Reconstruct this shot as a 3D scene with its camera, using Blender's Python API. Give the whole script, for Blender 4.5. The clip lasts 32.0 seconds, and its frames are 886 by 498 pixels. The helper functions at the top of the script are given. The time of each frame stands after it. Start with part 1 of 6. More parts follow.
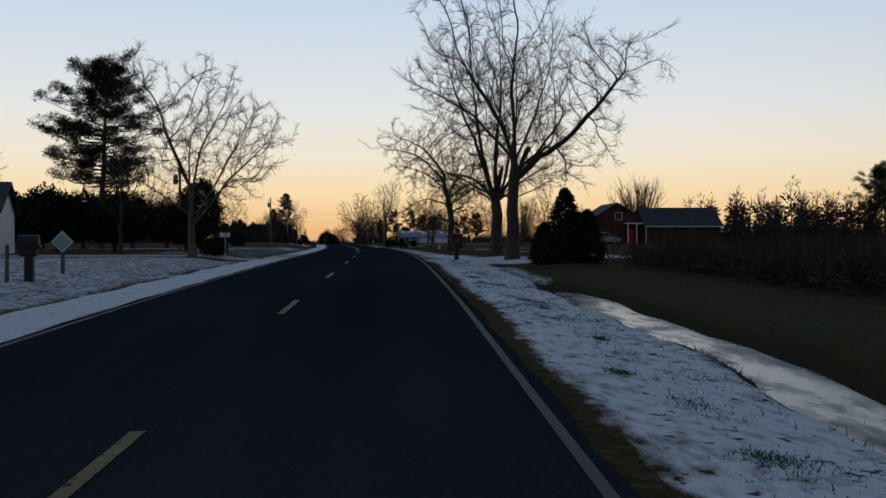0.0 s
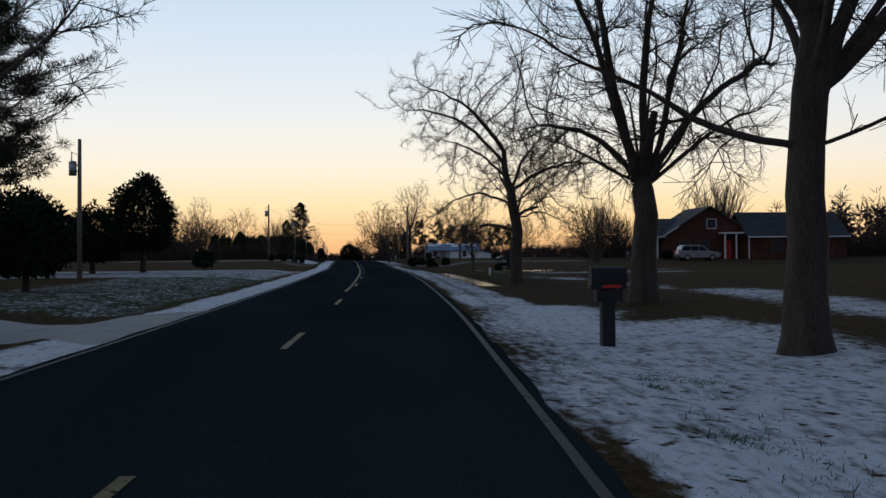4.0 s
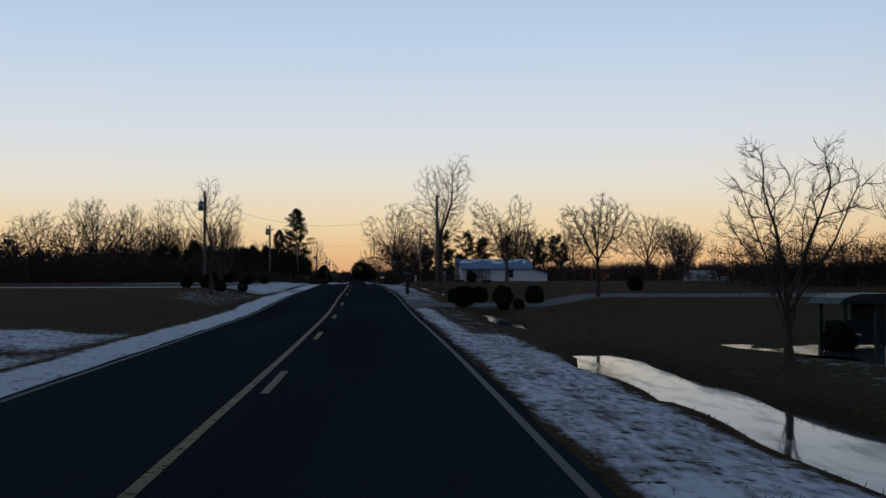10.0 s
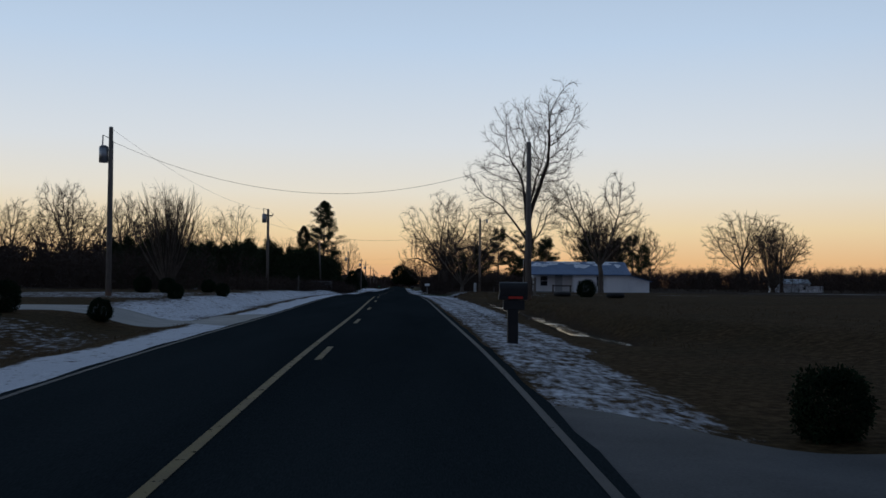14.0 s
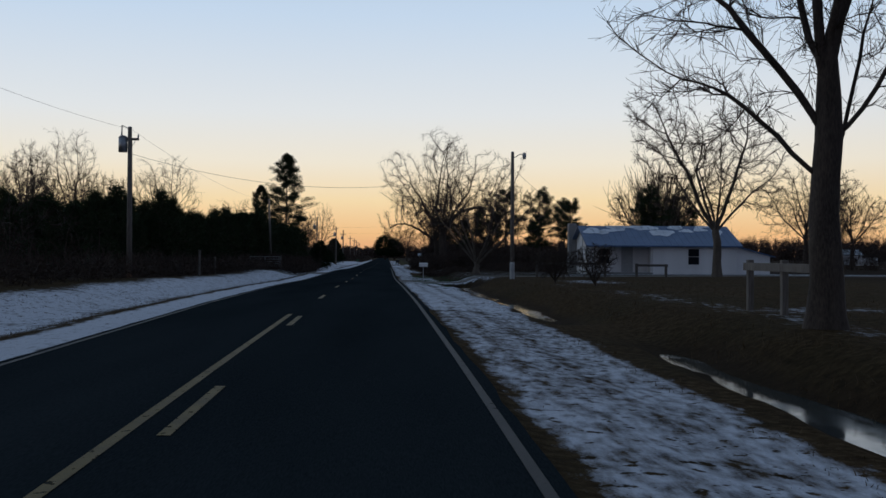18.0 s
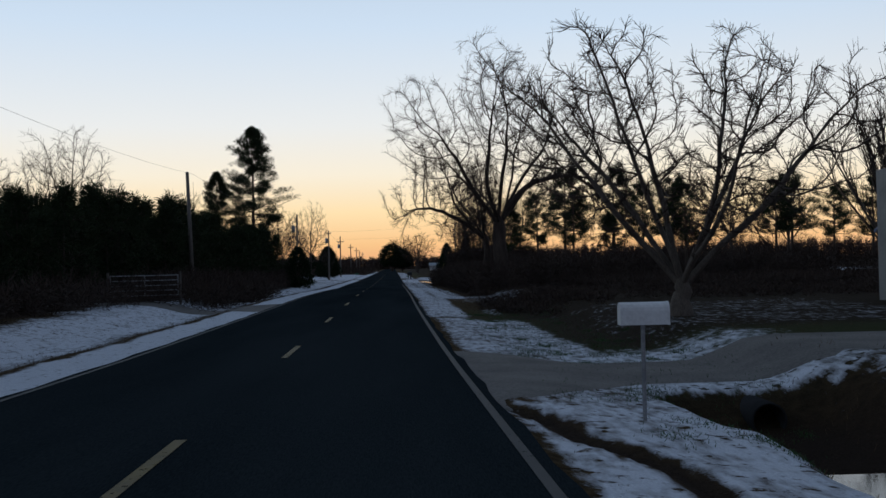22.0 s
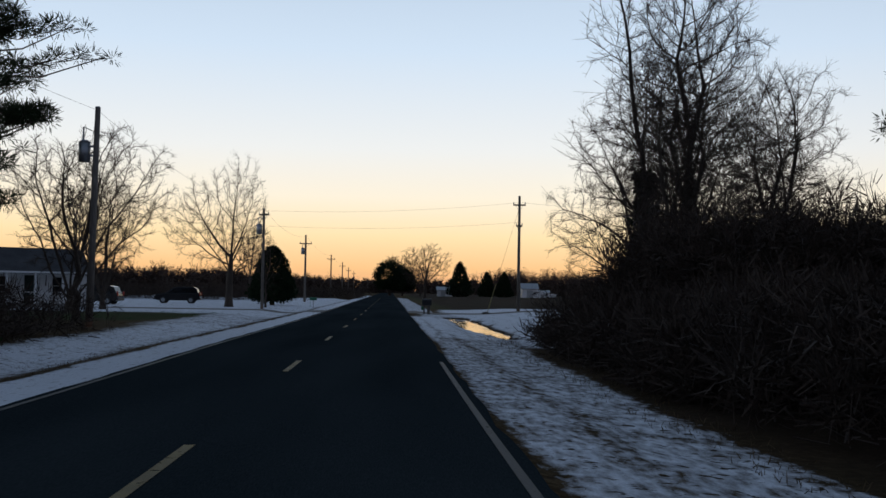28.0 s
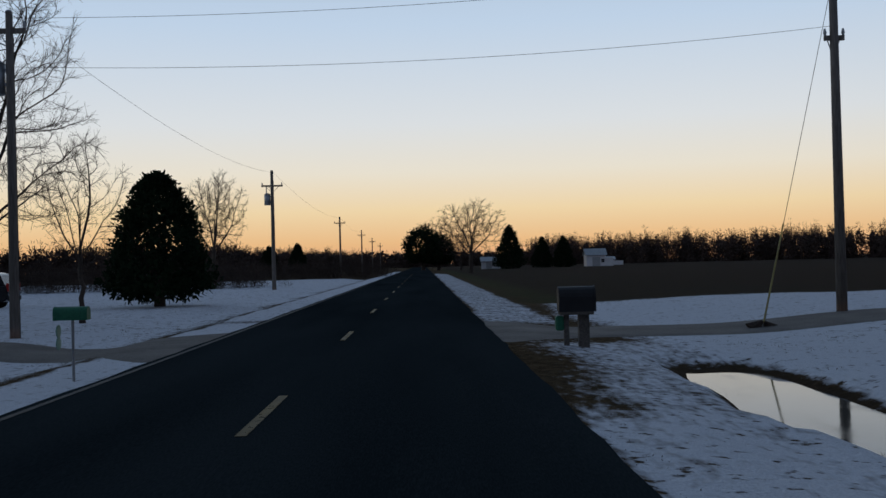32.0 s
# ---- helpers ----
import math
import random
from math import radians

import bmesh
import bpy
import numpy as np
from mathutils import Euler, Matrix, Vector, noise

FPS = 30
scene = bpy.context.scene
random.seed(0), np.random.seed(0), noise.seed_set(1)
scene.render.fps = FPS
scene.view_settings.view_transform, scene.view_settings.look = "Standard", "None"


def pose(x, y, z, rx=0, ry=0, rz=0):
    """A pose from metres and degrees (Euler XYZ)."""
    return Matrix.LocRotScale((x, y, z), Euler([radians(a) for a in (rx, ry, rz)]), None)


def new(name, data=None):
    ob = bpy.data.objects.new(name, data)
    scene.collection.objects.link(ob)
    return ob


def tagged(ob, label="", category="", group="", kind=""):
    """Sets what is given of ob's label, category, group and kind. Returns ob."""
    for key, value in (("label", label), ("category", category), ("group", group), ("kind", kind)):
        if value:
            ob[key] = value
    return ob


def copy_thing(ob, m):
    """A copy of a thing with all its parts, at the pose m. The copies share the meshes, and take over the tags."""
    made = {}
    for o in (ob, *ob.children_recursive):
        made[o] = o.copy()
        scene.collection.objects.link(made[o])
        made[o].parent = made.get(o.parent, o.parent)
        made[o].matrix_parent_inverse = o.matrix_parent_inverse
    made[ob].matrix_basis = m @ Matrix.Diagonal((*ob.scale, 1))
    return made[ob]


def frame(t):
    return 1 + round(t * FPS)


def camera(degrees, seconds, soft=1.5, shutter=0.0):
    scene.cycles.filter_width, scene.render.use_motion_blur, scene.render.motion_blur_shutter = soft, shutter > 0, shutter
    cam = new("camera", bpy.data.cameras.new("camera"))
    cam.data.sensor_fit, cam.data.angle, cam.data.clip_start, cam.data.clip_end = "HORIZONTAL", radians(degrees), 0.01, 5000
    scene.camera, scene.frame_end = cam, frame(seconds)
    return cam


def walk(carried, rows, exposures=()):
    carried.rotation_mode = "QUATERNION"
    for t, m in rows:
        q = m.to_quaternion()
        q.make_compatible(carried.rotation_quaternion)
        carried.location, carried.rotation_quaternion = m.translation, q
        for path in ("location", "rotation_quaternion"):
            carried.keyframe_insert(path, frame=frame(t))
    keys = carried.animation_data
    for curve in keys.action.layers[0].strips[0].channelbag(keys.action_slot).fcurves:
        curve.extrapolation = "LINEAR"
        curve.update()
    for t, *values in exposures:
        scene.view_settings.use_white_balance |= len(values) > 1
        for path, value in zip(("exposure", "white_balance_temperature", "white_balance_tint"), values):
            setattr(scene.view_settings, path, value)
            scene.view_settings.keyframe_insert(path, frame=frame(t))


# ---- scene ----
# The camera: a car's ride along a country road at dusk, eye 1.5 m above the asphalt.
cam = camera(45.03, 32.0)
# seconds, x, y, z, yaw, pitch, roll
ROWS = [
    (0.0, 0.00, 0.00, -0.269, -5.82, 0.03, -0.14),
    (0.5, 0.28, 4.44, -0.166, -5.48, 0.60, -0.10),
    (1.0, 0.50, 8.75, -0.015, -6.03, 0.57, -0.76),
    (1.5, 0.72, 13.16, 0.139, -6.96, 0.10, -1.12),
    (2.0, 0.95, 17.64, 0.264, -5.77, 0.30, -1.13),
    (2.5, 1.14, 22.21, 0.360, -4.93, 0.62, -1.23),
    (4.5, 2.34, 41.01, 0.727, -4.04, 0.66, -0.09),
    (5.0, 2.50, 46.41, 0.802, -3.12, 0.70, -0.04),
    (5.5, 2.64, 51.67, 0.865, -3.67, 0.81, 0.82),
    (6.0, 2.75, 56.74, 0.932, -3.68, 1.11, 0.43),
    (6.5, 2.91, 61.76, 0.992, -3.72, 1.15, 0.74),
    (7.0, 3.06, 66.91, 1.051, -4.20, 1.25, 0.63),
    (7.5, 3.21, 72.10, 1.099, -4.42, 0.96, 0.74),
    (8.0, 3.36, 77.61, 1.138, -3.17, 0.77, 0.18),
    (8.5, 3.47, 83.47, 1.203, -3.38, 1.23, -0.14),
    (9.0, 3.53, 89.07, 1.257, -2.89, 1.66, 1.00),
    (9.5, 3.59, 94.76, 1.308, -3.07, 1.34, 0.04),
    (10.0, 3.70, 100.29, 1.352, -3.54, 1.61, -0.21),
    (10.5, 3.79, 105.72, 1.397, -3.44, 2.07, 0.18),
    (11.0, 3.80, 110.97, 1.446, -2.94, 1.80, 0.87),
    (11.5, 3.78, 116.23, 1.477, -2.42, 1.84, 0.88),
    (12.0, 3.75, 121.48, 1.479, -1.39, 1.62, 0.33),
    (12.5, 3.70, 126.75, 1.476, -0.94, 2.16, 0.59),
    (13.0, 3.66, 132.19, 1.513, -1.23, 2.15, 0.08),
    (13.5, 3.59, 137.56, 1.558, -1.34, 2.01, 0.24),
    (15.5, 3.54, 160.50, 2.026, -1.00, 1.00, 0.87),
    (16.0, 3.50, 165.87, 2.057, -1.06, 0.36, 0.49),
    (16.5, 3.45, 171.32, 2.074, -1.23, 0.30, 0.37),
    (17.0, 3.37, 176.83, 2.073, -1.93, 0.23, 0.52),
    (17.5, 3.31, 182.51, 2.110, -2.20, 0.19, 0.19),
    (18.0, 3.29, 188.50, 2.196, -2.11, 0.32, 0.25),
    (18.5, 3.24, 194.41, 2.271, -2.36, 0.49, 0.06),
    (19.0, 3.19, 200.35, 2.298, -1.60, 0.59, -0.01),
    (19.5, 3.04, 206.54, 2.301, -1.40, 0.47, -0.24),
    (20.0, 2.89, 213.09, 2.305, -1.31, 0.44, -0.60),
    (20.5, 2.72, 219.94, 2.291, -1.15, 0.42, -0.92),
    (21.0, 2.56, 226.94, 2.305, -1.29, 0.50, -1.03),
    (21.5, 2.36, 234.02, 2.261, -1.52, 0.65, -0.99),
    (22.0, 2.10, 240.96, 2.153, -1.80, 0.84, -1.29),
    (22.5, 1.91, 247.88, 2.065, -2.01, 1.01, -1.00),
    (23.0, 1.78, 255.23, 2.024, -2.00, 1.24, -0.61),
    (23.5, 1.66, 262.77, 2.016, -2.36, 1.20, -0.45),
    (24.0, 1.47, 270.32, 2.018, -2.87, 1.40, -0.16),
    (24.5, 1.29, 277.94, 2.022, -3.16, 1.43, -0.75),
    (25.0, 1.17, 285.31, 2.041, -3.46, 1.65, -0.90),
    (25.5, 1.16, 292.37, 2.029, -3.32, 1.77, -1.00),
    (26.0, 1.11, 299.39, 2.040, -2.23, 1.35, -0.63),
    (26.5, 1.04, 306.48, 2.054, -0.72, 1.66, -0.00),
    (28.5, 0.38, 336.23, 1.713, -2.13, 2.41, 1.09),
    (29.0, 0.26, 343.81, 1.718, -1.93, 2.65, 1.27),
    (29.5, 0.15, 351.27, 1.717, -2.26, 2.72, 0.84),
    (30.0, 0.07, 358.44, 1.723, -1.92, 2.27, 0.56),
    (30.5, -0.01, 365.76, 1.719, -1.15, 2.01, 0.60),
    (31.0, -0.16, 373.21, 1.699, -0.70, 1.94, 0.51),
    (31.5, -0.39, 380.57, 1.670, -0.07, 1.58, -0.84),
    (32.0, -0.53, 387.85, 1.650, -0.19, 0.77, -1.41),
]
EXPOSURES = [(0.0, 0.0, 6590, 10), (1.0, 0.03, 6590, 10), (2.0, 0.14, 6590, 10), (5.0, 0.18, 6610, 10), (6.0, 0.14, 6570, 10), (9.0, -0.10, 6230, 10), (13.0, -0.14, 6170, 10), (16.0, -0.10, 6290, 10), (19.0, 0.02, 6390, 10), (23.0, 0.14, 6570, 10), (26.0, 0.20, 6610, 10), (29.0, 0.13, 6540, 10), (30.5, -0.09, 6290, 10), (32.0, -0.11, 6310, 10)]
walk(cam, [(t, pose(x, y, z, 0, 0, yaw) @ pose(0, 0, 0, 90 + pitch) @ pose(0, 0, 0, 0, 0, roll)) for t, x, y, z, yaw, pitch, roll in ROWS], EXPOSURES)

# The sky after sundown: a warm band ahead over the horizon, blue overhead, dim behind.
world = bpy.data.worlds.new("dusk")
scene.world = world
world.use_nodes = True
wn, wl = world.node_tree.nodes, world.node_tree.links
wn.clear()


def ramp(nodes, stops):
    r = nodes.new("ShaderNodeValToRGB")
    e = r.color_ramp.elements
    while len(e) < len(stops):
        e.new(0.5)
    for k, (p, c) in zip(e, stops):
        k.position, k.color = p, (*c, 1)
    return r


w_out, w_bg, w_co, w_sep = (wn.new(n) for n in ("ShaderNodeOutputWorld", "ShaderNodeBackground", "ShaderNodeTexCoord", "ShaderNodeSeparateXYZ"))
wl.new(w_co.outputs["Generated"], w_sep.inputs[0])
w_up = wn.new("ShaderNodeMath")
w_up.operation, w_up.use_clamp = "MAXIMUM", True
wl.new(w_sep.outputs["Z"], w_up.inputs[0])
w_up.inputs[1].default_value = 0.0
ahead = ramp(wn, [(0.0, (0.76, 0.37, 0.19)), (0.02, (0.89, 0.53, 0.245)), (0.05, (0.93, 0.71, 0.41)), (0.085, (0.88, 0.80, 0.65)), (0.13, (0.77, 0.79, 0.79)), (0.22, (0.57, 0.69, 0.83)), (0.45, (0.24, 0.34, 0.50)), (1.0, (0.095, 0.135, 0.20))])
behind = ramp(wn, [(0.0, (0.14, 0.14, 0.19)), (0.06, (0.19, 0.18, 0.23)), (0.16, (0.18, 0.20, 0.28)), (0.35, (0.13, 0.17, 0.26)), (0.7, (0.10, 0.14, 0.21)), (1.0, (0.095, 0.135, 0.20))])
for r in (ahead, behind):
    wl.new(w_up.outputs[0], r.inputs[0])
w_side = wn.new("ShaderNodeMapRange")
w_side.interpolation_type = "SMOOTHSTEP"
w_side.inputs["From Min"].default_value, w_side.inputs["From Max"].default_value = -0.55, 0.75
# the sun went down ahead and to the left
w_dot = wn.new("ShaderNodeVectorMath")
w_dot.operation = "DOT_PRODUCT"
w_dot.inputs[1].default_value = (-0.5, 0.866, 0.0)
wl.new(w_co.outputs["Generated"], w_dot.inputs[0])
wl.new(w_dot.outputs["Value"], w_side.inputs["Value"])
w_mix = wn.new("ShaderNodeMix")
w_mix.data_type = "RGBA"
wl.new(w_side.outputs[0], w_mix.inputs["Factor"])
wl.new(behind.outputs[0], w_mix.inputs["A"])
wl.new(ahead.outputs[0], w_mix.inputs["B"])
wl.new(w_mix.outputs["Result"], w_bg.inputs["Color"])
w_bg.inputs["Strength"].default_value = 1.0
wl.new(w_bg.outputs[0], w_out.inputs[0])


# ---- materials ----
def material(name, low, high, rough=0.8, scale=4.0, fine=60.0, bump=0.3, metal=0.0, per_object=0.0, stretch=(1, 1, 1)):
    """A surface that varies between two colours at two scales, with a fine relief."""
    m = bpy.data.materials.new(name)
    m.use_nodes = True
    n, l = m.node_tree.nodes, m.node_tree.links
    b = n["Principled BSDF"]
    co, mp = n.new("ShaderNodeTexCoord"), n.new("ShaderNodeMapping")
    mp.inputs["Scale"].default_value = stretch
    l.new(co.outputs["Object"], mp.inputs[0])
    big, small = n.new("ShaderNodeTexNoise"), n.new("ShaderNodeTexNoise")
    for t, s in ((big, scale), (small, fine)):
        t.inputs["Scale"].default_value, t.inputs["Detail"].default_value = s, 5
        l.new(mp.outputs[0], t.inputs["Vector"])
    add = n.new("ShaderNodeMath")
    add.operation = "ADD"
    l.new(big.outputs[0], add.inputs[0])
    l.new(small.outputs[0], add.inputs[1])
    r = ramp(n, [(0.36, low), (0.64, high)])
    half = n.new("ShaderNodeMath")
    half.operation = "MULTIPLY"
    half.inputs[1].default_value = 0.5
    l.new(add.outputs[0], half.inputs[0])
    l.new(half.outputs[0], r.inputs[0])
    colour = r.outputs[0]
    if per_object:
        info, hue = n.new("ShaderNodeObjectInfo"), n.new("ShaderNodeHueSaturation")
        mr = n.new("ShaderNodeMapRange")
        mr.inputs["To Min"].default_value, mr.inputs["To Max"].default_value = 1 - per_object, 1 + per_object
        l.new(info.outputs["Random"], mr.inputs["Value"])
        l.new(mr.outputs[0], hue.inputs["Value"])
        l.new(colour, hue.inputs["Color"])
        colour = hue.outputs[0]
    l.new(colour, b.inputs["Base Color"])
    b.inputs["Roughness"].default_value, b.inputs["Metallic"].default_value = rough, metal
    b.inputs["Specular IOR Level"].default_value = 0.3
    if bump:
        bp = n.new("ShaderNodeBump")
        bp.inputs["Strength"].default_value, bp.inputs["Distance"].default_value = bump, 0.02
        l.new(half.outputs[0], bp.inputs["Height"])
        l.new(bp.outputs[0], b.inputs["Normal"])
    return m


BARK = material("bark", (0.032, 0.024, 0.018), (0.095, 0.072, 0.056), 0.9, 3.0, 40.0, 0.6, stretch=(1, 1, 0.25))
PALE_BARK = material("pale_bark", (0.07, 0.056, 0.044), (0.17, 0.14, 0.11), 0.9, 3.0, 40.0, 0.6, stretch=(1, 1, 0.25))
TWIG = material("twig", (0.03, 0.021, 0.016), (0.075, 0.052, 0.038), 0.9, 2.0, 30.0, 0.0)
NEEDLE = material("needle", (0.012, 0.022, 0.009), (0.042, 0.058, 0.024), 0.7, 0.8, 12.0, 0.0)
LEAF = material("evergreen_leaf", (0.007, 0.015, 0.007), (0.022, 0.038, 0.016), 0.9, 1.5, 20.0, 0.0)
for m in (LEAF, NEEDLE):
    m.node_tree.nodes["Principled BSDF"].inputs["Specular IOR Level"].default_value = 0.08
BRUSH = material("dry_brush", (0.024, 0.016, 0.012), (0.070, 0.046, 0.033), 0.9, 1.2, 15.0, 0.0)
FARWOOD = material("far_wood", (0.030, 0.022, 0.018), (0.105, 0.068, 0.052), 0.9, 0.05, 1.0, 0.0)
POLE_WOOD = material("pole_wood", (0.10, 0.085, 0.07), (0.24, 0.21, 0.18), 0.85, 1.5, 30.0, 0.4, stretch=(1, 1, 0.1))
PLANK_WOOD = material("grey_wood", (0.07, 0.06, 0.05), (0.16, 0.14, 0.12), 0.85, 2.0, 30.0, 0.4)
STEEL = material("galvanised_steel", (0.25, 0.26, 0.27), (0.42, 0.43, 0.44), 0.45, 3.0, 40.0, 0.1, metal=0.8)
WIRE = material("wire_black", (0.02, 0.02, 0.02), (0.04, 0.04, 0.04), 0.6, 3.0, 40.0, 0.0)
BLACK = material("black_plastic", (0.010, 0.010, 0.011), (0.022, 0.022, 0.024), 0.5, 3.0, 60.0, 0.1)
WHITE = material("white_paint", (0.62, 0.61, 0.59), (0.80, 0.79, 0.77), 0.6, 2.0, 30.0, 0.1)
SIDING = material("white_siding", (0.70, 0.69, 0.67), (0.85, 0.84, 0.82), 0.55, 1.0, 20.0, 0.1)
BRICK = material("red_brick", (0.050, 0.021, 0.015), (0.105, 0.043, 0.030), 0.9, 1.5, 30.0, 0.4)
SHINGLE = material("dark_shingle", (0.025, 0.025, 0.028), (0.06, 0.06, 0.065), 0.9, 1.0, 25.0, 0.4)
BLUE_ROOF = material("blue_metal_roof", (0.055, 0.10, 0.19), (0.09, 0.15, 0.27), 0.4, 1.0, 20.0, 0.1)
SNOW = material("snow", (0.62, 0.65, 0.70), (0.82, 0.84, 0.87), 0.7, 2.0, 25.0, 0.5)
GLASS = material("window_glass", (0.012, 0.014, 0.018), (0.02, 0.022, 0.026), 0.06, 1.0, 5.0, 0.0)
GREEN_PAINT = material("green_paint", (0.015, 0.11, 0.06), (0.03, 0.17, 0.09), 0.5, 3.0, 40.0, 0.1)
DARK_GREEN = material("dark_green_paint", (0.006, 0.018, 0.013), (0.014, 0.03, 0.022), 0.5, 3.0, 40.0, 0.1)
RED = material("red_paint", (0.45, 0.03, 0.02), (0.6, 0.05, 0.03), 0.5, 3.0, 40.0, 0.05)
YELLOW_TUBE = material("yellow_plastic", (0.22, 0.18, 0.06), (0.34, 0.28, 0.09), 0.5, 3.0, 40.0, 0.05)
GREY_PLASTIC = material("grey_plastic", (0.35, 0.36, 0.35), (0.48, 0.48, 0.47), 0.6, 3.0, 40.0, 0.1)
CONCRETE = material("concrete", (0.20, 0.20, 0.19), (0.34, 0.33, 0.31), 0.85, 1.2, 30.0, 0.3)
PAVED = material("worn_paving", (0.042, 0.043, 0.045), (0.082, 0.084, 0.086), 0.9, 0.9, 40.0, 0.3)
GRAVEL = material("packed_gravel", (0.07, 0.064, 0.058), (0.17, 0.155, 0.14), 0.9, 0.8, 22.0, 0.6)
RUBBER = material("rubber", (0.012, 0.012, 0.012), (0.025, 0.025, 0.025), 0.8, 5.0, 50.0, 0.3)
CAR_SILVER = material("silver_car_paint", (0.22, 0.23, 0.24), (0.28, 0.29, 0.30), 0.28, 1.0, 10.0, 0.0, metal=0.5)
CAR_BLACK = material("black_car_paint", (0.008, 0.008, 0.009), (0.014, 0.014, 0.016), 0.2, 1.0, 10.0, 0.0)
TAIL_RED = material("tail_lamp_red", (0.35, 0.02, 0.015), (0.45, 0.03, 0.02), 0.2, 1.0, 10.0, 0.0)
GRASS = material("dead_grass", (0.045, 0.029, 0.014), (0.12, 0.078, 0.038), 0.9, 1.0, 20.0, 0.0)
GREEN_GRASS = material("green_grass", (0.022, 0.055, 0.016), (0.055, 0.115, 0.036), 0.8, 1.0, 20.0, 0.0)
SIGN_FACE = material("pale_green_sign", (0.16, 0.30, 0.24), (0.22, 0.38, 0.30), 0.4, 3.0, 40.0, 0.05)


# ---- the lie of the land ----
KNOT = 20.0
KX = [-1.76, -0.6, 0.5, 1.37, 1.92, 2.2, 2.22, 2.07, 1.84, 1.54, 1.17, 0.73, 0.25, -0.18, -0.55, -0.85, -1.15, -1.45, -1.73, -2.02, -2.31]
KZ = [-1.80, -1.20, -0.80, -0.53, -0.34, -0.15, -0.03, 0.06, 0.46, 0.58, 0.77, 0.83, 0.74, 0.53, 0.51, 0.55, 0.42, 0.21, 0.21, 0.13, 0.10]
_fine = np.arange(-400.0, 3001.0, 2.0)


def _curve(knots, out):
    ys = np.arange(len(knots)) * KNOT
    v = np.interp(_fine, ys, knots)
    v = np.where(_fine < 0, knots[0] + (knots[1] - knots[0]) / KNOT * np.maximum(_fine, -60), v)
    v = np.where(_fine > ys[-1], knots[-1] + out * (_fine - ys[-1]), v)
    k = np.hanning(11)
    pad = np.r_[np.full(5, v[0]), v, np.full(5, v[-1])]
    return np.convolve(pad, k / k.sum(), "valid")


_X, _Z = _curve(KX, -0.0155), _curve(KZ, 0.0)


def XC(y):
    """The road's centre line: x at y."""
    return np.interp(y, _fine, _X)


def ZG(y):
    """The road's height at y."""
    return np.interp(y, _fine, _Z)


def step(a, b, v):
    t = np.clip((np.asarray(v, float) - a) / (b - a), 0, 1)
    return t * t * (3 - 2 * t)


def wave(x, y, s):
    """A smooth, irregular roll of the ground, between about -1 and 1."""
    return (np.sin(x / s + 1.7 * np.sin(y / s * 0.63)) + np.sin(y / s * 1.31 + 1.3 * np.sin(x / s * 0.81 + 2.0)) + np.sin((x + y) / s * 2.3 + 1.0) * 0.5) / 2.5


def band(y, a, b, soft=2.0):
    return step(a - soft, a + soft, y) * (1 - step(b - soft, b + soft, y))


# stretches of the right-hand ditch: from, to, near edge, far edge, depth
DITCH = [(-40, 29, 5.85, 6.65, 0.32), (85, 125, 5.65, 6.8, 0.30), (134, 146, 6.0, 6.6, 0.29), (168, 208, 6.45, 7.0, 0.225), (214, 252, 6.0, 6.55, 0.24), (247.5, 257, 5.8, 7.5, 0.46), (376, 406, 5.75, 6.95, 0.29), (370, 380, 6.2, 6.6, 0.27)]


# driveways: side, from y, to y, length, widening at the mouth
DRIVES = [(-1, 55.5, 61.0, 26, 2.5), (1, 148.2, 153.0, 24, 2.8), (-1, 174.5, 179.5, 30, 2.5), (1, 255.5, 259.5, 36, 2.5), (-1, 285.0, 289.0, 18, 2.5), (-1, 408.5, 412.5, 34, 2.5), (1, 411.0, 415.0, 60, 2.5)]


def on_drive(y, u):
    """1 under a driveway, 0 away from it."""
    out = np.zeros_like(np.asarray(u, float))
    for side, a, b, length, flare in DRIVES:
        v = np.asarray(u, float) * side
        half = (b - a) / 2 + flare * (1 - step(3.0, 5.5, v))
        out = np.maximum(out, (1 - step(half + 0.2, half + 1.3, np.abs(y - (a + b) / 2))) * step(2.6, 3.0, v) * (1 - step(length, length + 1, v)))
    return out


def dip(x, y, u):
    """How far the ditches sink the ground."""
    out = np.zeros_like(np.asarray(u, float))
    for a, b, n, f, d in DITCH:
        wob = 0.22 * wave(x * 0.0, y, 1.9) + 0.12 * wave(x * 0.0 + 4, y, 0.7)
        out = out + d * (1.0 if f - n > 0.7 else 1.02 + 0.2 * wave(x * 0.0, y, 1.3)) * band(y, a, b, 3.0) * step(n - 0.55, n + 0.12, u + wob) * (1 - step(f - 0.15, f + 0.8, u + wob * 0.7))
    return out * (1 - on_drive(y, u))


# hollows that hold frozen flood water: x, y, half width, half length, level below the road
HOLLOWS = [(14.8, 120.0, 2.6, 4.6, 0.13), (17.0, 112.4, 3.4, 2.6, 0.12)]


def gully(y, u):
    """The washed-out gully from the drive's mouth into the verge."""
    line = np.interp(y, [240, 244.5, 247.5, 250, 252.5, 254], [4.9, 4.55, 4.2, 3.85, 3.3, 3.0])
    return np.exp(-(((u - line - 0.08 * np.sin(y * 2.1)) / 0.14) ** 2)) * band(y, 242.5, 253.4, 1.0)


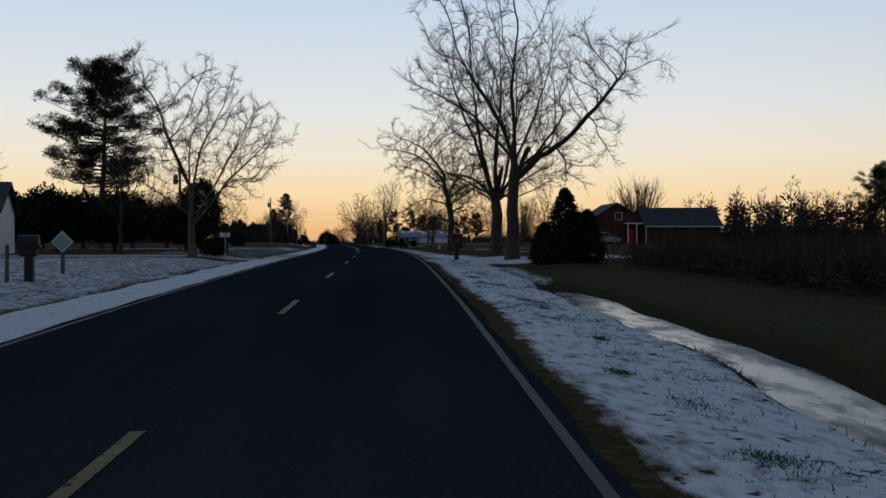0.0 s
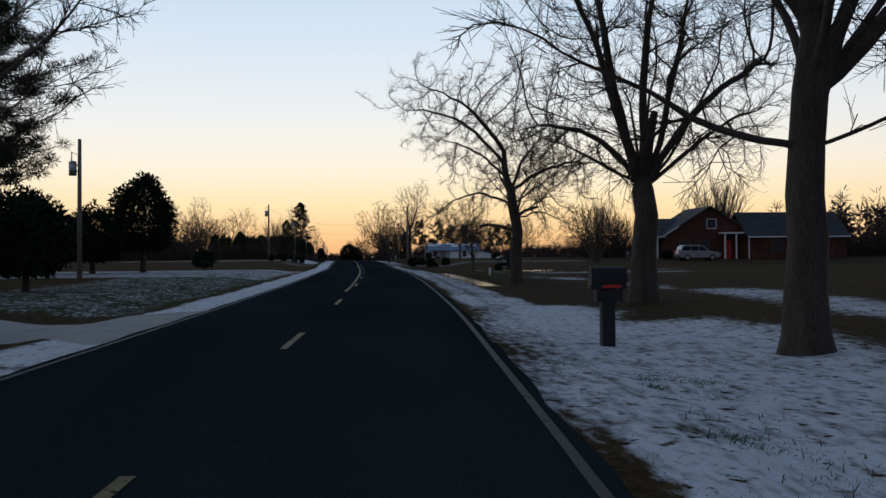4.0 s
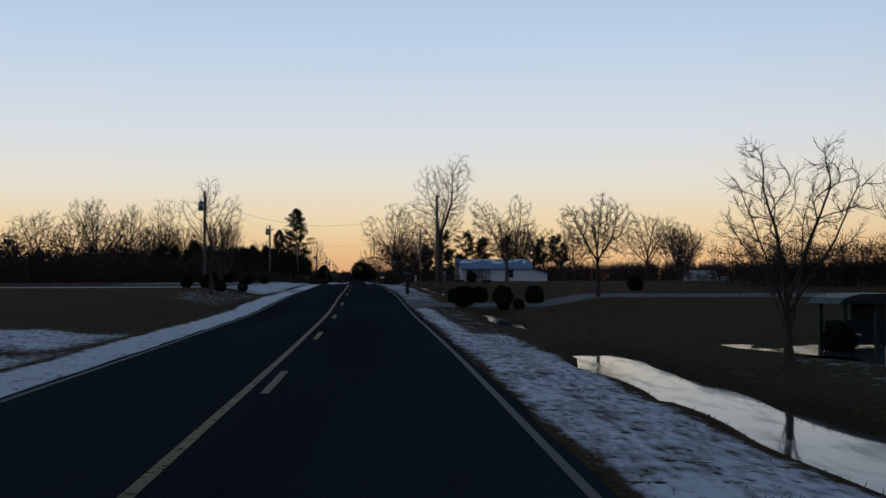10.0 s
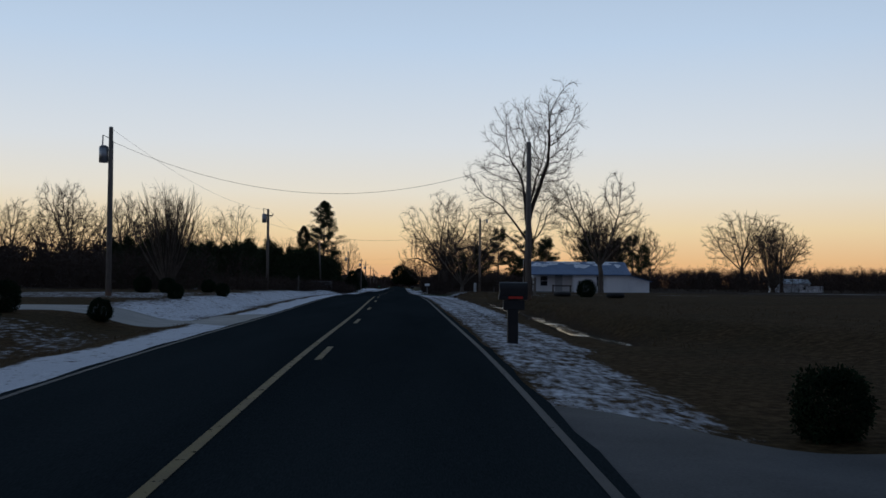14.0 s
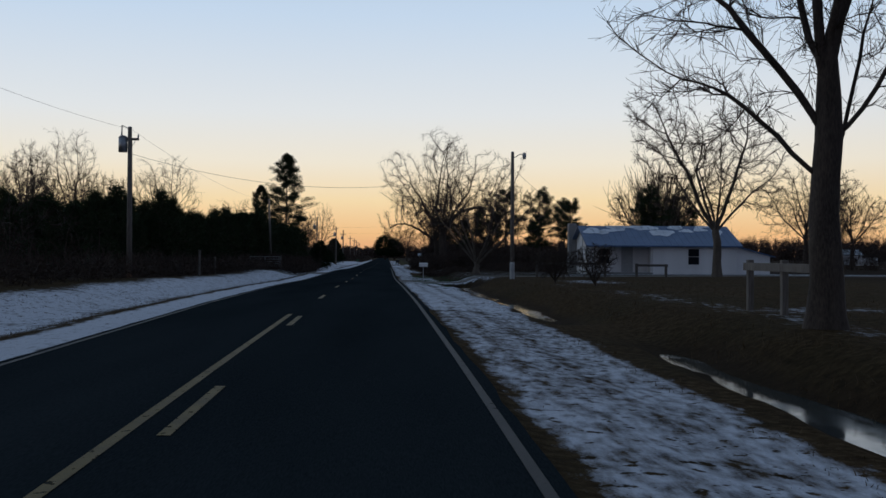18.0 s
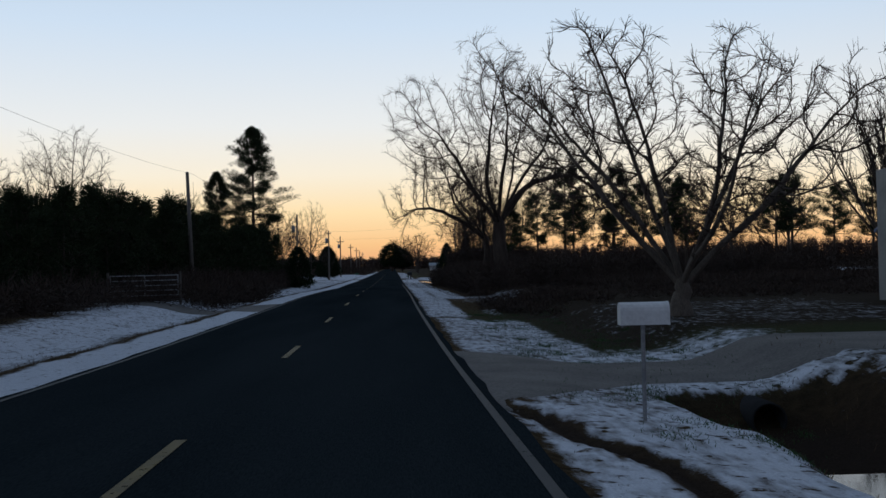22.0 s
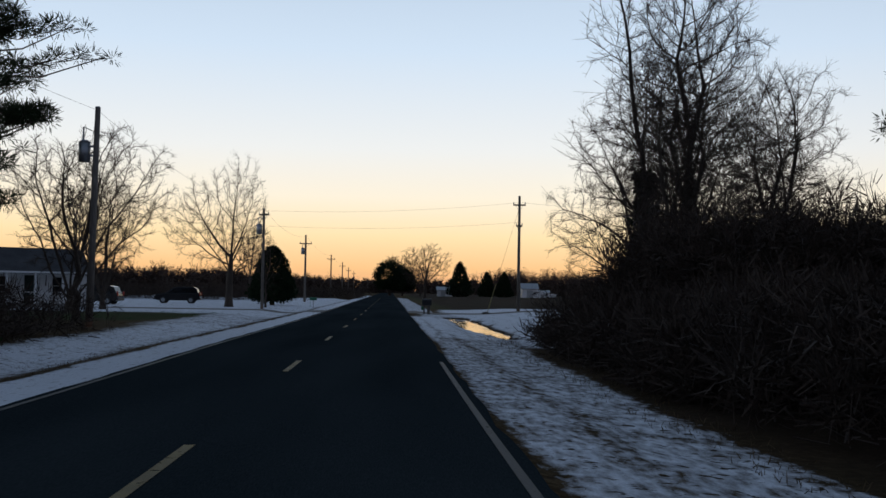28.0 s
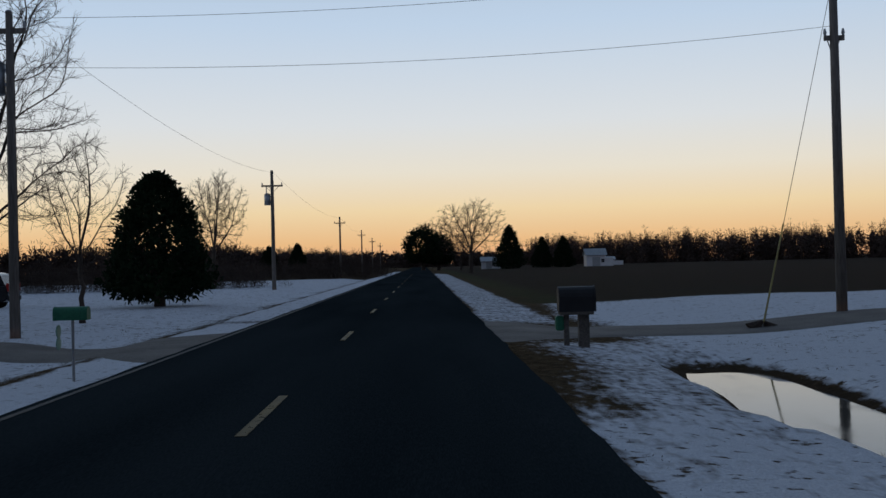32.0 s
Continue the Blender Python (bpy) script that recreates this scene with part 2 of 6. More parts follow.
def ground_z(x, y):
    x, y = np.asarray(x, float), np.asarray(y, float)
    u = x - XC(y)
    z = ZG(y) - 0.05 * step(2.9, 3.3, np.abs(u))
    k, far = band(y, 118, 168, 6), step(350, 374, y)
    z = z - 0.10 * step(3.6, 5.2, u) + (0.10 + 0.32 * (band(y, 136, 385, 9) + 0.55 * band(y, 385, 430, 9))) * step(6.9 + 2.1 * k + 1.2 * far, 8.4 + 3.8 * k + 5.0 * far, u)
    z = z - dip(x, y, u) - 0.10 * gully(y, u)
    z = z - 0.16 * step(4.4, 5.6, -u) * (1 - step(6.2, 8.0, -u)) + (0.04 + 0.30 * band(y, 150, 300, 20)) * step(5.6, 9.0, -u)
    calm = 1 - on_drive(y, u)
    z = z + 0.03 * wave(x, y, 0.9) * step(3.6, 4.6, np.abs(u)) * calm + 0.012 * wave(x + 9, y, 0.27) * step(3.3, 4.0, np.abs(u)) * calm + 0.10 * wave(x, y, 17.0) * step(9, 30, np.abs(u))
    for hx, hy, rx, ry, low in HOLLOWS:
        r = np.hypot((x - hx) / rx, (y - hy) / ry) + 0.16 * wave(x, y, 0.8)
        w = 1 - step(0.75, 1.3, r)
        z = z * (1 - w) + (ZG(hy) - low - 0.07) * w
    return z


def gz(x, y):
    return float(ground_z(x, y))


def link(name, verts, faces, mat, parent=None, smooth=False, label=""):
    me = bpy.data.meshes.new(name)
    if isinstance(verts, np.ndarray):
        # all faces have four corners
        n = len(faces)
        me.vertices.add(len(verts))
        me.vertices.foreach_set("co", verts.astype(np.float32).ravel())
        me.loops.add(n * 4)
        me.loops.foreach_set("vertex_index", np.asarray(faces, np.int32).ravel())
        me.polygons.add(n)
        me.polygons.foreach_set("loop_start", np.arange(0, n * 4, 4, dtype=np.int32))
        me.update(calc_edges=True)
    else:
        me.from_pydata([tuple(v) for v in verts], [], faces)
    me.materials.append(mat)
    if smooth:
        me.polygons.foreach_set("use_smooth", [True] * len(me.polygons))
    ob = new(name, me)
    if parent:
        ob.parent = parent
    if label:
        tagged(ob, label)
    return ob


def part(name, bm, mat, parent, label="", bevel=0.0, smooth=False):
    """Links a bmesh as one mesh object under a thing or a part."""
    if bevel:
        bmesh.ops.bevel(bm, geom=bm.edges[:], offset=bevel, segments=1, affect="EDGES", profile=0.7)
    me = bpy.data.meshes.new(name)
    bm.to_mesh(me)
    bm.free()
    me.materials.append(mat)
    if smooth:
        me.polygons.foreach_set("use_smooth", [True] * len(me.polygons))
    ob = new(name, me)
    ob.parent = parent
    if label:
        tagged(ob, label)
    return ob


def base(name, x, y, z, turn=0.0, label="", category="", group="", kind=""):
    """The Empty at the foot of a thing."""
    ob = new(name)
    ob.empty_display_size = 0.2
    ob.matrix_basis = pose(x, y, z, 0, 0, turn)
    return tagged(ob, label, category, group, kind)


def box(bm, x0, x1, y0, y1, z0, z1):
    v = [bm.verts.new(p) for p in ((x0, y0, z0), (x1, y0, z0), (x1, y1, z0), (x0, y1, z0), (x0, y0, z1), (x1, y0, z1), (x1, y1, z1), (x0, y1, z1))]
    for f in ((0, 3, 2, 1), (4, 5, 6, 7), (0, 1, 5, 4), (1, 2, 6, 5), (2, 3, 7, 6), (3, 0, 4, 7)):
        bm.faces.new([v[i] for i in f])
    return bm


def boxes(*rows):
    bm = bmesh.new()
    for r in rows:
        box(bm, *r)
    return bm


def rod(bm, a, b, r0, r1=None, sides=8):
    """A tapered round bar from a to b."""
    a, b = Vector(a), Vector(b)
    q = (b - a).to_track_quat("Z", "Y")
    rings = []
    for p, r in ((a, r0), (b, r0 if r1 is None else r1)):
        rings.append([bm.verts.new(p + q @ Vector((r * math.cos(k * math.tau / sides), r * math.sin(k * math.tau / sides), 0))) for k in range(sides)])
    for k in range(sides):
        bm.faces.new((rings[0][k], rings[0][(k + 1) % sides], rings[1][(k + 1) % sides], rings[1][k]))
    bm.faces.new(rings[0][::-1])
    bm.faces.new(rings[1])
    return bm


def rods(*rows, sides=8):
    bm = bmesh.new()
    for r in rows:
        rod(bm, *r, sides=sides)
    return bm


def prism(bm, outline, y0, y1):
    """An outline in x and z, drawn out along y."""
    a, b = [bm.verts.new((x, y0, z)) for x, z in outline], [bm.verts.new((x, y1, z)) for x, z in outline]
    n = len(outline)
    for k in range(n):
        bm.faces.new((a[k], a[(k + 1) % n], b[(k + 1) % n], b[k]))
    bm.faces.new(a[::-1])
    bm.faces.new(b)
    bmesh.ops.recalc_face_normals(bm, faces=bm.faces[:])
    return bm


# ---- ground, road, ice ----
def ground_material():
    m = bpy.data.materials.new("ground_cover")
    m.use_nodes = True
    n, l = m.node_tree.nodes, m.node_tree.links
    b = n["Principled BSDF"]
    co, at = n.new("ShaderNodeTexCoord"), n.new("ShaderNodeAttribute")
    at.attribute_name = "cover"
    sep = n.new("ShaderNodeSeparateColor")
    l.new(at.outputs["Color"], sep.inputs[0])

    def noise_at(scale, detail=6, rough=0.6):
        t = n.new("ShaderNodeTexNoise")
        t.inputs["Scale"].default_value, t.inputs["Detail"].default_value, t.inputs["Roughness"].default_value = scale, detail, rough
        l.new(co.outputs["Object"], t.inputs["Vector"])
        return t.outputs[0]

    def mix(fac, a, c):
        x = n.new("ShaderNodeMix")
        x.data_type = "RGBA"
        l.new(fac, x.inputs["Factor"])
        for s, v in (("A", a), ("B", c)):
            if isinstance(v, tuple):
                x.inputs[s].default_value = (*v, 1)
            else:
                l.new(v, x.inputs[s])
        return x.outputs["Result"]

    def math_(op, a, c):
        x = n.new("ShaderNodeMath")
        x.operation = op
        for k, v in enumerate((a, c)):
            if isinstance(v, float):
                x.inputs[k].default_value = v
            else:
                l.new(v, x.inputs[k])
        return x.outputs[0]

    mid, fine, grit = noise_at(1.1), noise_at(7.0), noise_at(45.0, 3)
    r1 = ramp(n, [(0.3, (0.027, 0.016, 0.008)), (0.5, (0.057, 0.036, 0.017)), (0.7, (0.110, 0.073, 0.037))])
    l.new(fine, r1.inputs[0])
    r2 = ramp(n, [(0.3, (0.014, 0.026, 0.010)), (0.7, (0.042, 0.062, 0.024))])
    l.new(grit, r2.inputs[0])
    r3 = ramp(n, [(0.3, (0.014, 0.010, 0.008)), (0.7, (0.042, 0.028, 0.020))])
    l.new(grit, r3.inputs[0])
    # lawns go from tan to dull green and to bare dark thatch in broad patches
    patch = ramp(n, [(0.40, (0, 0, 0)), (0.62, (1, 1, 1))])
    l.new(noise_at(0.22, 5, 0.62), patch.inputs[0])
    r5 = ramp(n, [(0.3, (0.021, 0.015, 0.008)), (0.7, (0.074, 0.052, 0.025))])
    l.new(fine, r5.inputs[0])
    turf = mix(patch.outputs[0], r1.outputs[0], r5.outputs[0])
    soil = mix(sep.outputs["Green"], turf, r2.outputs[0])
    soil = mix(sep.outputs["Blue"], soil, r3.outputs[0])
    # snow lies where its cover beats the lumps of the grass
    streak = n.new("ShaderNodeTexNoise")
    streak.inputs["Scale"].default_value, streak.inputs["Detail"].default_value = 6.0, 8
    squeeze = n.new("ShaderNodeMapping")
    squeeze.inputs["Scale"].default_value = (1.3, 0.42, 1.0)
    l.new(co.outputs["Object"], squeeze.inputs[0])
    l.new(squeeze.outputs[0], streak.inputs["Vector"])
    lumps = math_("ADD", math_("MULTIPLY", mid, 0.60), math_("ADD", math_("MULTIPLY", fine, 0.25), math_("ADD", math_("MULTIPLY", grit, 0.45), math_("MULTIPLY", streak.outputs[0], 0.90))))
    over = math_("SUBTRACT", math_("ADD", math_("MULTIPLY", sep.outputs["Red"], 0.95), 0.53), lumps)
    # small holes where tufts come through
    hole = n.new("ShaderNodeMapRange")
    hole.inputs["From Min"].default_value, hole.inputs["From Max"].default_value = 0.60, 0.70
    hole.inputs["To Min"].default_value, hole.inputs["To Max"].default_value = 0.0, 0.45
    l.new(noise_at(5.5, 3, 0.55), hole.inputs["Value"])
    over = math_("SUBTRACT", over, hole.outputs[0])
    mr = n.new("ShaderNodeMapRange")
    mr.inputs["From Min"].default_value, mr.inputs["From Max"].default_value = -0.20, 0.20
    l.new(over, mr.inputs["Value"])
    r4 = ramp(n, [(0.3, (0.50, 0.52, 0.57)), (0.7, (0.76, 0.78, 0.82))])
    l.new(grit, r4.inputs[0])
    l.new(mix(mr.outputs[0], soil, r4.outputs[0]), b.inputs["Base Color"])
    b.inputs["Roughness"].default_value, b.inputs["Specular IOR Level"].default_value = 0.95, 0.02
    bp = n.new("ShaderNodeBump")
    bp.inputs["Strength"].default_value, bp.inputs["Distance"].default_value = 0.9, 0.08
    l.new(math_("ADD", math_("MULTIPLY", mr.outputs[0], 0.35), math_("ADD", math_("ADD", math_("MULTIPLY", fine, 0.8), math_("MULTIPLY", mid, 1.1)), math_("MULTIPLY", grit, 0.35))), bp.inputs["Height"])
    l.new(bp.outputs[0], b.inputs["Normal"])
    return m


# snow cover: side, from y, to y, from |u|, to |u|, amount
SNOWFALL = [
    (1, 101, 108, 10.5, 22, 0.52), (1, 112, 116, 17, 24, 0.5),
    (1, -60, 46, 3.39, 5.7, 0.78), (1, -60, 40, 5.6, 6.4, 0.6), (1, 44, 60, 3.14, 9.0, 0.75), (1, 56, 66, 3.3, 7.0, 0.84), (1, 62, 72, 3.3, 5.6, 0.76), (1, 73, 80, 10.6, 12.0, 0.72), (1, 78, 88, 10.7, 12.1, 0.74), (1, 86, 92, 9.6, 11.6, 0.72), (1, 90, 96, 8.8, 10.2, 0.66), (1, 50, 74, 11.5, 15, 0.66), (1, 66, 96, 3.34, 5.3, 0.64), (1, 93, 129, 3.24, 5.1, 0.70),
    (1, 124, 147, 3.25, 4.1, 0.72), (1, 124, 147, 4.0, 5.3, 0.38), (1, 104, 120, 8.6, 10, 0.5), (1, 153, 167, 3.14, 5.0, 0.55), (1, 163, 186, 3.24, 5.4, 0.56), (1, 183, 222, 3.24, 5.6, 0.66), (1, 203, 224, 9.0, 9.9, 0.66), (1, 222, 232, 8.6, 9.3, 0.62), (1, 232, 240, 10.0, 12.5, 0.55), (1, 216, 254, 3.14, 5.9, 0.79),
    (1, 248, 262, 3.34, 9.0, 0.68), (1, 258, 276, 3.24, 6.0, 0.66), (1, 262, 276, 7, 16, 0.36), (1, 276, 300, 3.14, 4.7, 0.70), (1, 290, 300, 4.6, 8.6, 0.46), (1, 278, 283, 5.2, 6.0, 0.50), (1, 295, 334, 3.14, 5.9, 0.77), (1, 332, 373, 3.14, 5.9, 0.66),
    (1, 366, 400, 3.14, 6.2, 0.86), (1, 360, 373, 5.6, 10, 0.8), (1, 370, 431, 6.0, 75, 0.92), (1, 396, 410, 3.54, 30, 0.74), (1, 416, 560, 3.14, 5.4, 0.68), (1, 262, 268, 14, 60, 0.6), (1, 209, 211, 9, 50, 0.55),
    (-1, -60, 50, 3.12, 4.7, 0.95), (-1, -60, 54, 5.0, 30, 0.64), (-1, 50, 135, 3.08, 4.5, 0.86), (-1, 62, 106, 5.0, 14, 0.44), (-1, 99, 124, 4.9, 26, 0.62), (-1, 124, 131, 5.0, 40, 0.74),
    (-1, 133, 260, 3.08, 4.4, 0.92), (-1, 152, 170, 5.0, 9, 0.40), (-1, 178, 196, 4.9, 9, 0.74), (-1, 178, 290, 5.0, 8.6, 0.84), (-1, 190, 206, 9, 20, 0.5), (-1, 256, 420, 3.08, 4.5, 0.94), (-1, 262, 276, 4.9, 8.6, 0.6), (-1, 276, 300, 5.0, 9.5, 0.78),
    (-1, 302, 380, 5.0, 8.4, 0.84), (-1, 374, 400, 5.0, 9.5, 0.72), (-1, 396, 520, 4.8, 55, 0.86), (-1, 420, 620, 3.08, 4.7, 0.88),
]
GREENS = [(1, 88, 128, 7.0, 10.5, 0.35), (1, -20, 40, 4.0, 9.5, 0.5), (1, 60, 110, 6, 10, 0.25), (1, 84, 100, 6, 9, 0.4), (1, 256, 282, 5, 18, 0.7), (1, 430, 700, 6, 20, 0.5), (-1, 62, 112, 5, 12, 0.6), (-1, 20, 40, 6, 20, 0.3), (-1, 380, 398, 9.5, 26, 0.8)]
# the row at 249-255.4 paints the pit's shade in along with its dark soil
MUD_AND_SHADE = [(1, -60, 50, 11, 200, 0.9), (1, 62, 90, 5.0, 9, 0.35), (1, 166, 260, 26, 300, 0.6), (1, 262, 372, 6.0, 300, 0.9), (1, 249, 255.4, 5.5, 8.2, 1.0), (-1, 240, 372, 9.5, 200, 0.9), (1, 430, 900, 8, 600, 0.85), (1, 130, 166, 40, 300, 0.6), (-1, 130, 240, 40, 300, 0.7)]


def spread(rows, u, y, x):
    out = np.zeros_like(u)
    wob = 0.35 * wave(x * 0.5, y, 2.3)
    for side, a, b, n, f, amount in rows:
        edge = 0.25 if f < 7 else 1.2
        w = band(y + wob * 3, a, b, 1.5) * step(n - edge, n + edge, side * u + wob * edge) * (1 - step(f - edge, f + edge, side * u + wob * edge))
        out = np.maximum(out, amount * w)
    return out


def strip_axis():
    near = np.r_[np.arange(0, 3.0, 1.0), np.arange(3.0, 5.2, 0.11), np.arange(5.2, 7.6, 0.22), np.arange(7.8, 20, 0.5), np.arange(20.5, 31, 2.5), np.arange(32, 80, 8), (90, 120, 180, 300, 600, 1200, 2500)]
    return np.r_[-near[:0:-1], near]


def build_ground():
    us = strip_axis()
    ys = np.r_[np.arange(-300, -20, 20), np.arange(-20, 240, 0.8), np.arange(240, 256, 0.27), np.arange(256, 470, 0.8), np.arange(470, 620, 5), np.arange(630, 1000, 30), (1100, 1300, 1600, 2000, 2600)]
    U, Y = np.meshgrid(us, ys)
    X = U + XC(Y)
    Z = ground_z(X, Y) - 0.06 * (np.abs(U) < 2.9)
    n, k = X.shape[1], np.arange(len(ys) - 1)[:, None] * X.shape[1] + np.arange(X.shape[1] - 1)[None]
    faces = np.stack([k, k + 1, k + n + 1, k + n], -1).reshape(-1, 4)
    ob = link("ground", np.stack([X, Y, Z], -1).reshape(-1, 3), faces, ground_material(), smooth=True)
    cover = np.zeros((X.size, 4), np.float32)
    cover[:, 0], cover[:, 1], cover[:, 2], cover[:, 3] = spread(SNOWFALL, U, Y, X).ravel(), spread(GREENS, U, Y, X).ravel(), spread(MUD_AND_SHADE, U, Y, X).ravel(), 1
    # the banks of the ditches are wet bare grass
    away = 0.03 * step(350, 374, Y)
    bank = step(0.05, 0.15, dip(X, Y, U) - away).ravel()
    # wheel ruts along the right verge
    for a, b, at_u, wide, deep in ((163, 262, 4.55, 0.19, 0.26), (183, 258, 3.85, 0.15, 0.22), (296, 372, 4.2, 0.18, 0.28), (366, 404, 3.7, 0.14, 0.30), (46, 130, 4.1, 0.15, 0.22), (366, 404, 4.9, 0.16, 0.2)):
        rut = np.exp(-(((U - at_u - 0.12 * wave(X * 0, Y, 3.1)) / wide) ** 2)) * band(Y, a, b, 4) * (0.75 + 0.3 * wave(X * 0 + 2, Y, 7.0))
        cover[:, 0] *= 1 - deep * np.clip(rut, 0, 1).ravel()
    wash = np.clip(gully(Y, U) * 1.6, 0, 1).ravel()
    cover[:, 0] *= 1 - wash
    cover[:, 2] = np.maximum(cover[:, 2], wash)
    cover[:, 0] *= 1 - 0.85 * bank
    cover[:, 2] = np.maximum(cover[:, 2], 0.6 * bank)
    a = ob.data.color_attributes.new("cover", "FLOAT_COLOR", "POINT")
    a.data.foreach_set("color", cover.ravel())
    return tagged(ob, "frozen brown grass verges and fields under patchy thin snow", "ground", kind="structure")


build_ground()


def ribbon(name, u0, u1, y0, y1, lift, mat, parent=None, dy=2.0, cols=2, rag=0.0):
    """A strip along the road between two distances from its centre line."""
    ys = np.arange(y0, y1 + dy * 0.5, dy)
    us = np.linspace(0, 1, cols)
    rows = []
    for i, y in enumerate(ys):
        w0, w1 = rag * wave(u0 * 3.1, y, 0.9), rag * wave(u1 * 5.7 + 3, y, 0.8)
        for s in us:
            u = u0 + w0 + s * (u1 + w1 - u0 - w0)
            rows.append((XC(y) + u, y, ZG(y) + lift + 0.02 * max(0, 1 - abs(u) / 3)))
    n = cols
    faces = [(i * n + j, i * n + j + 1, (i + 1) * n + j + 1, (i + 1) * n + j) for i in range(len(ys) - 1) for j in range(n - 1)]
    return link(name, rows, faces, mat, parent, smooth=True)


def asphalt_material():
    m = material("asphalt", (0.013, 0.0178, 0.020), (0.028, 0.035, 0.038), 0.95, 0.5, 90.0, 0.35, stretch=(1.0, 0.12, 1.0))
    m.node_tree.nodes["Principled BSDF"].inputs["Specular IOR Level"].default_value = 0.0
    return m


def worn_paint(name, low, high, gap):
    """Road paint that is worn through in places."""
    m = material(name, low, high, 0.7, 1.5, 70.0, 0.1)
    n, l = m.node_tree.nodes, m.node_tree.links
    t, r = n.new("ShaderNodeTexNoise"), ramp(n, [(gap, (0, 0, 0)), (gap + 0.12, (1, 1, 1))])
    co = n.new("ShaderNodeTexCoord")
    t.inputs["Scale"].default_value, t.inputs["Detail"].default_value = 9.0, 8
    l.new(co.outputs["Object"], t.inputs["Vector"])
    l.new(t.outputs[0], r.inputs[0])
    l.new(r.outputs[0], n["Principled BSDF"].inputs["Alpha"])
    return m


YELLOW = worn_paint("worn_yellow_paint", (0.068, 0.047, 0.009), (0.150, 0.104, 0.017), 0.28)
EDGE_WHITE = worn_paint("worn_white_paint", (0.018, 0.019, 0.019), (0.034, 0.033, 0.031), 0.22)
road = ribbon("road", -3.10, 3.10, -240, 900, 0.0, asphalt_material(), dy=1.0, cols=13, rag=0.05)
tagged(road, "dark worn two-lane asphalt road with frayed edges", "road", kind="structure")
for side in (-1, 1):
    line = ribbon("edge_line", (2.89 if side > 0 else -2.97), (2.98 if side > 0 else -2.88), -60, 352 if side > 0 else 600, 0.006, EDGE_WHITE, dy=1.0)
    tagged(line, "faded white edge line on the asphalt", "road marking", "road markings", "structure")


def dashes():
    ks, at = (-4, 0, 3, 4, 5, 7, 9, 11, 13, 15, 17, 19, 21, 23, 25, 27, 30, 32, 44), (-31.9, 16.9, 51.6, 63.9, 78.5, 102.7, 124.4, 147.0, 173.0, 197.0, 221.5, 247.5, 272.4, 299.0, 323.5, 348.5, 385.4, 409.7, 556.0)
    for k in range(-4, 44):
        y = float(np.interp(k, ks, at))
        c = float(np.interp(y, (60, 100, 135, 200, 222, 300, 350), (-0.06, 0.07, 0.16, 0.18, 0.02, 0.02, -0.10)))
        d = ribbon("lane_dash", c - 0.055, c + 0.055, y, y + 3.05, 0.008, YELLOW, dy=1.0)
        tagged(d, "worn yellow centre dash on the asphalt", "road marking", "road markings", "structure")
    s = ribbon("centre_line", -0.22, -0.11, 73, 213, 0.008, YELLOW, dy=1.0)
    tagged(s, "worn solid yellow no-passing line", "road marking", "road markings", "structure")


dashes()


def ice_material(name, tint, rough, frost):
    m = material(name, tint, tuple(c * 1.3 for c in tint), rough, 0.6, 8.0, 0.06)
    b = m.node_tree.nodes["Principled BSDF"]
    b.inputs["Specular IOR Level"].default_value, b.inputs["IOR"].default_value = 0.6, 1.33
    n, l = m.node_tree.nodes, m.node_tree.links
    # frosted patches drawn out along the ditch
    t, mp, co = n.new("ShaderNodeTexNoise"), n.new("ShaderNodeMapping"), n.new("ShaderNodeTexCoord")
    mp.inputs["Scale"].default_value = (1.8, 0.5, 1.0)
    t.inputs["Scale"].default_value, t.inputs["Detail"].default_value, t.inputs["Roughness"].default_value = 1.3, 7, 0.65
    l.new(co.outputs["Object"], mp.inputs[0])
    l.new(mp.outputs[0], t.inputs["Vector"])
    mr = n.new("ShaderNodeMapRange")
    mr.inputs["From Min"].default_value, mr.inputs["From Max"].default_value = 0.46, 0.66
    mr.inputs["To Min"].default_value, mr.inputs["To Max"].default_value = rough, frost
    l.new(t.outputs[0], mr.inputs["Value"])
    l.new(mr.outputs[0], b.inputs["Roughness"])
    return m


ICE = ice_material("frozen_water", (0.035, 0.042, 0.040), 0.05, 0.22)
ICE.node_tree.nodes["Principled BSDF"].inputs["Specular IOR Level"].default_value = 0.34
FROST_ICE = ice_material("frosted_ice", (0.075, 0.085, 0.092), 0.17, 0.5)
FROST_ICE.node_tree.nodes["Principled BSDF"].inputs["Specular IOR Level"].default_value = 0.2
PALE_ICE = ice_material("pale_ice", (0.034, 0.034, 0.03), 0.03, 0.14)
PALE_ICE.node_tree.nodes["Principled BSDF"].inputs["Specular IOR Level"].default_value = 0.32


def ice_sheet(name, y0, y1, u0, u1, drop, mat, label):
    ob = ribbon(name, u0, u1, y0, y1, -drop, mat, dy=1.0, cols=3, rag=0.05)
    return tagged(ob, label, "ice", "frozen ditch water", "structure")


for y0, y1, u0, u1, drop, mat in ((-44, 33, 5.2, 7.5, 0.385, FROST_ICE), (72, 128, 4.6, 7.8, 0.365, ICE), (108, 150, 5.0, 7.8, 0.37, ICE), (160, 214, 5.8, 7.6, 0.322, ICE), (208, 250, 5.3, 7.4, 0.35, ICE), (356, 412, 5.1, 7.9, 0.355, PALE_ICE)):
    ice_sheet("ditch_ice", y0, y1, u0, u1, drop, mat, "frozen water lying in the roadside ditch")


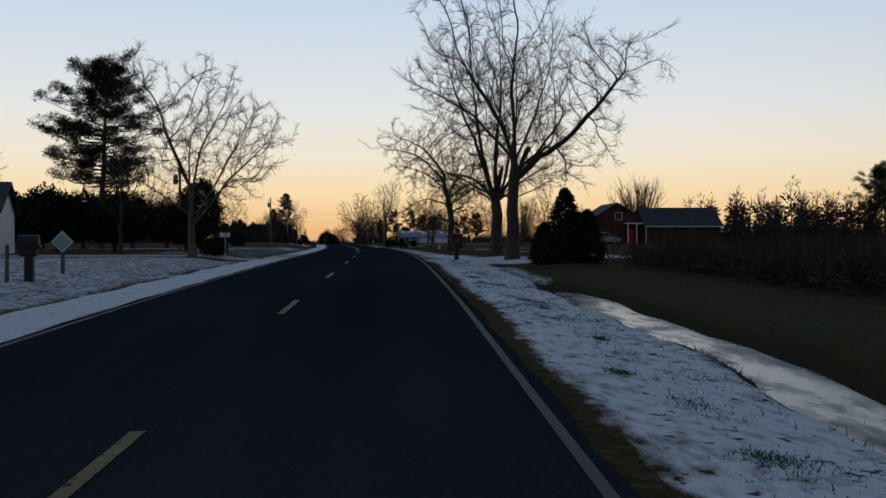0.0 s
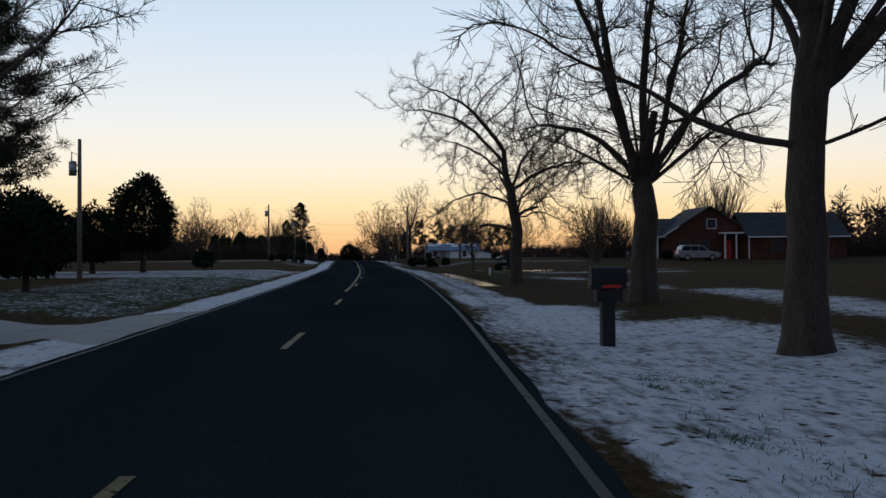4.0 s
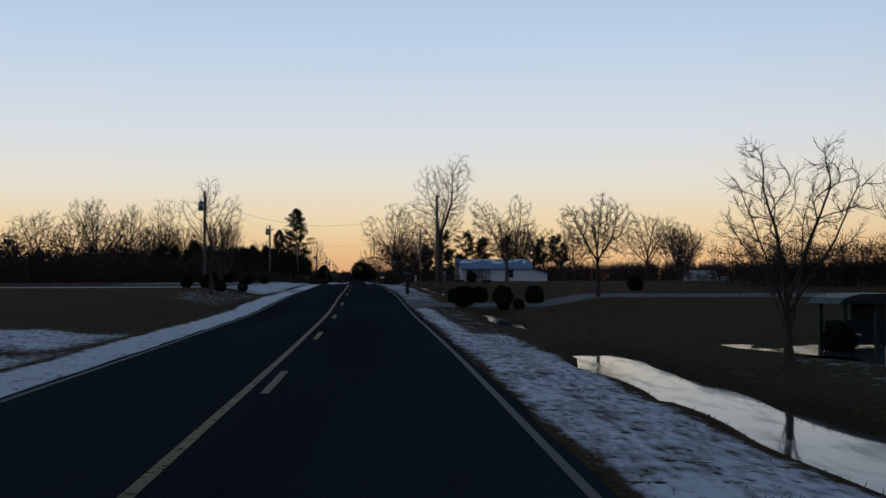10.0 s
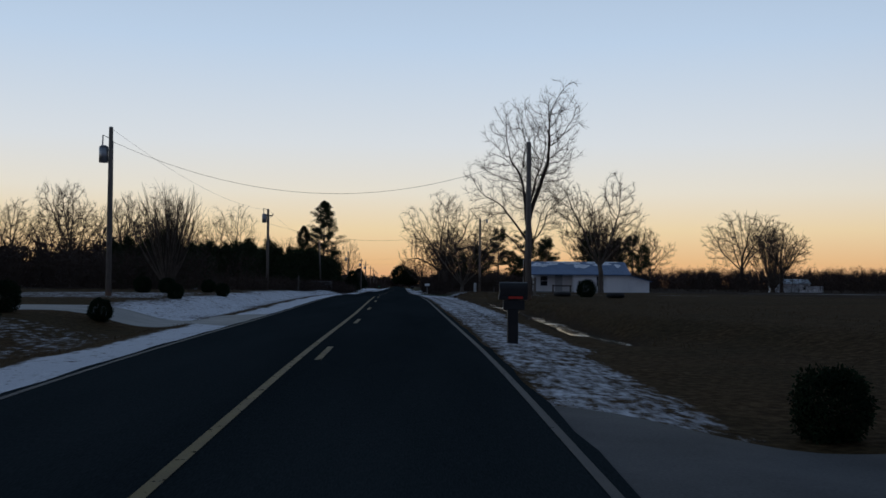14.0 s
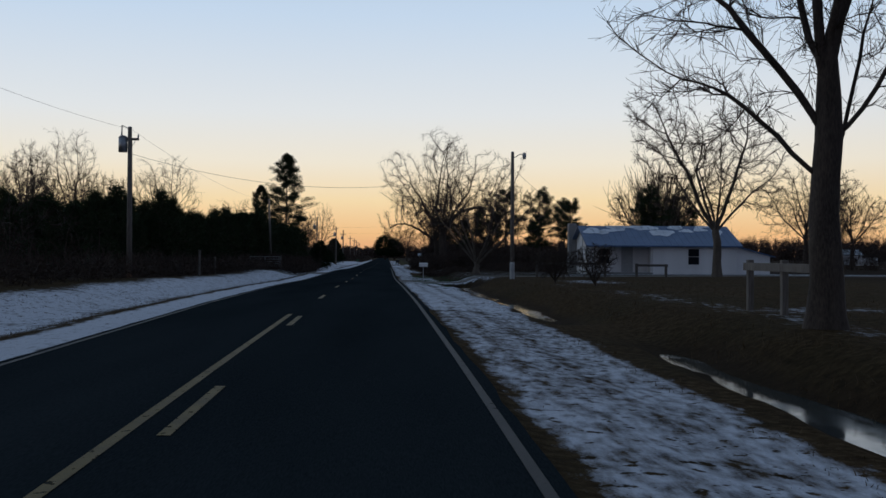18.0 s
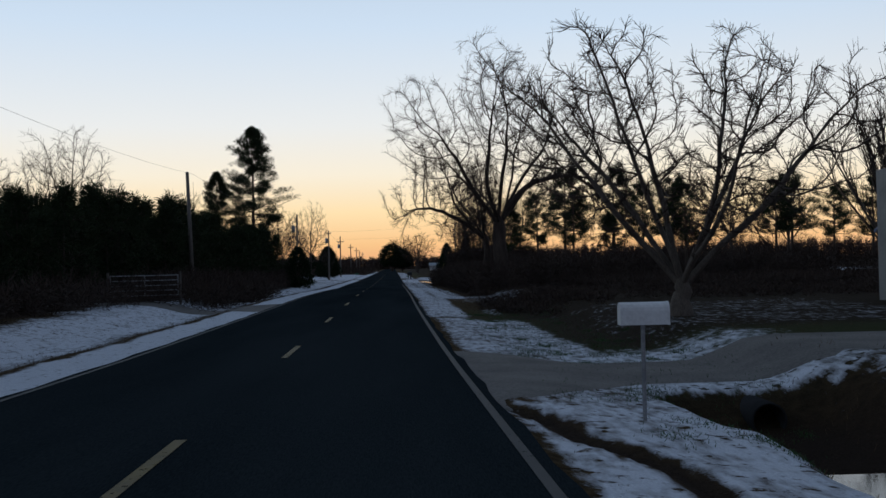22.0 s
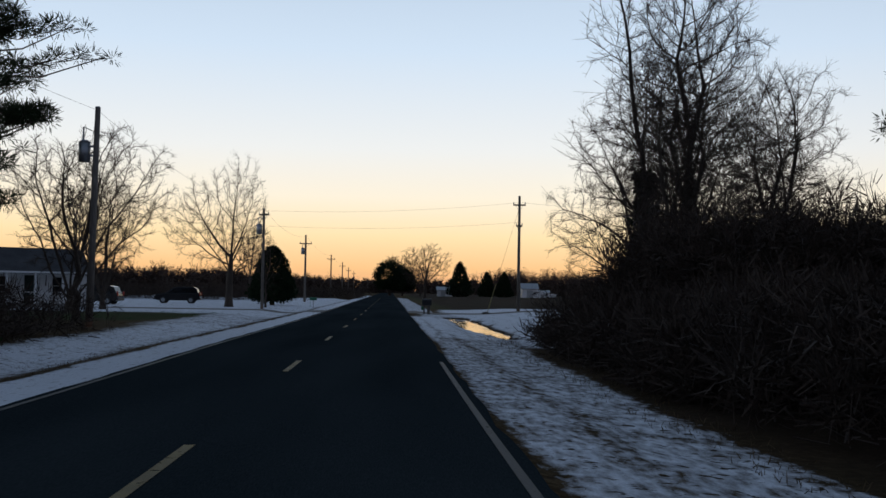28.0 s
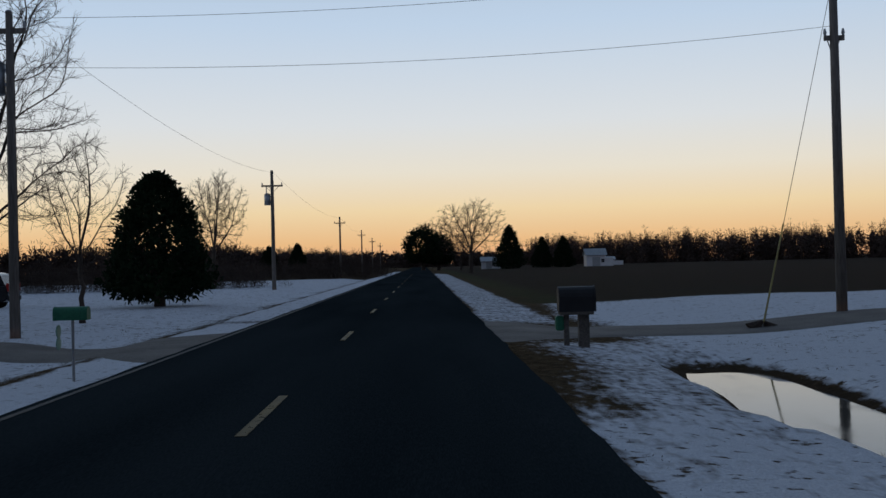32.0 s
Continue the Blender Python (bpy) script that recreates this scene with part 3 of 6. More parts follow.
def drive(k, mat, label, lift=0.025):
    """A driveway that leaves the road square, widening at its mouth."""
    side, y0, y1, length, flare = DRIVES[k]
    rows, us, across = [], np.r_[np.arange(3.05, 8.1, 0.25), np.arange(8.5, length + 0.1, 0.5)], np.linspace(-1, 1, 11)
    mid = (y0 + y1) / 2
    for u in us:
        w = (y1 - y0) / 2 + flare * (1 - float(step(3.0, 5.5, u)))
        for s in across:
            y = mid + s * (w + 0.22 * wave(u, mid + s * 7, 1.1))
            x = XC(y) + side * u
            edge = 0.05 if abs(s) > 0.99 else 0.0
            rows.append((x, y, gz(x, y) + lift - edge - (0.02 if u < 3.2 else 0)))
    n = len(across)
    faces = [(i * n + j, i * n + j + 1, i * n + j + n + 1, i * n + j + n)[:: 1 if side > 0 else -1] for i in range(len(us) - 1) for j in range(n - 1)]
    return tagged(link("driveway", rows, faces, mat, smooth=True), label, "driveway", "driveways", "structure")


drive(0, CONCRETE, "grey concrete driveway between snowy verges")
drive(1, PAVED, "grey paved driveway between trimmed round shrubs")
drive(2, CONCRETE, "pale concrete driveway through a snowy bank")
drive(3, GRAVEL, "packed gravel drive with ice in its ruts")
drive(4, GRAVEL, "farm track to a metal gate")
drive(5, GRAVEL, "grey drive swept clear of snow")
drive(6, GRAVEL, "grey farm drive across snow")



# ---- trees and shrubs ----
REFS = (np.array([[0.31, 0.95, 0.05]]), np.array([[0.05, 0.1, 1.0]]))
TURNS = {n: (np.cos(np.arange(n) * math.tau / n)[None, :, None], np.sin(np.arange(n) * math.tau / n)[None, :, None]) for n in range(3, 13)}


def across(a, b):
    """The cross product, row by row."""
    out = np.empty_like(a)
    out[:, 0] = a[:, 1] * b[:, 2] - a[:, 2] * b[:, 1]
    out[:, 1] = a[:, 2] * b[:, 0] - a[:, 0] * b[:, 2]
    out[:, 2] = a[:, 0] * b[:, 1] - a[:, 1] * b[:, 0]
    return out


class Tubes:
    """Gathers tapered tubes and flat leaves into one mesh."""

    def __init__(self):
        self.v, self.f, self.count = [], [], 0

    def tube(self, pts, radii, sides):
        p = np.asarray(pts, float)
        d = np.empty_like(p)
        d[1:-1], d[0], d[-1] = p[2:] - p[:-2], p[1] - p[0], p[-1] - p[-2]
        d /= np.sqrt((d * d).sum(1))[:, None] + 1e-9
        a = across(d, REFS[0] if abs(d[0, 2]) > 0.6 else REFS[1])
        a /= np.sqrt((a * a).sum(1))[:, None] + 1e-9
        b = across(d, a)
        c, s = TURNS[sides]
        ring = p[:, None] + np.asarray(radii)[:, None, None] * (c * a[:, None] + s * b[:, None])
        n = len(p)
        k = self.count + np.arange(n - 1)[:, None] * sides + np.arange(sides)[None]
        j = self.count + np.arange(n - 1)[:, None] * sides + (np.arange(sides)[None] + 1) % sides
        self.v.append(ring.reshape(-1, 3))
        self.f.append(np.stack([k, j, j + sides, k + sides], -1).reshape(-1, 4))
        self.count += n * sides

    def sticks(self, a, b, r0, r1):
        """Many straight three-sided twigs at once, from the rows of a to those of b."""
        d = b - a
        d /= np.linalg.norm(d, axis=1, keepdims=True) + 1e-9
        s = across(d, np.where(np.abs(d[:, 2:]) > 0.7, REFS[0], REFS[1]))
        s /= np.linalg.norm(s, axis=1, keepdims=True) + 1e-9
        t = across(d, s)
        c, w = TURNS[3]
        turn = c * s[:, None] + w * t[:, None]
        v = np.concatenate([a[:, None] + turn * r0, b[:, None] + turn * r1], 1)
        k = self.count + np.arange(len(a))[:, None, None] * 6
        f = np.array([[0, 1, 4, 3], [1, 2, 5, 4], [2, 0, 3, 5]])[None]
        self.v.append(v.reshape(-1, 3))
        self.f.append((k + f).reshape(-1, 4))
        self.count += len(a) * 6

    def quads(self, corners):
        """corners: an array of n x 4 x 3."""
        n = len(corners)
        self.v.append(corners.reshape(-1, 3))
        self.f.append(self.count + np.arange(n * 4).reshape(-1, 4))
        self.count += n * 4

    def link(self, name, mat, parent=None, label="", smooth=True):
        return link(name, np.concatenate(self.v), np.concatenate(self.f), mat, parent, smooth, label)


def unit(v):
    return v / (math.sqrt(float(v @ v)) + 1e-9)


def grow(rng, points, parents, targets, stride, sway, lift):
    """Lets a skeleton reach for the targets: each new joint heads for the targets nearest to it. Returns joints and parents."""
    p, parent, kids = [np.array(q) for q in points], list(parents), [0] * len(points)
    for k in parents:
        if k >= 0:
            kids[k] += 1
    heading = [unit(p[k] - p[j]) if j >= 0 else np.array([0, 0, 1.0]) for k, j in enumerate(parents)]
    d = np.linalg.norm(targets[:, None] - np.array(p)[None], axis=2)
    near, dist = d.argmin(1), d.min(1)
    alive = dist > stride * 1.4
    for _ in range(90):
        use = np.flatnonzero(alive & (dist < stride * 14))
        if not len(use):
            break
        fresh = []
        at, inv = np.unique(near[use], return_inverse=True)
        pull = np.zeros((len(at), 3))
        way = targets[use] - np.array([p[k] for k in near[use]])
        np.add.at(pull, inv, way / (np.linalg.norm(way, axis=1, keepdims=True) + 1e-9))
        jitter = rng.normal(0, sway, (len(at), 3))
        for n, k in enumerate(at):
            if kids[k] >= 3:
                alive[use[inv == n]] = False
                continue
            h = unit(unit(pull[n]) + heading[k] * 0.7 + jitter[n] + np.array([0, 0, lift]))
            fresh.append(p[k] + h * stride)
            p.append(fresh[-1])
            parent.append(int(k))
            kids.append(0)
            kids[k] += 1
            heading.append(h)
        if not fresh:
            break
        d = np.linalg.norm(targets[:, None] - np.array(fresh)[None], axis=2)
        j, m = d.argmin(1), d.min(1)
        closer = m < dist
        near[closer], dist[closer] = j[closer] + len(p) - len(fresh), m[closer]
        alive &= dist > stride * 1.4
    return np.array(p), parent


def bare_tree(seed, height, radius, fork, leaders, last=4, gnarl=0.13, lift=0.05, density=1.0, bark=None, name="bare_tree", label="", group="", least=0.0075, droop=0.0, broad=0.34, arms=(), snags=(), twig=1.0):
    """leaders: azimuth in degrees, elevation, share of the height that each reaches, start of each as a share of the fork's height.
    arms: arching limbs, as height, azimuth, elevation at the start and at the end, length, number of hanging twigs.
    snags: broken limbs, as height, azimuth, elevation, length, radius."""
    rng = np.random.default_rng(seed)
    bark = bark or BARK
    trunk, thick, thin = Tubes(), Tubes(), Tubes()
    pts = [np.array([0, 0, -0.25]), np.array([0, 0, 0.25])]
    rad = [radius * 1.6, radius * 1.18]
    for k in range(1, 5):
        pts.append(np.array([rng.normal(0, 0.015) * k, rng.normal(0, 0.015) * k, 0.25 + (fork - 0.25) * k / 4]))
        rad.append(radius * (1.05 - 0.05 * k))
    top = pts[-1]
    trunk.tube(pts + [top + np.array([0, 0, radius * 0.7]), top + np.array([0, 0, radius * 1.5])], rad + [radius * 0.66, radius * 0.25], 12)
    # the limbs' first stretches, and the targets that the boughs reach for
    p, parent, aims = [top], [-1], []
    total = sum(r for _, _, r, _ in leaders)
    count = (1500 if last > 3 else 620) * density
    stem = []
    for az, el, reach, start in sorted(leaders, key=lambda row: -row[1]):
        a, e = math.radians(az), math.radians(el)
        d = np.array([math.cos(a) * math.cos(e), math.sin(a) * math.cos(e), math.sin(e)])
        length = height * reach
        # a limb leaves the leading stem the lower, the flatter it grows
        k = 0
        if stem:
            k = stem[min(len(stem) - 1, int(rng.random() * (1.5 + 2.4 * max(0.0, el - 20) / 45)))]
        q, line = p[k], []
        for n in range(14):
            line.append(q)
            f = n / 13
            d = unit(d + rng.normal(0, gnarl * 0.6, 3) + np.array([0, 0, lift * 0.8 - droop * f]))
            q = q + d * length / 13
        for n, q in enumerate(line[1:7]):
            parent.append(k if n == 0 else len(p) - 1)
            p.append(q)
        if not stem and el > 79:
            stem = [0] + list(range(len(p) - 6, len(p)))
        m = int(count * reach / total)
        s = rng.uniform(0.30, 1.0, m)
        core = np.stack([np.interp(s, np.linspace(0, 1, 14), [q[c] for q in line]) for c in range(3)], 1)
        off = rng.normal(0, 1, (m, 3))
        off *= (rng.random((m, 1)) ** 0.4) / np.linalg.norm(off, axis=1, keepdims=True)
        aims.append(core + off * (broad * length * np.sqrt(np.clip(1 - ((s - 0.62) / 0.46) ** 2, 0.05, 1)))[:, None])
    for z0, az, e0, e1, length, hanging in arms:
        a, q = math.radians(az), min(stem or [0], key=lambda c: abs(p[c][2] - z0))
        k, at, line = q, p[q], []
        for n in range(14):
            e = math.radians(e0 + (e1 - e0) * (n / 13) ** 1.3)
            w = a + rng.normal(0, gnarl * 1.2)
            at = at + np.array([math.cos(w) * math.cos(e), math.sin(w) * math.cos(e), math.sin(e + rng.normal(0, gnarl))]) * length / 14
            parent.append(k)
            p.append(at)
            k = len(p) - 1
            line.append(k)
        for c in rng.integers(4, 13, hanging):
            k, at = line[c], p[line[c]]
            d = np.array([math.cos(a) * 0.5, math.sin(a) * 0.5, -0.6]) + rng.normal(0, 0.25, 3)
            for n in range(int(rng.integers(4, 10))):
                d = unit(d + rng.normal(0, 0.28, 3) + np.array([0, 0, -0.10]))
                at = at + unit(d) * 0.23
                parent.append(k)
                p.append(at)
                k = len(p) - 1
        m = int(170 * length / 4)
        c = np.array([p[line[j]] for j in rng.integers(3, 14, m)])
        off = rng.normal(0, 1, (m, 3)) * (0.13 * length) + np.array([0, 0, 0.05 * length])
        aims.append(c + off)
    for z0, az, el, length, r0 in snags:
        a, e = math.radians(az), math.radians(el)
        out = np.array([math.cos(a) * math.cos(e), math.sin(a) * math.cos(e), math.sin(e)])
        foot = np.array([0, 0, z0])
        path = [foot + out * length * f + np.array([0, 0, 0.14 * length * math.sin(f * 2.6) + rng.normal(0, 0.012)]) for f in (0, 0.2, 0.4, 0.6, 0.8, 1.0)]
        thick.tube(path, [r0 * 1.3, r0 * 1.05, r0 * 0.95, r0 * 0.85, r0 * 0.8, r0 * 0.66], 8)
        thick.tube([path[3], path[3] + out * 0.22 - np.array([0, 0, 0.16])], [r0 * 0.5, r0 * 0.3], 6)
    aims = np.concatenate(aims)
    aims = aims[aims[:, 2] > fork * 0.45]
    stride = 0.025 * height if last > 3 else 0.036 * height
    p, parent = grow(rng, p, parent, aims, stride, gnarl * 0.9, lift)
    n = len(p)
    kids = [[] for _ in range(n)]
    for k in range(1, n):
        kids[parent[k]].append(k)
    tips = sum(1 for k in kids if not k)
    power = min(3.0, max(1.7, math.log(max(tips, 4)) / math.log(radius * 0.9 / least)))
    r = np.full(n, least ** power)
    for k in range(n - 1, 0, -1):
        if not kids[k]:
            r[k] = least ** power
        if r[parent[k]] <= least ** power and kids[parent[k]] and kids[parent[k]][-1] == k:
            r[parent[k]] = 0.0
        r[parent[k]] += r[k]
    r = np.minimum(r ** (1 / power), radius * 0.86)
    done = set()
    for k in range(1, n):
        if k in done:
            continue
        chain = [parent[k], k]
        while kids[chain[-1]]:
            chain.append(max(kids[chain[-1]], key=lambda c: r[c]))
        done.update(chain[1:])
        rr = r[chain].copy()
        rr[0] = min(rr[0], rr[1] * 1.25)
        big = rr[0]
        (thick if big > 3.2 * least else thin).tube(p[chain], rr, 9 if big > 0.12 else (6 if big > 0.05 else (4 if big > 2.2 * least else 3)))
    # twigs on the thin joints
    slim = np.flatnonzero((r < 2.6 * least) & (np.arange(n) > 0))
    each = 4 if last > 3 else 3
    k = np.repeat(slim, each)
    h = p[k] - p[np.array(parent)[k]]
    h /= np.linalg.norm(h, axis=1, keepdims=True) + 1e-9
    w = h * 0.95 + rng.normal(0, 0.50, h.shape) + (0, 0, 0.12 + lift)
    w /= np.linalg.norm(w, axis=1, keepdims=True) + 1e-9
    a = p[k] - h * stride * rng.random((len(k), 1))
    b = a + w * stride * twig * rng.uniform(0.7, 2.2, (len(k), 1))
    thin.sticks(a, b, least * 0.8, least * 0.42)
    w2 = w + rng.normal(0, 0.6, w.shape)
    w2 /= np.linalg.norm(w2, axis=1, keepdims=True) + 1e-9
    c = a + (b - a) * rng.uniform(0.3, 0.8, (len(k), 1))
    thin.sticks(c, c + w2 * stride * rng.uniform(0.4, 0.9, (len(k), 1)), least * 0.6, least * 0.38)
    if twig < 1:
        # crooked ends
        w3 = w + rng.normal(0, 0.5, w.shape) + np.array([0, 0, 0.25])
        w3 /= np.linalg.norm(w3, axis=1, keepdims=True) + 1e-9
        thin.sticks(b, b + w3 * stride * twig * rng.uniform(0.4, 1.1, (len(k), 1)), least * 0.44, least * 0.36)
    ob = base(name, 0, 0, 0, 0, label, "tree", group)
    trunk.link("trunk", bark, ob)
    if thick.v:
        tagged(thick.link("limb_frame", bark, ob), kind="stuff")
    tagged(thin.link("twig_crown", TWIG, ob), kind="stuff")
    return ob


def fan_tree(seed, height, stems, label, group):
    """Straight stems that fan out from one short base, each with upright twigs."""
    rng = np.random.default_rng(seed)
    trunk, thick, thin = Tubes(), Tubes(), Tubes()
    trunk.tube([(0, 0, -0.2), (0, 0, 0.2), (0.02, 0, 0.55)], [0.34, 0.26, 0.22], 10)
    for k in range(stems):
        a, e = rng.random() * math.tau, math.radians(50 + 38 * rng.random() ** 0.8)
        d = np.array([math.cos(a) * math.cos(e), math.sin(a) * math.cos(e), math.sin(e)])
        q, line = np.array([math.cos(a) * 0.12, math.sin(a) * 0.12, 0.4]), []
        length = height * (0.55 + 0.42 * math.sin(e)) * rng.uniform(0.82, 1.0)
        for n in range(8):
            line.append(q)
            d = unit(d + rng.normal(0, 0.035, 3) + np.array([0, 0, 0.07]))
            q = q + d * length / 8
        thick.tube(line, np.linspace(0.062, 0.013, 8), 5)
        for f in rng.uniform(0.25, 1.0, 17):
            c = f * 6.99
            p = line[int(c)] + (line[int(c) + 1] - line[int(c)]) * (c % 1)
            w = unit(line[-1] - line[0] + rng.normal(0, 0.35, 3) * length + np.array([0, 0, 0.5 * length]))
            m = p + w * length * rng.uniform(0.08, 0.18)
            t = m + unit(w + rng.normal(0, 0.22, 3) + np.array([0, 0, 0.25])) * length * rng.uniform(0.04, 0.12)
            thin.tube([p, m, t], [0.017, 0.012, 0.008], 3)
    ob = base("bare_tree", 0, 0, 0, 0, label, "tree", group)
    trunk.link("trunk", PALE_BARK, ob)
    tagged(thick.link("limb_frame", PALE_BARK, ob), kind="stuff")
    tagged(thin.link("twig_crown", TWIG, ob), kind="stuff")
    return ob


def put(ob, x, y, turn=0.0, size=1.0, sink=0.0):
    ob.matrix_basis = pose(x, y, gz(x, y) - sink, 0, 0, turn) @ Matrix.Diagonal((size, size, size, 1))
    return ob


def again(ob, x, y, turn=0.0, size=1.0, wide=1.0):
    c = copy_thing(ob, Matrix())
    c.matrix_basis = pose(x, y, gz(x, y) - 0.05, 0, 0, turn) @ Matrix.Diagonal((size * wide, size * wide, size, 1))
    return c


def sprays(rng, tubes, centres, radius, each, length, width, up=0.3, flat=1.0):
    """Small narrow leaves or needle sprays round each of the centres."""
    c = np.repeat(np.asarray(centres, float), each, axis=0)
    n = len(c)
    d = rng.normal(0, 1, (n, 3)) + np.array([0, 0, up])
    d /= np.linalg.norm(d, axis=1, keepdims=True)
    o = c + d * (1, 1, flat) * radius * rng.random((n, 1)) ** 0.5
    s = np.cross(d, rng.normal(0, 1, (n, 3)))
    s /= np.linalg.norm(s, axis=1, keepdims=True) + 1e-9
    le, wi = length * rng.uniform(0.6, 1.3, (n, 1)), width * rng.uniform(0.6, 1.3, (n, 1))
    tubes.quads(np.stack([o - s * wi, o + s * wi, o + d * le + s * wi * 0.5, o + d * le - s * wi * 0.5], 1))


def pine_tree(seed, height, radius, bare, reach, limbs_n=90, shape="round", each=26, label="", name="pine_tree", size=0.55, pads=5):
    """A tall pine: a straight trunk, bare below, with level limbs that carry flat pads of needle tufts."""
    rng = np.random.default_rng(seed)
    trunk, limbs, needles = Tubes(), Tubes(), Tubes()
    zs = np.linspace(-0.3, height, 12)
    bend = np.cumsum(rng.normal(0, 0.006 * height, (12, 2)), axis=0) * (zs / height)[:, None]
    trunk.tube(np.c_[bend, zs], radius * np.linspace(1.15, 0.12, 12), 8)
    tufts = []
    lean = rng.random(2) * math.tau
    for k in range(limbs_n):
        f = (k + rng.random()) / limbs_n
        z = height * (bare + (0.975 - bare) * f)
        a = rng.random() * math.tau
        # the crown bulges unevenly round the trunk
        uneven = 1 + 0.20 * math.sin(a * 2 + lean[0] + f * 5) + 0.16 * math.sin(a * 3 + lean[1] - f * 11)
        if shape == "cone":
            w = reach * (1 - f ** 2.1) ** 0.8 * min(1.0, 0.55 + 1.6 * f) * rng.uniform(0.6, 1.08) * uneven
        else:
            w = reach * math.sin(math.pi * min(0.97, 0.30 + 0.60 * f)) ** 0.75 * rng.uniform(0.45, 1.12) * uneven
        x0, y0 = np.interp(z, zs, bend[:, 0]), np.interp(z, zs, bend[:, 1])
        el = rng.uniform(-0.12, 0.22) + (0.30 * f if shape == "cone" else 0.5 * f * f)
        d = np.array([math.cos(a) * math.cos(el), math.sin(a) * math.cos(el), math.sin(el)])
        side = np.array([-math.sin(a), math.cos(a), 0])
        p0 = np.array([x0, y0, z])
        mid, end = p0 + d * w * 0.55 + np.array([0, 0, -0.05 * w]), p0 + d * w + np.array([0, 0, 0.08 * w])
        limbs.tube([p0, mid, end], [radius * 0.24 * (1.1 - 0.8 * f), radius * 0.15 * (1.1 - 0.8 * f), 0.02], 4)
        for _ in range(pads):
            s = rng.uniform(0.5, 1.06)
            q = p0 * (1 - s) + end * s + side * rng.normal(0, 0.15 * w * s) + np.array([0, 0, rng.normal(0.12, 0.12)])
            limbs.tube([p0 * (1 - s * 0.8) + end * s * 0.8, q], [0.022, 0.012], 3)
            tufts.append(q)
    sprays(rng, needles, tufts, size * 0.66, int(each * 1.6), size * 0.46, 0.036 * size, flat=0.7)
    ob = base(name, 0, 0, 0, 0, label, "tree")
    trunk.link("trunk", BARK, ob)
    tagged(limbs.link("limb_frame", BARK, ob), kind="stuff")
    tagged(needles.link("crown", NEEDLE, ob, smooth=False), kind="stuff")
    return ob


def leafy_shrub(seed, rx, rz, leaves=2600, kind="ball", stem=0.25, label="", category="shrub", name="shrub", group="", leaf=0.10, mat=None, full=0.75):
    """An evergreen shrub or small tree whose crown is a loose shell of leaves."""
    rng = np.random.default_rng(seed)
    crown, wood = Tubes(), Tubes()
    n = leaves // 5
    d = rng.normal(0, 1, (n, 3))
    d /= np.linalg.norm(d, axis=1, keepdims=True)
    lump = 1 + 0.10 * np.sin(d[:, 0] * 5 + seed) + 0.08 * np.sin(d[:, 1] * 7 + d[:, 2] * 4 + seed * 2)
    r = rng.uniform(0.55, 1.0, n) ** 0.5 * lump
    c = d * r[:, None]
    if kind == "cone":
        h = rng.random(n) ** 1.25
        a = rng.random(n) * math.tau
        w = (1 - h) ** full * (rng.uniform(0.5, 1.0, n) ** 0.5) * (1 + 0.13 * np.sin(a * 4 + h * 9 + seed)) * np.minimum(1, 0.55 + h * 4)
        c = np.c_[np.cos(a) * w, np.sin(a) * w, h * 2 - 1]
    if kind == "dome":
        c[:, 2] = np.where(c[:, 2] < -0.55, -0.55, c[:, 2])
    pts = c * (rx, rx, rz) + (0, 0, rz + stem)
    sprays(rng, crown, pts, leaf * 1.6, 5, leaf * 1.3, leaf * 0.42)
    wood.tube([(0, 0, -0.2), (0.02, 0, stem + 0.3 * rz), (0, 0.02, stem + rz * 1.3)], [0.10 * rx + 0.03, 0.07 * rx + 0.02, 0.02], 7)
    for k in range(7):
        a = rng.random() * math.tau
        wood.tube([(0, 0, stem + 0.2 * rz), (math.cos(a) * rx * 0.3, math.sin(a) * rx * 0.3, stem + rz * 0.7), (math.cos(a) * rx * 0.7, math.sin(a) * rx * 0.7, stem + rz * 1.1)], [0.04, 0.03, 0.012], 4)
    ob = base(name, 0, 0, 0, 0, label, category, group)
    wood.link("stem", BARK, ob)
    tagged(crown.link("crown", mat or LEAF, ob, smooth=False), kind="stuff")
    return ob


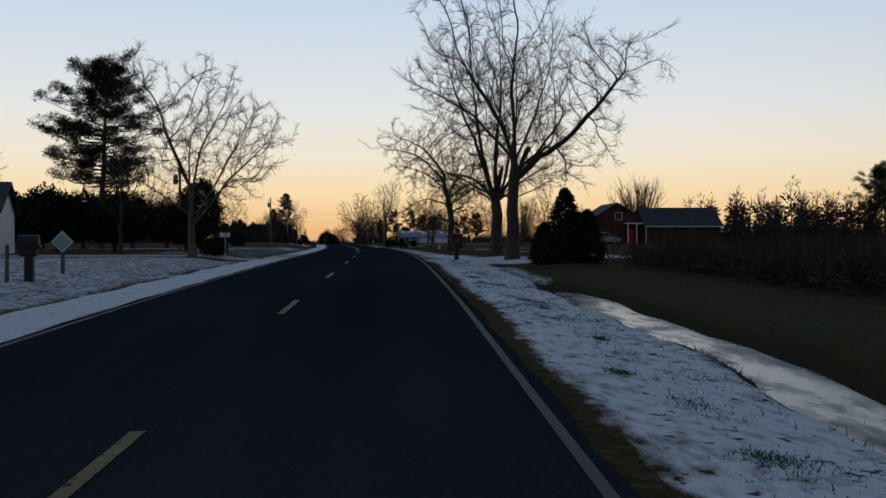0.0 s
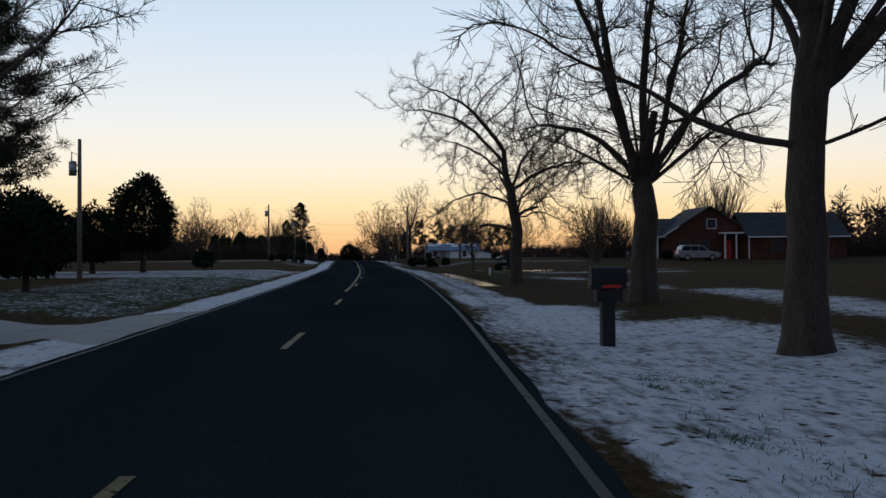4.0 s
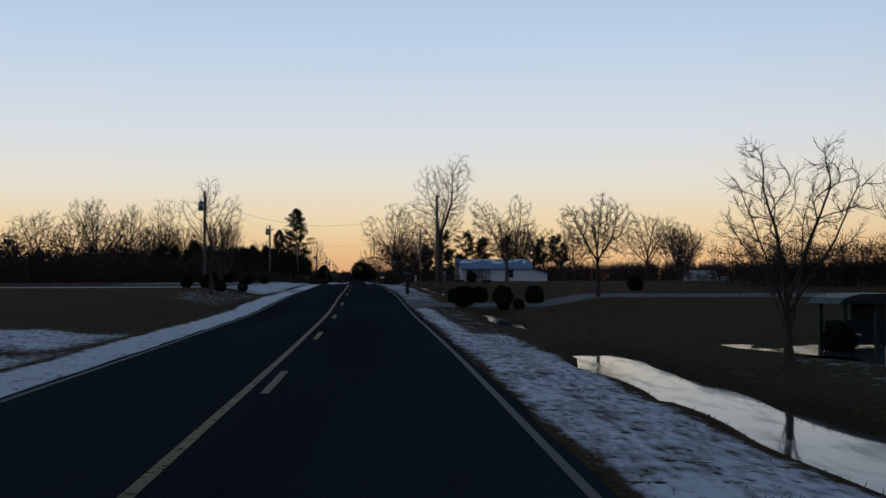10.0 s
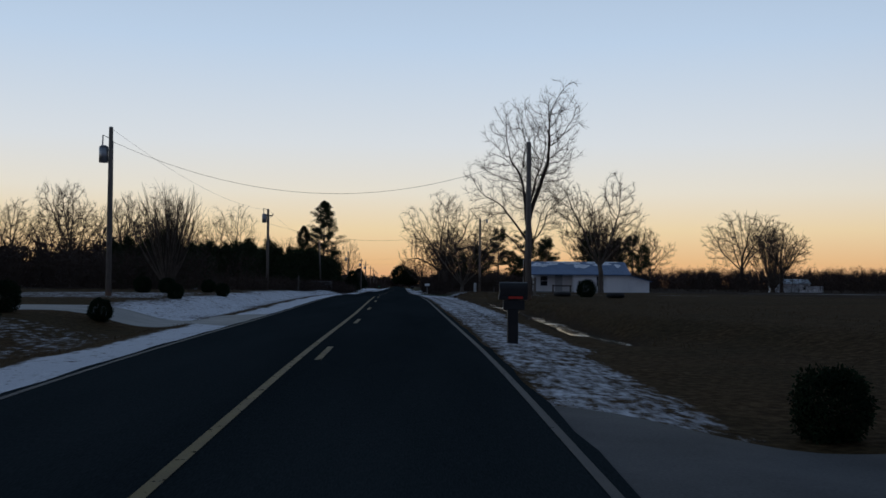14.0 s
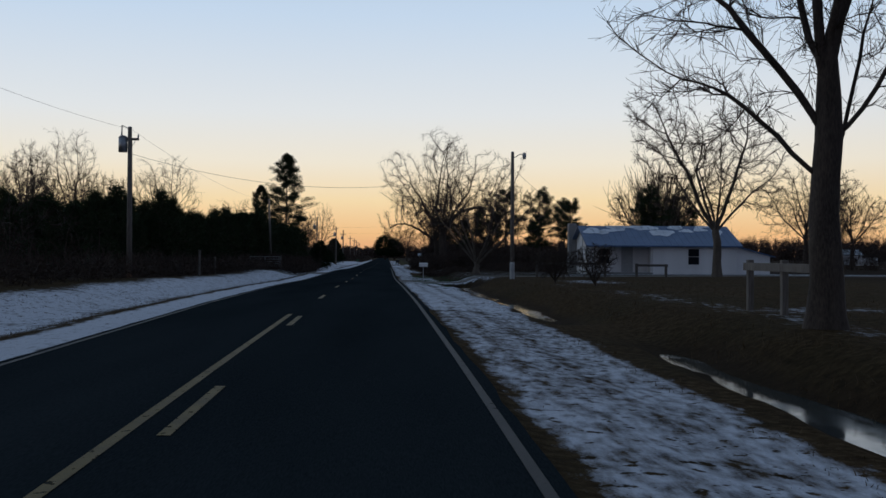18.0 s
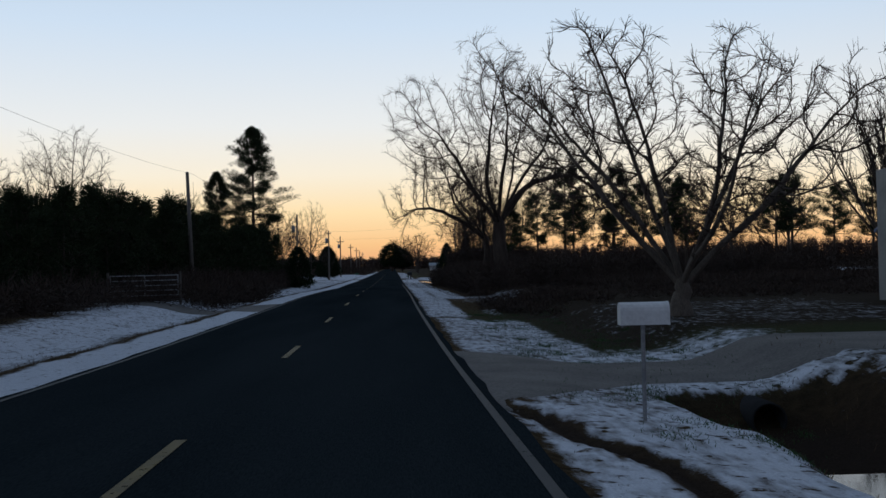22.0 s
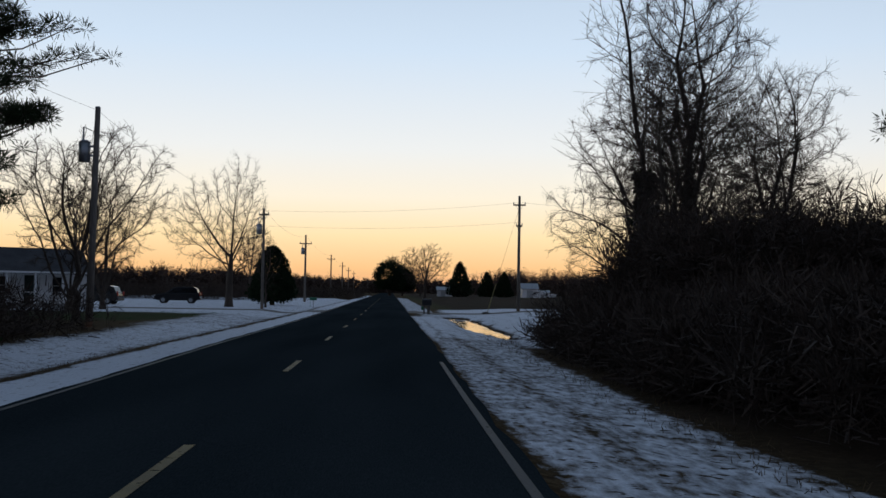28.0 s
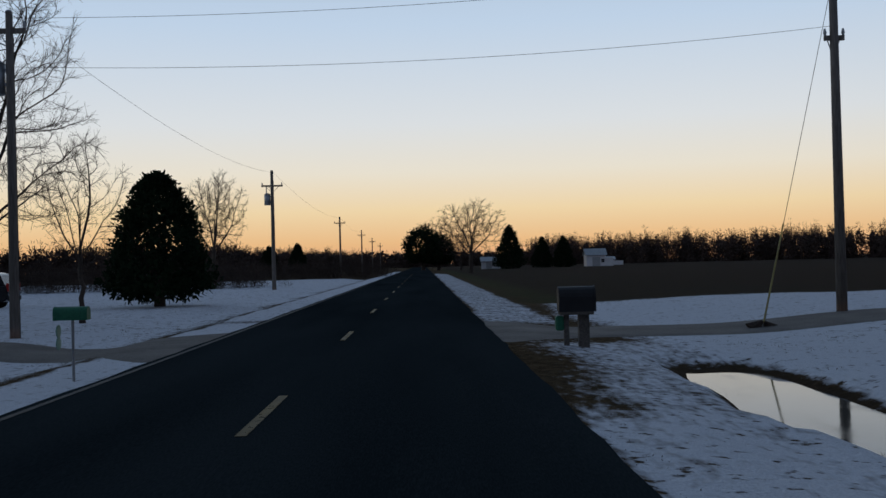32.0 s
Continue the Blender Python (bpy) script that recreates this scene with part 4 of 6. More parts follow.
def thicket(name, seed, xs, ys, height, count, label, leaves=9, mat=None, category="brush"):
    """A stand of tangled brush over a rectangle of ground: arching stems, side twigs and dry wisps."""
    rng = np.random.default_rng(seed)
    t = Tubes()
    soft = (0.05 if height > 1.5 else 0.14) if count > 100 else 0.0
    x, y = rng.uniform(*xs, count) + abs(rng.normal(0, soft, count)) * (xs[1] - xs[0]), rng.uniform(*ys, count) + rng.normal(0, soft, count) * (ys[1] - ys[0])
    z = ground_z(x, y)
    tips = []
    for k in range(count):
        h = height * rng.uniform(0.45, 1.1)
        a, le = rng.random() * math.tau, rng.uniform(0.1, 0.5) * h
        p = np.array([x[k], y[k], z[k] - 0.1])
        m, e = p + (math.cos(a) * le * 0.3, math.sin(a) * le * 0.3, h * 0.6), p + (math.cos(a) * le, math.sin(a) * le, h)
        g = min(1.0, height / 2.2)
        t.tube([p, m, e], [0.016 * g, 0.011 * g, 0.005 * g], 3)
        for f in rng.random(3):
            q = p + (m - p) * f * 2 if f < 0.5 else m + (e - m) * (f * 2 - 1)
            d = rng.normal(0, 1, 3) + (0, 0, 0.7)
            tips.append(q)
            t.tube([q, q + unit(d) * h * rng.uniform(0.2, 0.4)], [0.008 * g, 0.003 * g], 3)
    c = np.c_[np.repeat(x, 3), np.repeat(y, 3), np.repeat(z, 3) + rng.random(count * 3) * height * 0.75]
    low = min(1.0, max(0.3, height / 0.6))
    sprays(rng, t, np.r_[c, np.array(tips)], 0.40 * low, leaves, 0.34 * low, 0.016, 0.6)
    return tagged(t.link(name, mat or BRUSH, smooth=False), label, category, kind="stuff")


# the three great yard trees beside the road
put(bare_tree(11, 14.0, 0.31, 3.0, [(100, 86, 0.78, 1), (5, 44, 0.62, 1), (172, 46, 0.48, 1), (190, 64, 0.60, 1), (265, 55, 0.45, 1), (95, 55, 0.5, 1), (355, 14, 0.30, 1), (185, 12, 0.34, 1), (30, 66, 0.5, 1)], 4, gnarl=0.15, lift=0.04, label="large bare pecan tree with a broken limb", least=0.010, arms=((4.0, 358, 40, 50, 7.8, 2),), snags=((3.0, 340, 70, 2.4, 0.14),)), 8.6, 51.2, 0)
put(bare_tree(12, 13.0, 0.36, 3.1, [(186, 68, 0.72, 1), (262, 78, 0.74, 1), (172, 76, 0.74, 1), (0, 70, 0.70, 1), (2, 48, 0.60, 1), (265, 58, 0.45, 1), (95, 60, 0.45, 1)], 4, gnarl=0.12, lift=0.05, label="large bare yard tree forking low, with a sawn-off stub", least=0.0095, twig=0.8,
    arms=((3.4, 180, 62, -22, 4.4, 8), (3.4, 184, 40, 14, 3.6, 5), (3.3, 0, 44, 22, 4.0, 6), (3.3, 350, 60, 30, 5.0, 4)), snags=((3.2, 20, 78, 2.0, 0.15),)), 9.95, 65.2, 0)
put(bare_tree(13, 10.4, 0.29, 2.5, [(182, 83, 0.80, 1), (200, 58, 0.50, 1), (2, 36, 0.50, 1), (356, 56, 0.50, 1), (20, 66, 0.54, 1), (95, 44, 0.46, 1), (275, 40, 0.42, 1)], 4, gnarl=0.17, lift=0.02, droop=0.05, label="large bare yard tree with drooping limbs and a broken one", least=0.0085, twig=0.6, density=1.15,
    arms=((3.5, 181, 26, -46, 3.8, 14), (4.9, 184, 46, -4, 4.6, 4), (5.8, 177, 52, 0, 5.6, 4), (6.6, 186, 56, 8, 5.2, 3), (3.5, 2, 42, 14, 3.6, 4), (3.1, 352, 16, -34, 2.6, 4), (4.4, 10, 34, -10, 4.0, 5)), snags=((2.45, 180, 6, 1.65, 0.085), (3.1, 0, 22, 1.2, 0.08))), 9.35, 85.8, 0)
put(bare_tree(21, 10.2, 0.19, 1.5, [(90, 86, 0.80, 1), (165, 60, 0.74, 1), (20, 48, 0.72, 1), (5, 28, 0.56, 1), (280, 60, 0.6, 1), (40, 66, 0.72, 1), (185, 40, 0.44, 1)], 4, gnarl=0.10, lift=0.05, bark=PALE_BARK, label="bare young yard tree beside the verge", least=0.009, broad=0.28), -7.2, 55.5, 0)
put(pine_tree(31, 17.6, 0.34, 0.34, 5.6, 115, "round", 30, "tall dark pine with a broad ragged crown", size=0.64, pads=11), -22.4, 106.4)

# the roadside tree before the white house, and the one with the lamp pole behind it
put(bare_tree(14, 10.6, 0.26, 2.3, [(90, 88, 0.80, 1), (172, 56, 0.54, 1), (8, 56, 0.54, 1), (195, 72, 0.70, 1), (345, 72, 0.72, 1), (180, 40, 0.42, 1), (0, 38, 0.46, 1), (270, 60, 0.52, 1), (90, 56, 0.52, 1)], 4, gnarl=0.14, lift=0.05, label="tall bare roadside tree with upswept limbs", broad=0.26, density=1.4), 9.9, 205.0, 0)
put(bare_tree(15, 12.6, 0.26, 2.7, [(150, 66, 0.74, 1), (30, 64, 0.74, 1), (175, 44, 0.56, 1), (5, 46, 0.52, 1), (80, 60, 0.5, 1), (260, 60, 0.5, 1), (200, 70, 0.66, 1)], 4, gnarl=0.12, lift=0.05, bark=PALE_BARK, label="bare maple before the white house", least=0.013, broad=0.26), 22.3, 252.7, 0)
put(bare_tree(16, 8.2, 0.22, 0.7, [(170, 50, 0.80, 1), (140, 60, 0.78, 1), (40, 56, 0.80, 1), (5, 44, 0.86, 1), (280, 54, 0.70, 1), (90, 72, 0.80, 1), (200, 64, 0.76, 1), (340, 62, 0.80, 1)], 4, gnarl=0.15, lift=0.02, bark=PALE_BARK, label="low spreading bare tree with a flat crown", least=0.010, broad=0.24), 8.6, 266.5, 0)
# the great tree in the thicket
put(bare_tree(17, 13.4, 0.46, 3.6, [(270, 78, 0.78, 1), (190, 74, 0.84, 1), (178, 62, 0.72, 1), (335, 66, 0.74, 1), (10, 74, 0.84, 1), (345, 46, 0.60, 1), (205, 66, 0.64, 1), (250, 48, 0.44, 1)], 4, gnarl=0.15, lift=0.03, droop=0.05, label="huge bare tree rising from roadside brush", least=0.010, broad=0.30, arms=((4.6, 2, 66, -62, 8.4, 7),)), 7.6, 305.3, 0)
put(bare_tree(18, 10.4, 0.24, 3.0, [(192, 56, 0.62, 1), (205, 68, 0.52, 1), (190, 42, 0.64, 1), (240, 60, 0.4, 1)], 4, gnarl=0.15, lift=0.02, droop=0.07, label="bare tree leaning out of roadside brush", least=0.010, broad=0.24, arms=((3.4, 190, 44, -6, 5.6, 5),)), 6.8, 306.2, 0)


# ---- more planting ----
ROW = "bare trees along the fields"
BARE_A = put(bare_tree(61, 5.9, 0.10, 1.6, [(90, 88, 0.76, 1), (172, 50, 0.56, 1), (8, 48, 0.56, 1), (270, 60, 0.46, 1), (40, 68, 0.62, 1), (150, 70, 0.62, 1), (190, 34, 0.36, 1), (350, 36, 0.36, 1)], 3, gnarl=0.07, lift=0.08, density=1.1, label="slender bare tree on the snowy bank", group=ROW, least=0.007, broad=0.22), -5.6, 161.0)
BARE_B = put(bare_tree(42, 18.0, 0.22, 4.0, [(90, 84, 0.62, 0.6), (150, 70, 0.60, 0.5), (30, 70, 0.60, 0.5), (250, 62, 0.5, 0.4), (330, 60, 0.5, 0.4)], 3, lift=0.10, density=1.2, label="tall bare tree above the young pines", group=ROW, least=0.015), -30.7, 348.7)
BARE_C = put(fan_tree(43, 8.6, 46, "bare many-stemmed tree fanning out on a lawn", ROW), 22.8, 128.6, 0, 0.72)
again(BARE_C, 49.0, 172.0, 140, 0.90)
BARE_D = put(bare_tree(44, 13.2, 0.27, 2.6, [(120, 62, 0.58, 0.6), (40, 60, 0.58, 0.6), (200, 46, 0.52, 0.42), (330, 44, 0.52, 0.42), (90, 82, 0.64, 0.5), (270, 50, 0.5, 0.4)], 4, density=0.9, label="broad bare tree beside the utility pole", group=ROW, least=0.0125), -70, 337, 40, 1.35)
put(bare_tree(48, 11.6, 0.30, 2.8, [(90, 88, 0.80, 0.95), (170, 40, 0.62, 0.42), (10, 40, 0.42, 0.42), (200, 58, 0.64, 0.46), (335, 62, 0.50, 0.46), (270, 46, 0.46, 0.40), (180, 20, 0.54, 0.30), (0, 22, 0.30, 0.30), (20, 68, 0.54, 0.44), (165, 68, 0.62, 0.44)], 4, gnarl=0.11, density=1.2, label="broad bare yard tree beside the utility pole"), -14.5, 419.9)
put(bare_tree(47, 12.4, 0.32, 2.2, [(90, 86, 0.78, 1), (178, 26, 0.48, 1), (184, 46, 0.52, 1), (195, 64, 0.56, 1), (2, 28, 0.44, 1), (355, 50, 0.48, 1), (15, 66, 0.58, 1), (270, 48, 0.42, 1), (90, 50, 0.42, 1), (182, 8, 0.36, 1), (0, 6, 0.28, 1)], 4, gnarl=0.21, lift=0.03, droop=0.03, least=0.009, label="gnarled bare oak in a snowy field"), 14.2, 390.6)
GROVE = put(bare_tree(46, 11.0, 0.17, 3.4, [(90, 88, 0.82, 0.9), (170, 74, 0.60, 0.5), (20, 70, 0.60, 0.5), (260, 66, 0.5, 0.4), (340, 56, 0.44, 0.36), (190, 52, 0.40, 0.34)], 4, gnarl=0.12, lift=0.07, density=0.85, label="tall thin bare tree in tangled brush", group="bare trees of the thicket"), 11.0, 367.5, 20)
for src, x, y, turn, size, wide in (
    (BARE_B, -42.4, 337.3, 70, 1.15, 0.8), (BARE_D, -50, 310, 150, 1.40, 0.8), (BARE_D, -53.5, 350, 10, 1.55, 0.75), (BARE_D, -84, 320, 70, 1.2, 1.0), (BARE_D, -44, 330, 200, 1.0, 1.0), (BARE_D, -37, 300, 260, 0.9, 1.0), (BARE_B, -36, 318, 200, 0.62, 1.2), (BARE_D, -88, 280, 120, 1.0, 1.2),
    (BARE_D, -46, 372, 80, 0.9, 1.0), (BARE_B, -24, 372, 20, 0.7, 1.1), (BARE_A, -13.6, 375, 60, 1.2, 1.3), (BARE_C, -11.8, 209.1, 30, 0.74, 1.05), (BARE_C, 58, 200, 0, 1.45, 1.3), (BARE_D, 73.5, 372.7, 200, 1.45, 1.2), (BARE_D, 84, 378, 100, 1.3, 1.1),
    (GROVE, 7.9, 358.6, 120, 0.62, 0.8), (BARE_D, 51, 402, 60, 1.3, 1.0), (BARE_D, 44.5, 404, 10, 0.75, 0.9), (BARE_D, 59.5, 401, 150, 1.32, 0.8),
    (GROVE, 13.5, 367, 140, 0.7, 0.9), (GROVE, 9.6, 364, 60, 0.6, 1.0), (GROVE, 15.6, 371, 300, 0.8, 1.1), (GROVE, 11.6, 361, 330, 0.6, 1.0),
    (GROVE, 10.4, 366.2, 200, 1.06, 0.85), (GROVE, 7.6, 361.0, 250, 0.66, 1.0), (GROVE, 9.0, 359.4, 40, 0.6, 1.1), (GROVE, 9.4, 362.8, 170, 0.7, 1.0), (GROVE, 11.2, 358.0, 80, 0.45, 1.3), (BARE_A, -11.5, 420.6, 200, 0.9, 0.9), (BARE_D, -25, 503.9, 20, 1.02, 0.8),
    (BARE_D, -62, 335, 300, 1.3, 0.9), (BARE_D, -40, 346, 220, 1.15, 0.8), (BARE_D, -47, 356, 30, 1.3, 0.75), (BARE_B, -36, 352, 140, 0.9, 1.0), (BARE_D, -34, 155, 40, 0.7, 1.1), (BARE_D, 4.5, 640, 0, 0.72, 1.2), (BARE_D, -1, 700, 60, 1.2, 1.0), (BARE_B, -48, 240, 10, 0.62, 1.3), (BARE_D, -58, 226, 80, 0.72, 1.0), (BARE_D, -46, 205, 30, 0.6, 1.1), (BARE_A, -12.4, 64, 10, 1.2, 1.0), (BARE_D, -31, 88, 160, 0.85, 1.0),
    (BARE_C, 96, 420, 50, 2.0, 1.2), (BARE_C, 30, 300, 50, 1.3, 1.2), (BARE_D, 4.5, 560, 20, 1.0, 1.2),
):
    again(src, x, y, turn, size, wide)

# the many-stemmed trees before the low white house
VASE = put(bare_tree(63, 11.6, 0.24, 0.7, [(160, 70, 0.84, 1), (20, 66, 0.86, 1), (5, 48, 0.78, 1), (185, 52, 0.76, 1), (90, 76, 0.88, 1), (270, 68, 0.8, 1), (340, 74, 0.88, 1)], 4, gnarl=0.09, lift=0.05, density=0.8, label="many-stemmed bare tree before a low white house", group="many-stemmed yard trees", least=0.011, broad=0.20), -18.9, 391.0)
again(VASE, -20.2, 402.5, 120, 0.86, 1.0)

# evergreens
CONE_PINE = put(pine_tree(32, 19.0, 0.26, 0.24, 4.5, 140, "cone", 28, "tall dense pine with a pointed crown", size=0.54, pads=9), -16.4, 369.0)
again(CONE_PINE, -20.6, 368.0, 130, 0.72, 1.0)
PINE_A = put(pine_tree(33, 12.8, 0.24, 0.42, 3.7, 62, "round", 26, "loblolly pine with a flat ragged crown", size=0.54, pads=8), 25.4, 362.0, 0, 0.92)
for x, y, turn, size in ((20.0, 363.0, 80, 0.94), (31, 372, 140, 0.85), (15.5, 352, 200, 0.66), (43.4, 360, 60, 0.8), (11.5, 340, 20, 0.5), (49.6, 372, 100, 0.9), (48, 355, 10, 0.7), (27, 290, 140, 0.6), (36, 318, 20, 0.55), (90, 170, 0, 0.95), (98, 182, 120, 1.05), (108, 176, 60, 0.9), (118, 196, 200, 1.1), (126, 188, 20, 1.15), (104, 160, 80, 1.0), (112, 150, 10, 1.1), (14, 318, 33, 0.5), (17.5, 300, 150, 0.42), (27.5, 343, 75, 0.72), (23.0, 350, 220, 0.5)):
    again(PINE_A, x, y, turn, size)
YOUNG = put(pine_tree(34, 5.0, 0.07, 0.06, 1.25, 44, "cone", 15, "young plantation pine in a dense stand", size=0.50), -12.6, 262.0)
YOUNG_B = put(pine_tree(35, 5.4, 0.07, 0.06, 1.4, 44, "cone", 15, "young plantation pine in a dense stand", size=0.52), -12.9, 259.8)
for o in (YOUNG, YOUNG_B):
    tagged(o, group="young pines of the plantation")


def plantation():
    rng = np.random.default_rng(7)
    for row, x in enumerate((-13.0, -15.4, -18.2, -22.0, -27.0)):
        for y in np.arange(246 + row * 1.1, 367 - (6 if row == 0 else 0), 2.3 if row < 2 else 3.2):
            again(YOUNG if rng.random() < 0.5 else YOUNG_B, x + rng.normal(0, 0.45), y + rng.normal(0, 0.5), rng.random() * 360, rng.uniform(0.66, 0.97) * (1 + 0.24 * float(step(280, 310, y))) + 0.04 * row)


plantation()
put(leafy_shrub(51, 2.5, 3.4, 9000, "dome", 0.5, "large dark broadleaf evergreen on a lawn", "tree", "evergreen_tree", leaf=0.20), -14.8, 120.7)
HEDGE = put(leafy_shrub(52, 2.6, 2.6, 6000, "dome", 0.2, "dark overgrown evergreen at a yard's edge", "shrub", "evergreen_shrub", "evergreens at the yard's edge", leaf=0.20), -20.5, 112)
for x, y, s in ((-25, 110, 1.0), (-29.5, 112, 1.1), (-34, 115, 1.1), (-18.0, 118, 0.9), (-4.5, 648, 1.9), (-0.8, 654, 1.6), (-39, 112, 1.0), (-24, 120, 1.15), (-10.4, 77, 0.62), (-15.5, 78, 0.7), (-20, 80, 0.8)):
    again(HEDGE, x, y, x * 31, s)
put(leafy_shrub(53, 0.95, 0.85, 2600, "dome", 0.05, "low dark evergreen bush on a brown lawn", leaf=0.10), -11.5, 130.0)
RAGGED = put(leafy_shrub(54, 0.95, 1.36, 6500, "cone", 0.15, "ragged eastern cedar beside the ditch", "tree", "cedar_tree", "ragged cedars", leaf=0.075, full=0.62), 9.1, 41.6)
again(RAGGED, 10.1, 42.0, 70, 0.74, 1.15)
again(RAGGED, 8.35, 42.1, 200, 0.58, 1.2)
put(leafy_shrub(55, 0.6, 0.7, 1600, "dome", 0.05, "dark evergreen bush at the driveway", leaf=0.12), 10.8, 49.6)
put(leafy_shrub(56, 0.7, 0.42, 1500, "dome", 0.02, "low dark bush beside a mailbox", leaf=0.09), -6.3, 57.4)
put(leafy_shrub(57, 2.4, 2.55, 12000, "cone", 0.45, "dense dark evergreen on a snowy lawn", "tree", "evergreen_tree", leaf=0.15, full=0.5), -12.6, 433.8)
put(leafy_shrub(58, 1.7, 1.9, 4200, "cone", 0.1, "bushy dark cedar by the verge", "tree", "cedar_tree", leaf=0.14, full=0.5), -9.2, 349.6)
ROUND = put(leafy_shrub(61, 0.48, 0.50, 9000, "ball", 0.0, "clipped round boxwood shrub by a driveway", group="clipped shrubs", leaf=0.034), 7.58, 148.0, 0, 0.97)
for x, y, s in ((7.58, 153.5, 0.75), (8.75, 153.0, 0.85), (9.5, 149.4, 0.98), (11.3, 151.6, 0.90), (9.2, 146.6, 0.55), (9.9, 146.9, 0.5), (17.6, 157.2, 0.8), (-5.9, 166.6, 0.75), (-9.3, 174.4, 0.85), (-7.6, 172.2, 0.9), (-5.4, 173.6, 0.7), (-7.0, 190, 0.7), (-6.6, 199, 0.7), (-10.5, 203.5, 0.9), (-8.8, 206.5, 0.8), (-12.0, 204.0, 0.95), (12.6, 200.5, 1.0), (13.2, 121.8, 0.7)):
    again(ROUND, x, y, x * 47, s)
FAR_CEDAR = put(leafy_shrub(62, 4.0, 4.6, 5200, "cone", 0.4, "dark cedar by a far farmyard", "tree", "cedar_tree", "far farmyard cedars", leaf=0.34), 16, 640)
for x, y, s in ((24.8, 652, 0.75), (29.6, 648, 0.75), (-28, 560, 0.5), (-34, 640, 0.7)):
    again(FAR_CEDAR, x, y, x * 17, s)

# brush
def ivied_trunk(x, y, height):
    """A straight trunk wrapped in ivy, with bare twigs above."""
    rng = np.random.default_rng(88)
    ob = put(bare_tree(50, height, 0.24, height * 0.30, [(85, 86, 0.66, 1), (170, 80, 0.62, 1), (178, 40, 0.34, 1), (20, 56, 0.34, 1), (280, 60, 0.28, 1)], 3, gnarl=0.08, density=1.2, label="tall double-stemmed tree wrapped in ivy below", least=0.010, broad=0.20), x, y)
    ivy = Tubes()
    h = rng.random(420) ** 2.1 * height * 0.44
    a = rng.random(420) * math.tau
    r = 0.15 + (0.20 + 0.75 * rng.random(420) ** 2) * (1 - h / height * 2.2) * (0.6 + 0.4 * np.sin(h * 3.1 + a))
    sprays(rng, ivy, np.c_[np.cos(a) * r, np.sin(a) * r, h], 0.22, 12, 0.16, 0.06)
    tagged(ivy.link("ivy", LEAF, ob, smooth=False), kind="stuff")


ivied_trunk(8.7, 365.2, 12.5)
thicket("roadside_brush", 87, (4.5, 7.6), (344, 357), 1.4, 620, "low dark leafless brush at the verge", 9)
thicket("roadside_brush", 89, (4.8, 9.5), (357, 366.5), 0.5, 700, "knee-high dark brush at a snowy field", 9)
thicket("roadside_brush", 76, (6.4, 15), (351, 361.5), 3.3, 2500, "tall dark leafless brush below thin trees", 12)
put(bare_tree(49, 4.5, 0.09, 1.2, [(90, 86, 0.70, 0.7), (170, 58, 0.56, 0.5), (10, 56, 0.56, 0.5), (250, 60, 0.52, 0.44), (320, 62, 0.54, 0.44), (140, 70, 0.6, 0.46)], 4, gnarl=0.10, label="small round bare tree on brown lawn", least=0.006), 13.9, 149.2, 0)
put(bare_tree(45, 4.2, 0.09, 0.45, [(a, 56 + (a % 7) * 4, 0.76, 1) for a in range(10, 360, 52)], 3, gnarl=0.09, lift=0.08, density=0.75, broad=0.22, label="small bare vase-shaped fruit tree on wet lawn", least=0.006), 10.8, 118.4, 0, 0.9)
thicket("field_brush", 82, (10.5, 16), (22, 38), 0.55, 900, "dark red-brown dead weeds beyond the ditch", 8)
thicket("field_brush", 83, (13, 34), (20, 44), 0.75, 1900, "dark red-brown dead weeds beyond the ditch", 8)
thicket("field_brush", 84, (30, 64), (30, 80), 1.0, 1400, "dark red-brown dead weeds across a field", 8)
thicket("roadside_brush", 71, (5.5, 8.5), (303, 365), 1.55, 1500, "dense dark leafless brush along the verge", 10)
thicket("roadside_brush", 72, (8.5, 29), (302, 362), 1.9, 3600, "dense dark leafless brush behind the verge", 10)
thicket("weeds", 85, (4.8, 8.6), (278, 289), 0.22, 260, "dry dark weeds on rough ground", 7)
thicket("weeds", 86, (-10.6, -7.0), (290, 309), 1.0, 420, "dark dead brush beside a farm track", 8)
thicket("weeds", 88, (10.5, 26), (290, 302), 0.45, 700, "dry dark weeds on rough ground", 6)
thicket("weeds", 73, (9.5, 26), (279, 288), 0.22, 500, "dry dark weeds on rough ground", 6)
thicket("weeds", 74, (-12.5, -9.2), (226, 300), 1.1, 520, "dry brown weeds below young pines", 6)
thicket("weeds", 75, (-12.8, -9.8), (300, 364), 1.6, 520, "dry brown brush below young pines", 8)
thicket("hedgerow", 77, (24, 110), (166, 172), 3.3, 1700, "dark overgrown hedgerow across the fields", 10)
thicket("hedgerow", 78, (30, 150), (286, 294), 3.4, 1000, "dark overgrown hedgerow across the fields", 10)
thicket("hedgerow", 79, (-100, -16), (222, 232), 3.4, 1300, "dark overgrown hedgerow across the fields", 10)
thicket("hedgerow", 80, (-60, -17), (470, 478), 2.2, 700, "dark brush behind a snowy lawn", 9)
thicket("hedgerow", 81, (-40, -9), (520, 540), 2.2, 600, "dark brush beside the far road", 9)
for x, y, s in ((9.5, 232.0, 1), (10.5, 228.4, 2)):
    put(bare_tree(90 + s, 1.7, 0.03, 0.08, [(a + s * 17, 48 + (a % 7) * 5, 0.80, 0.8) for a in range(0, 360, 27)], 3, gnarl=0.12, lift=0.05, density=1.7, name="bare_shrub", label="leafless twiggy shrub on the house lawn", least=0.006), x, y)



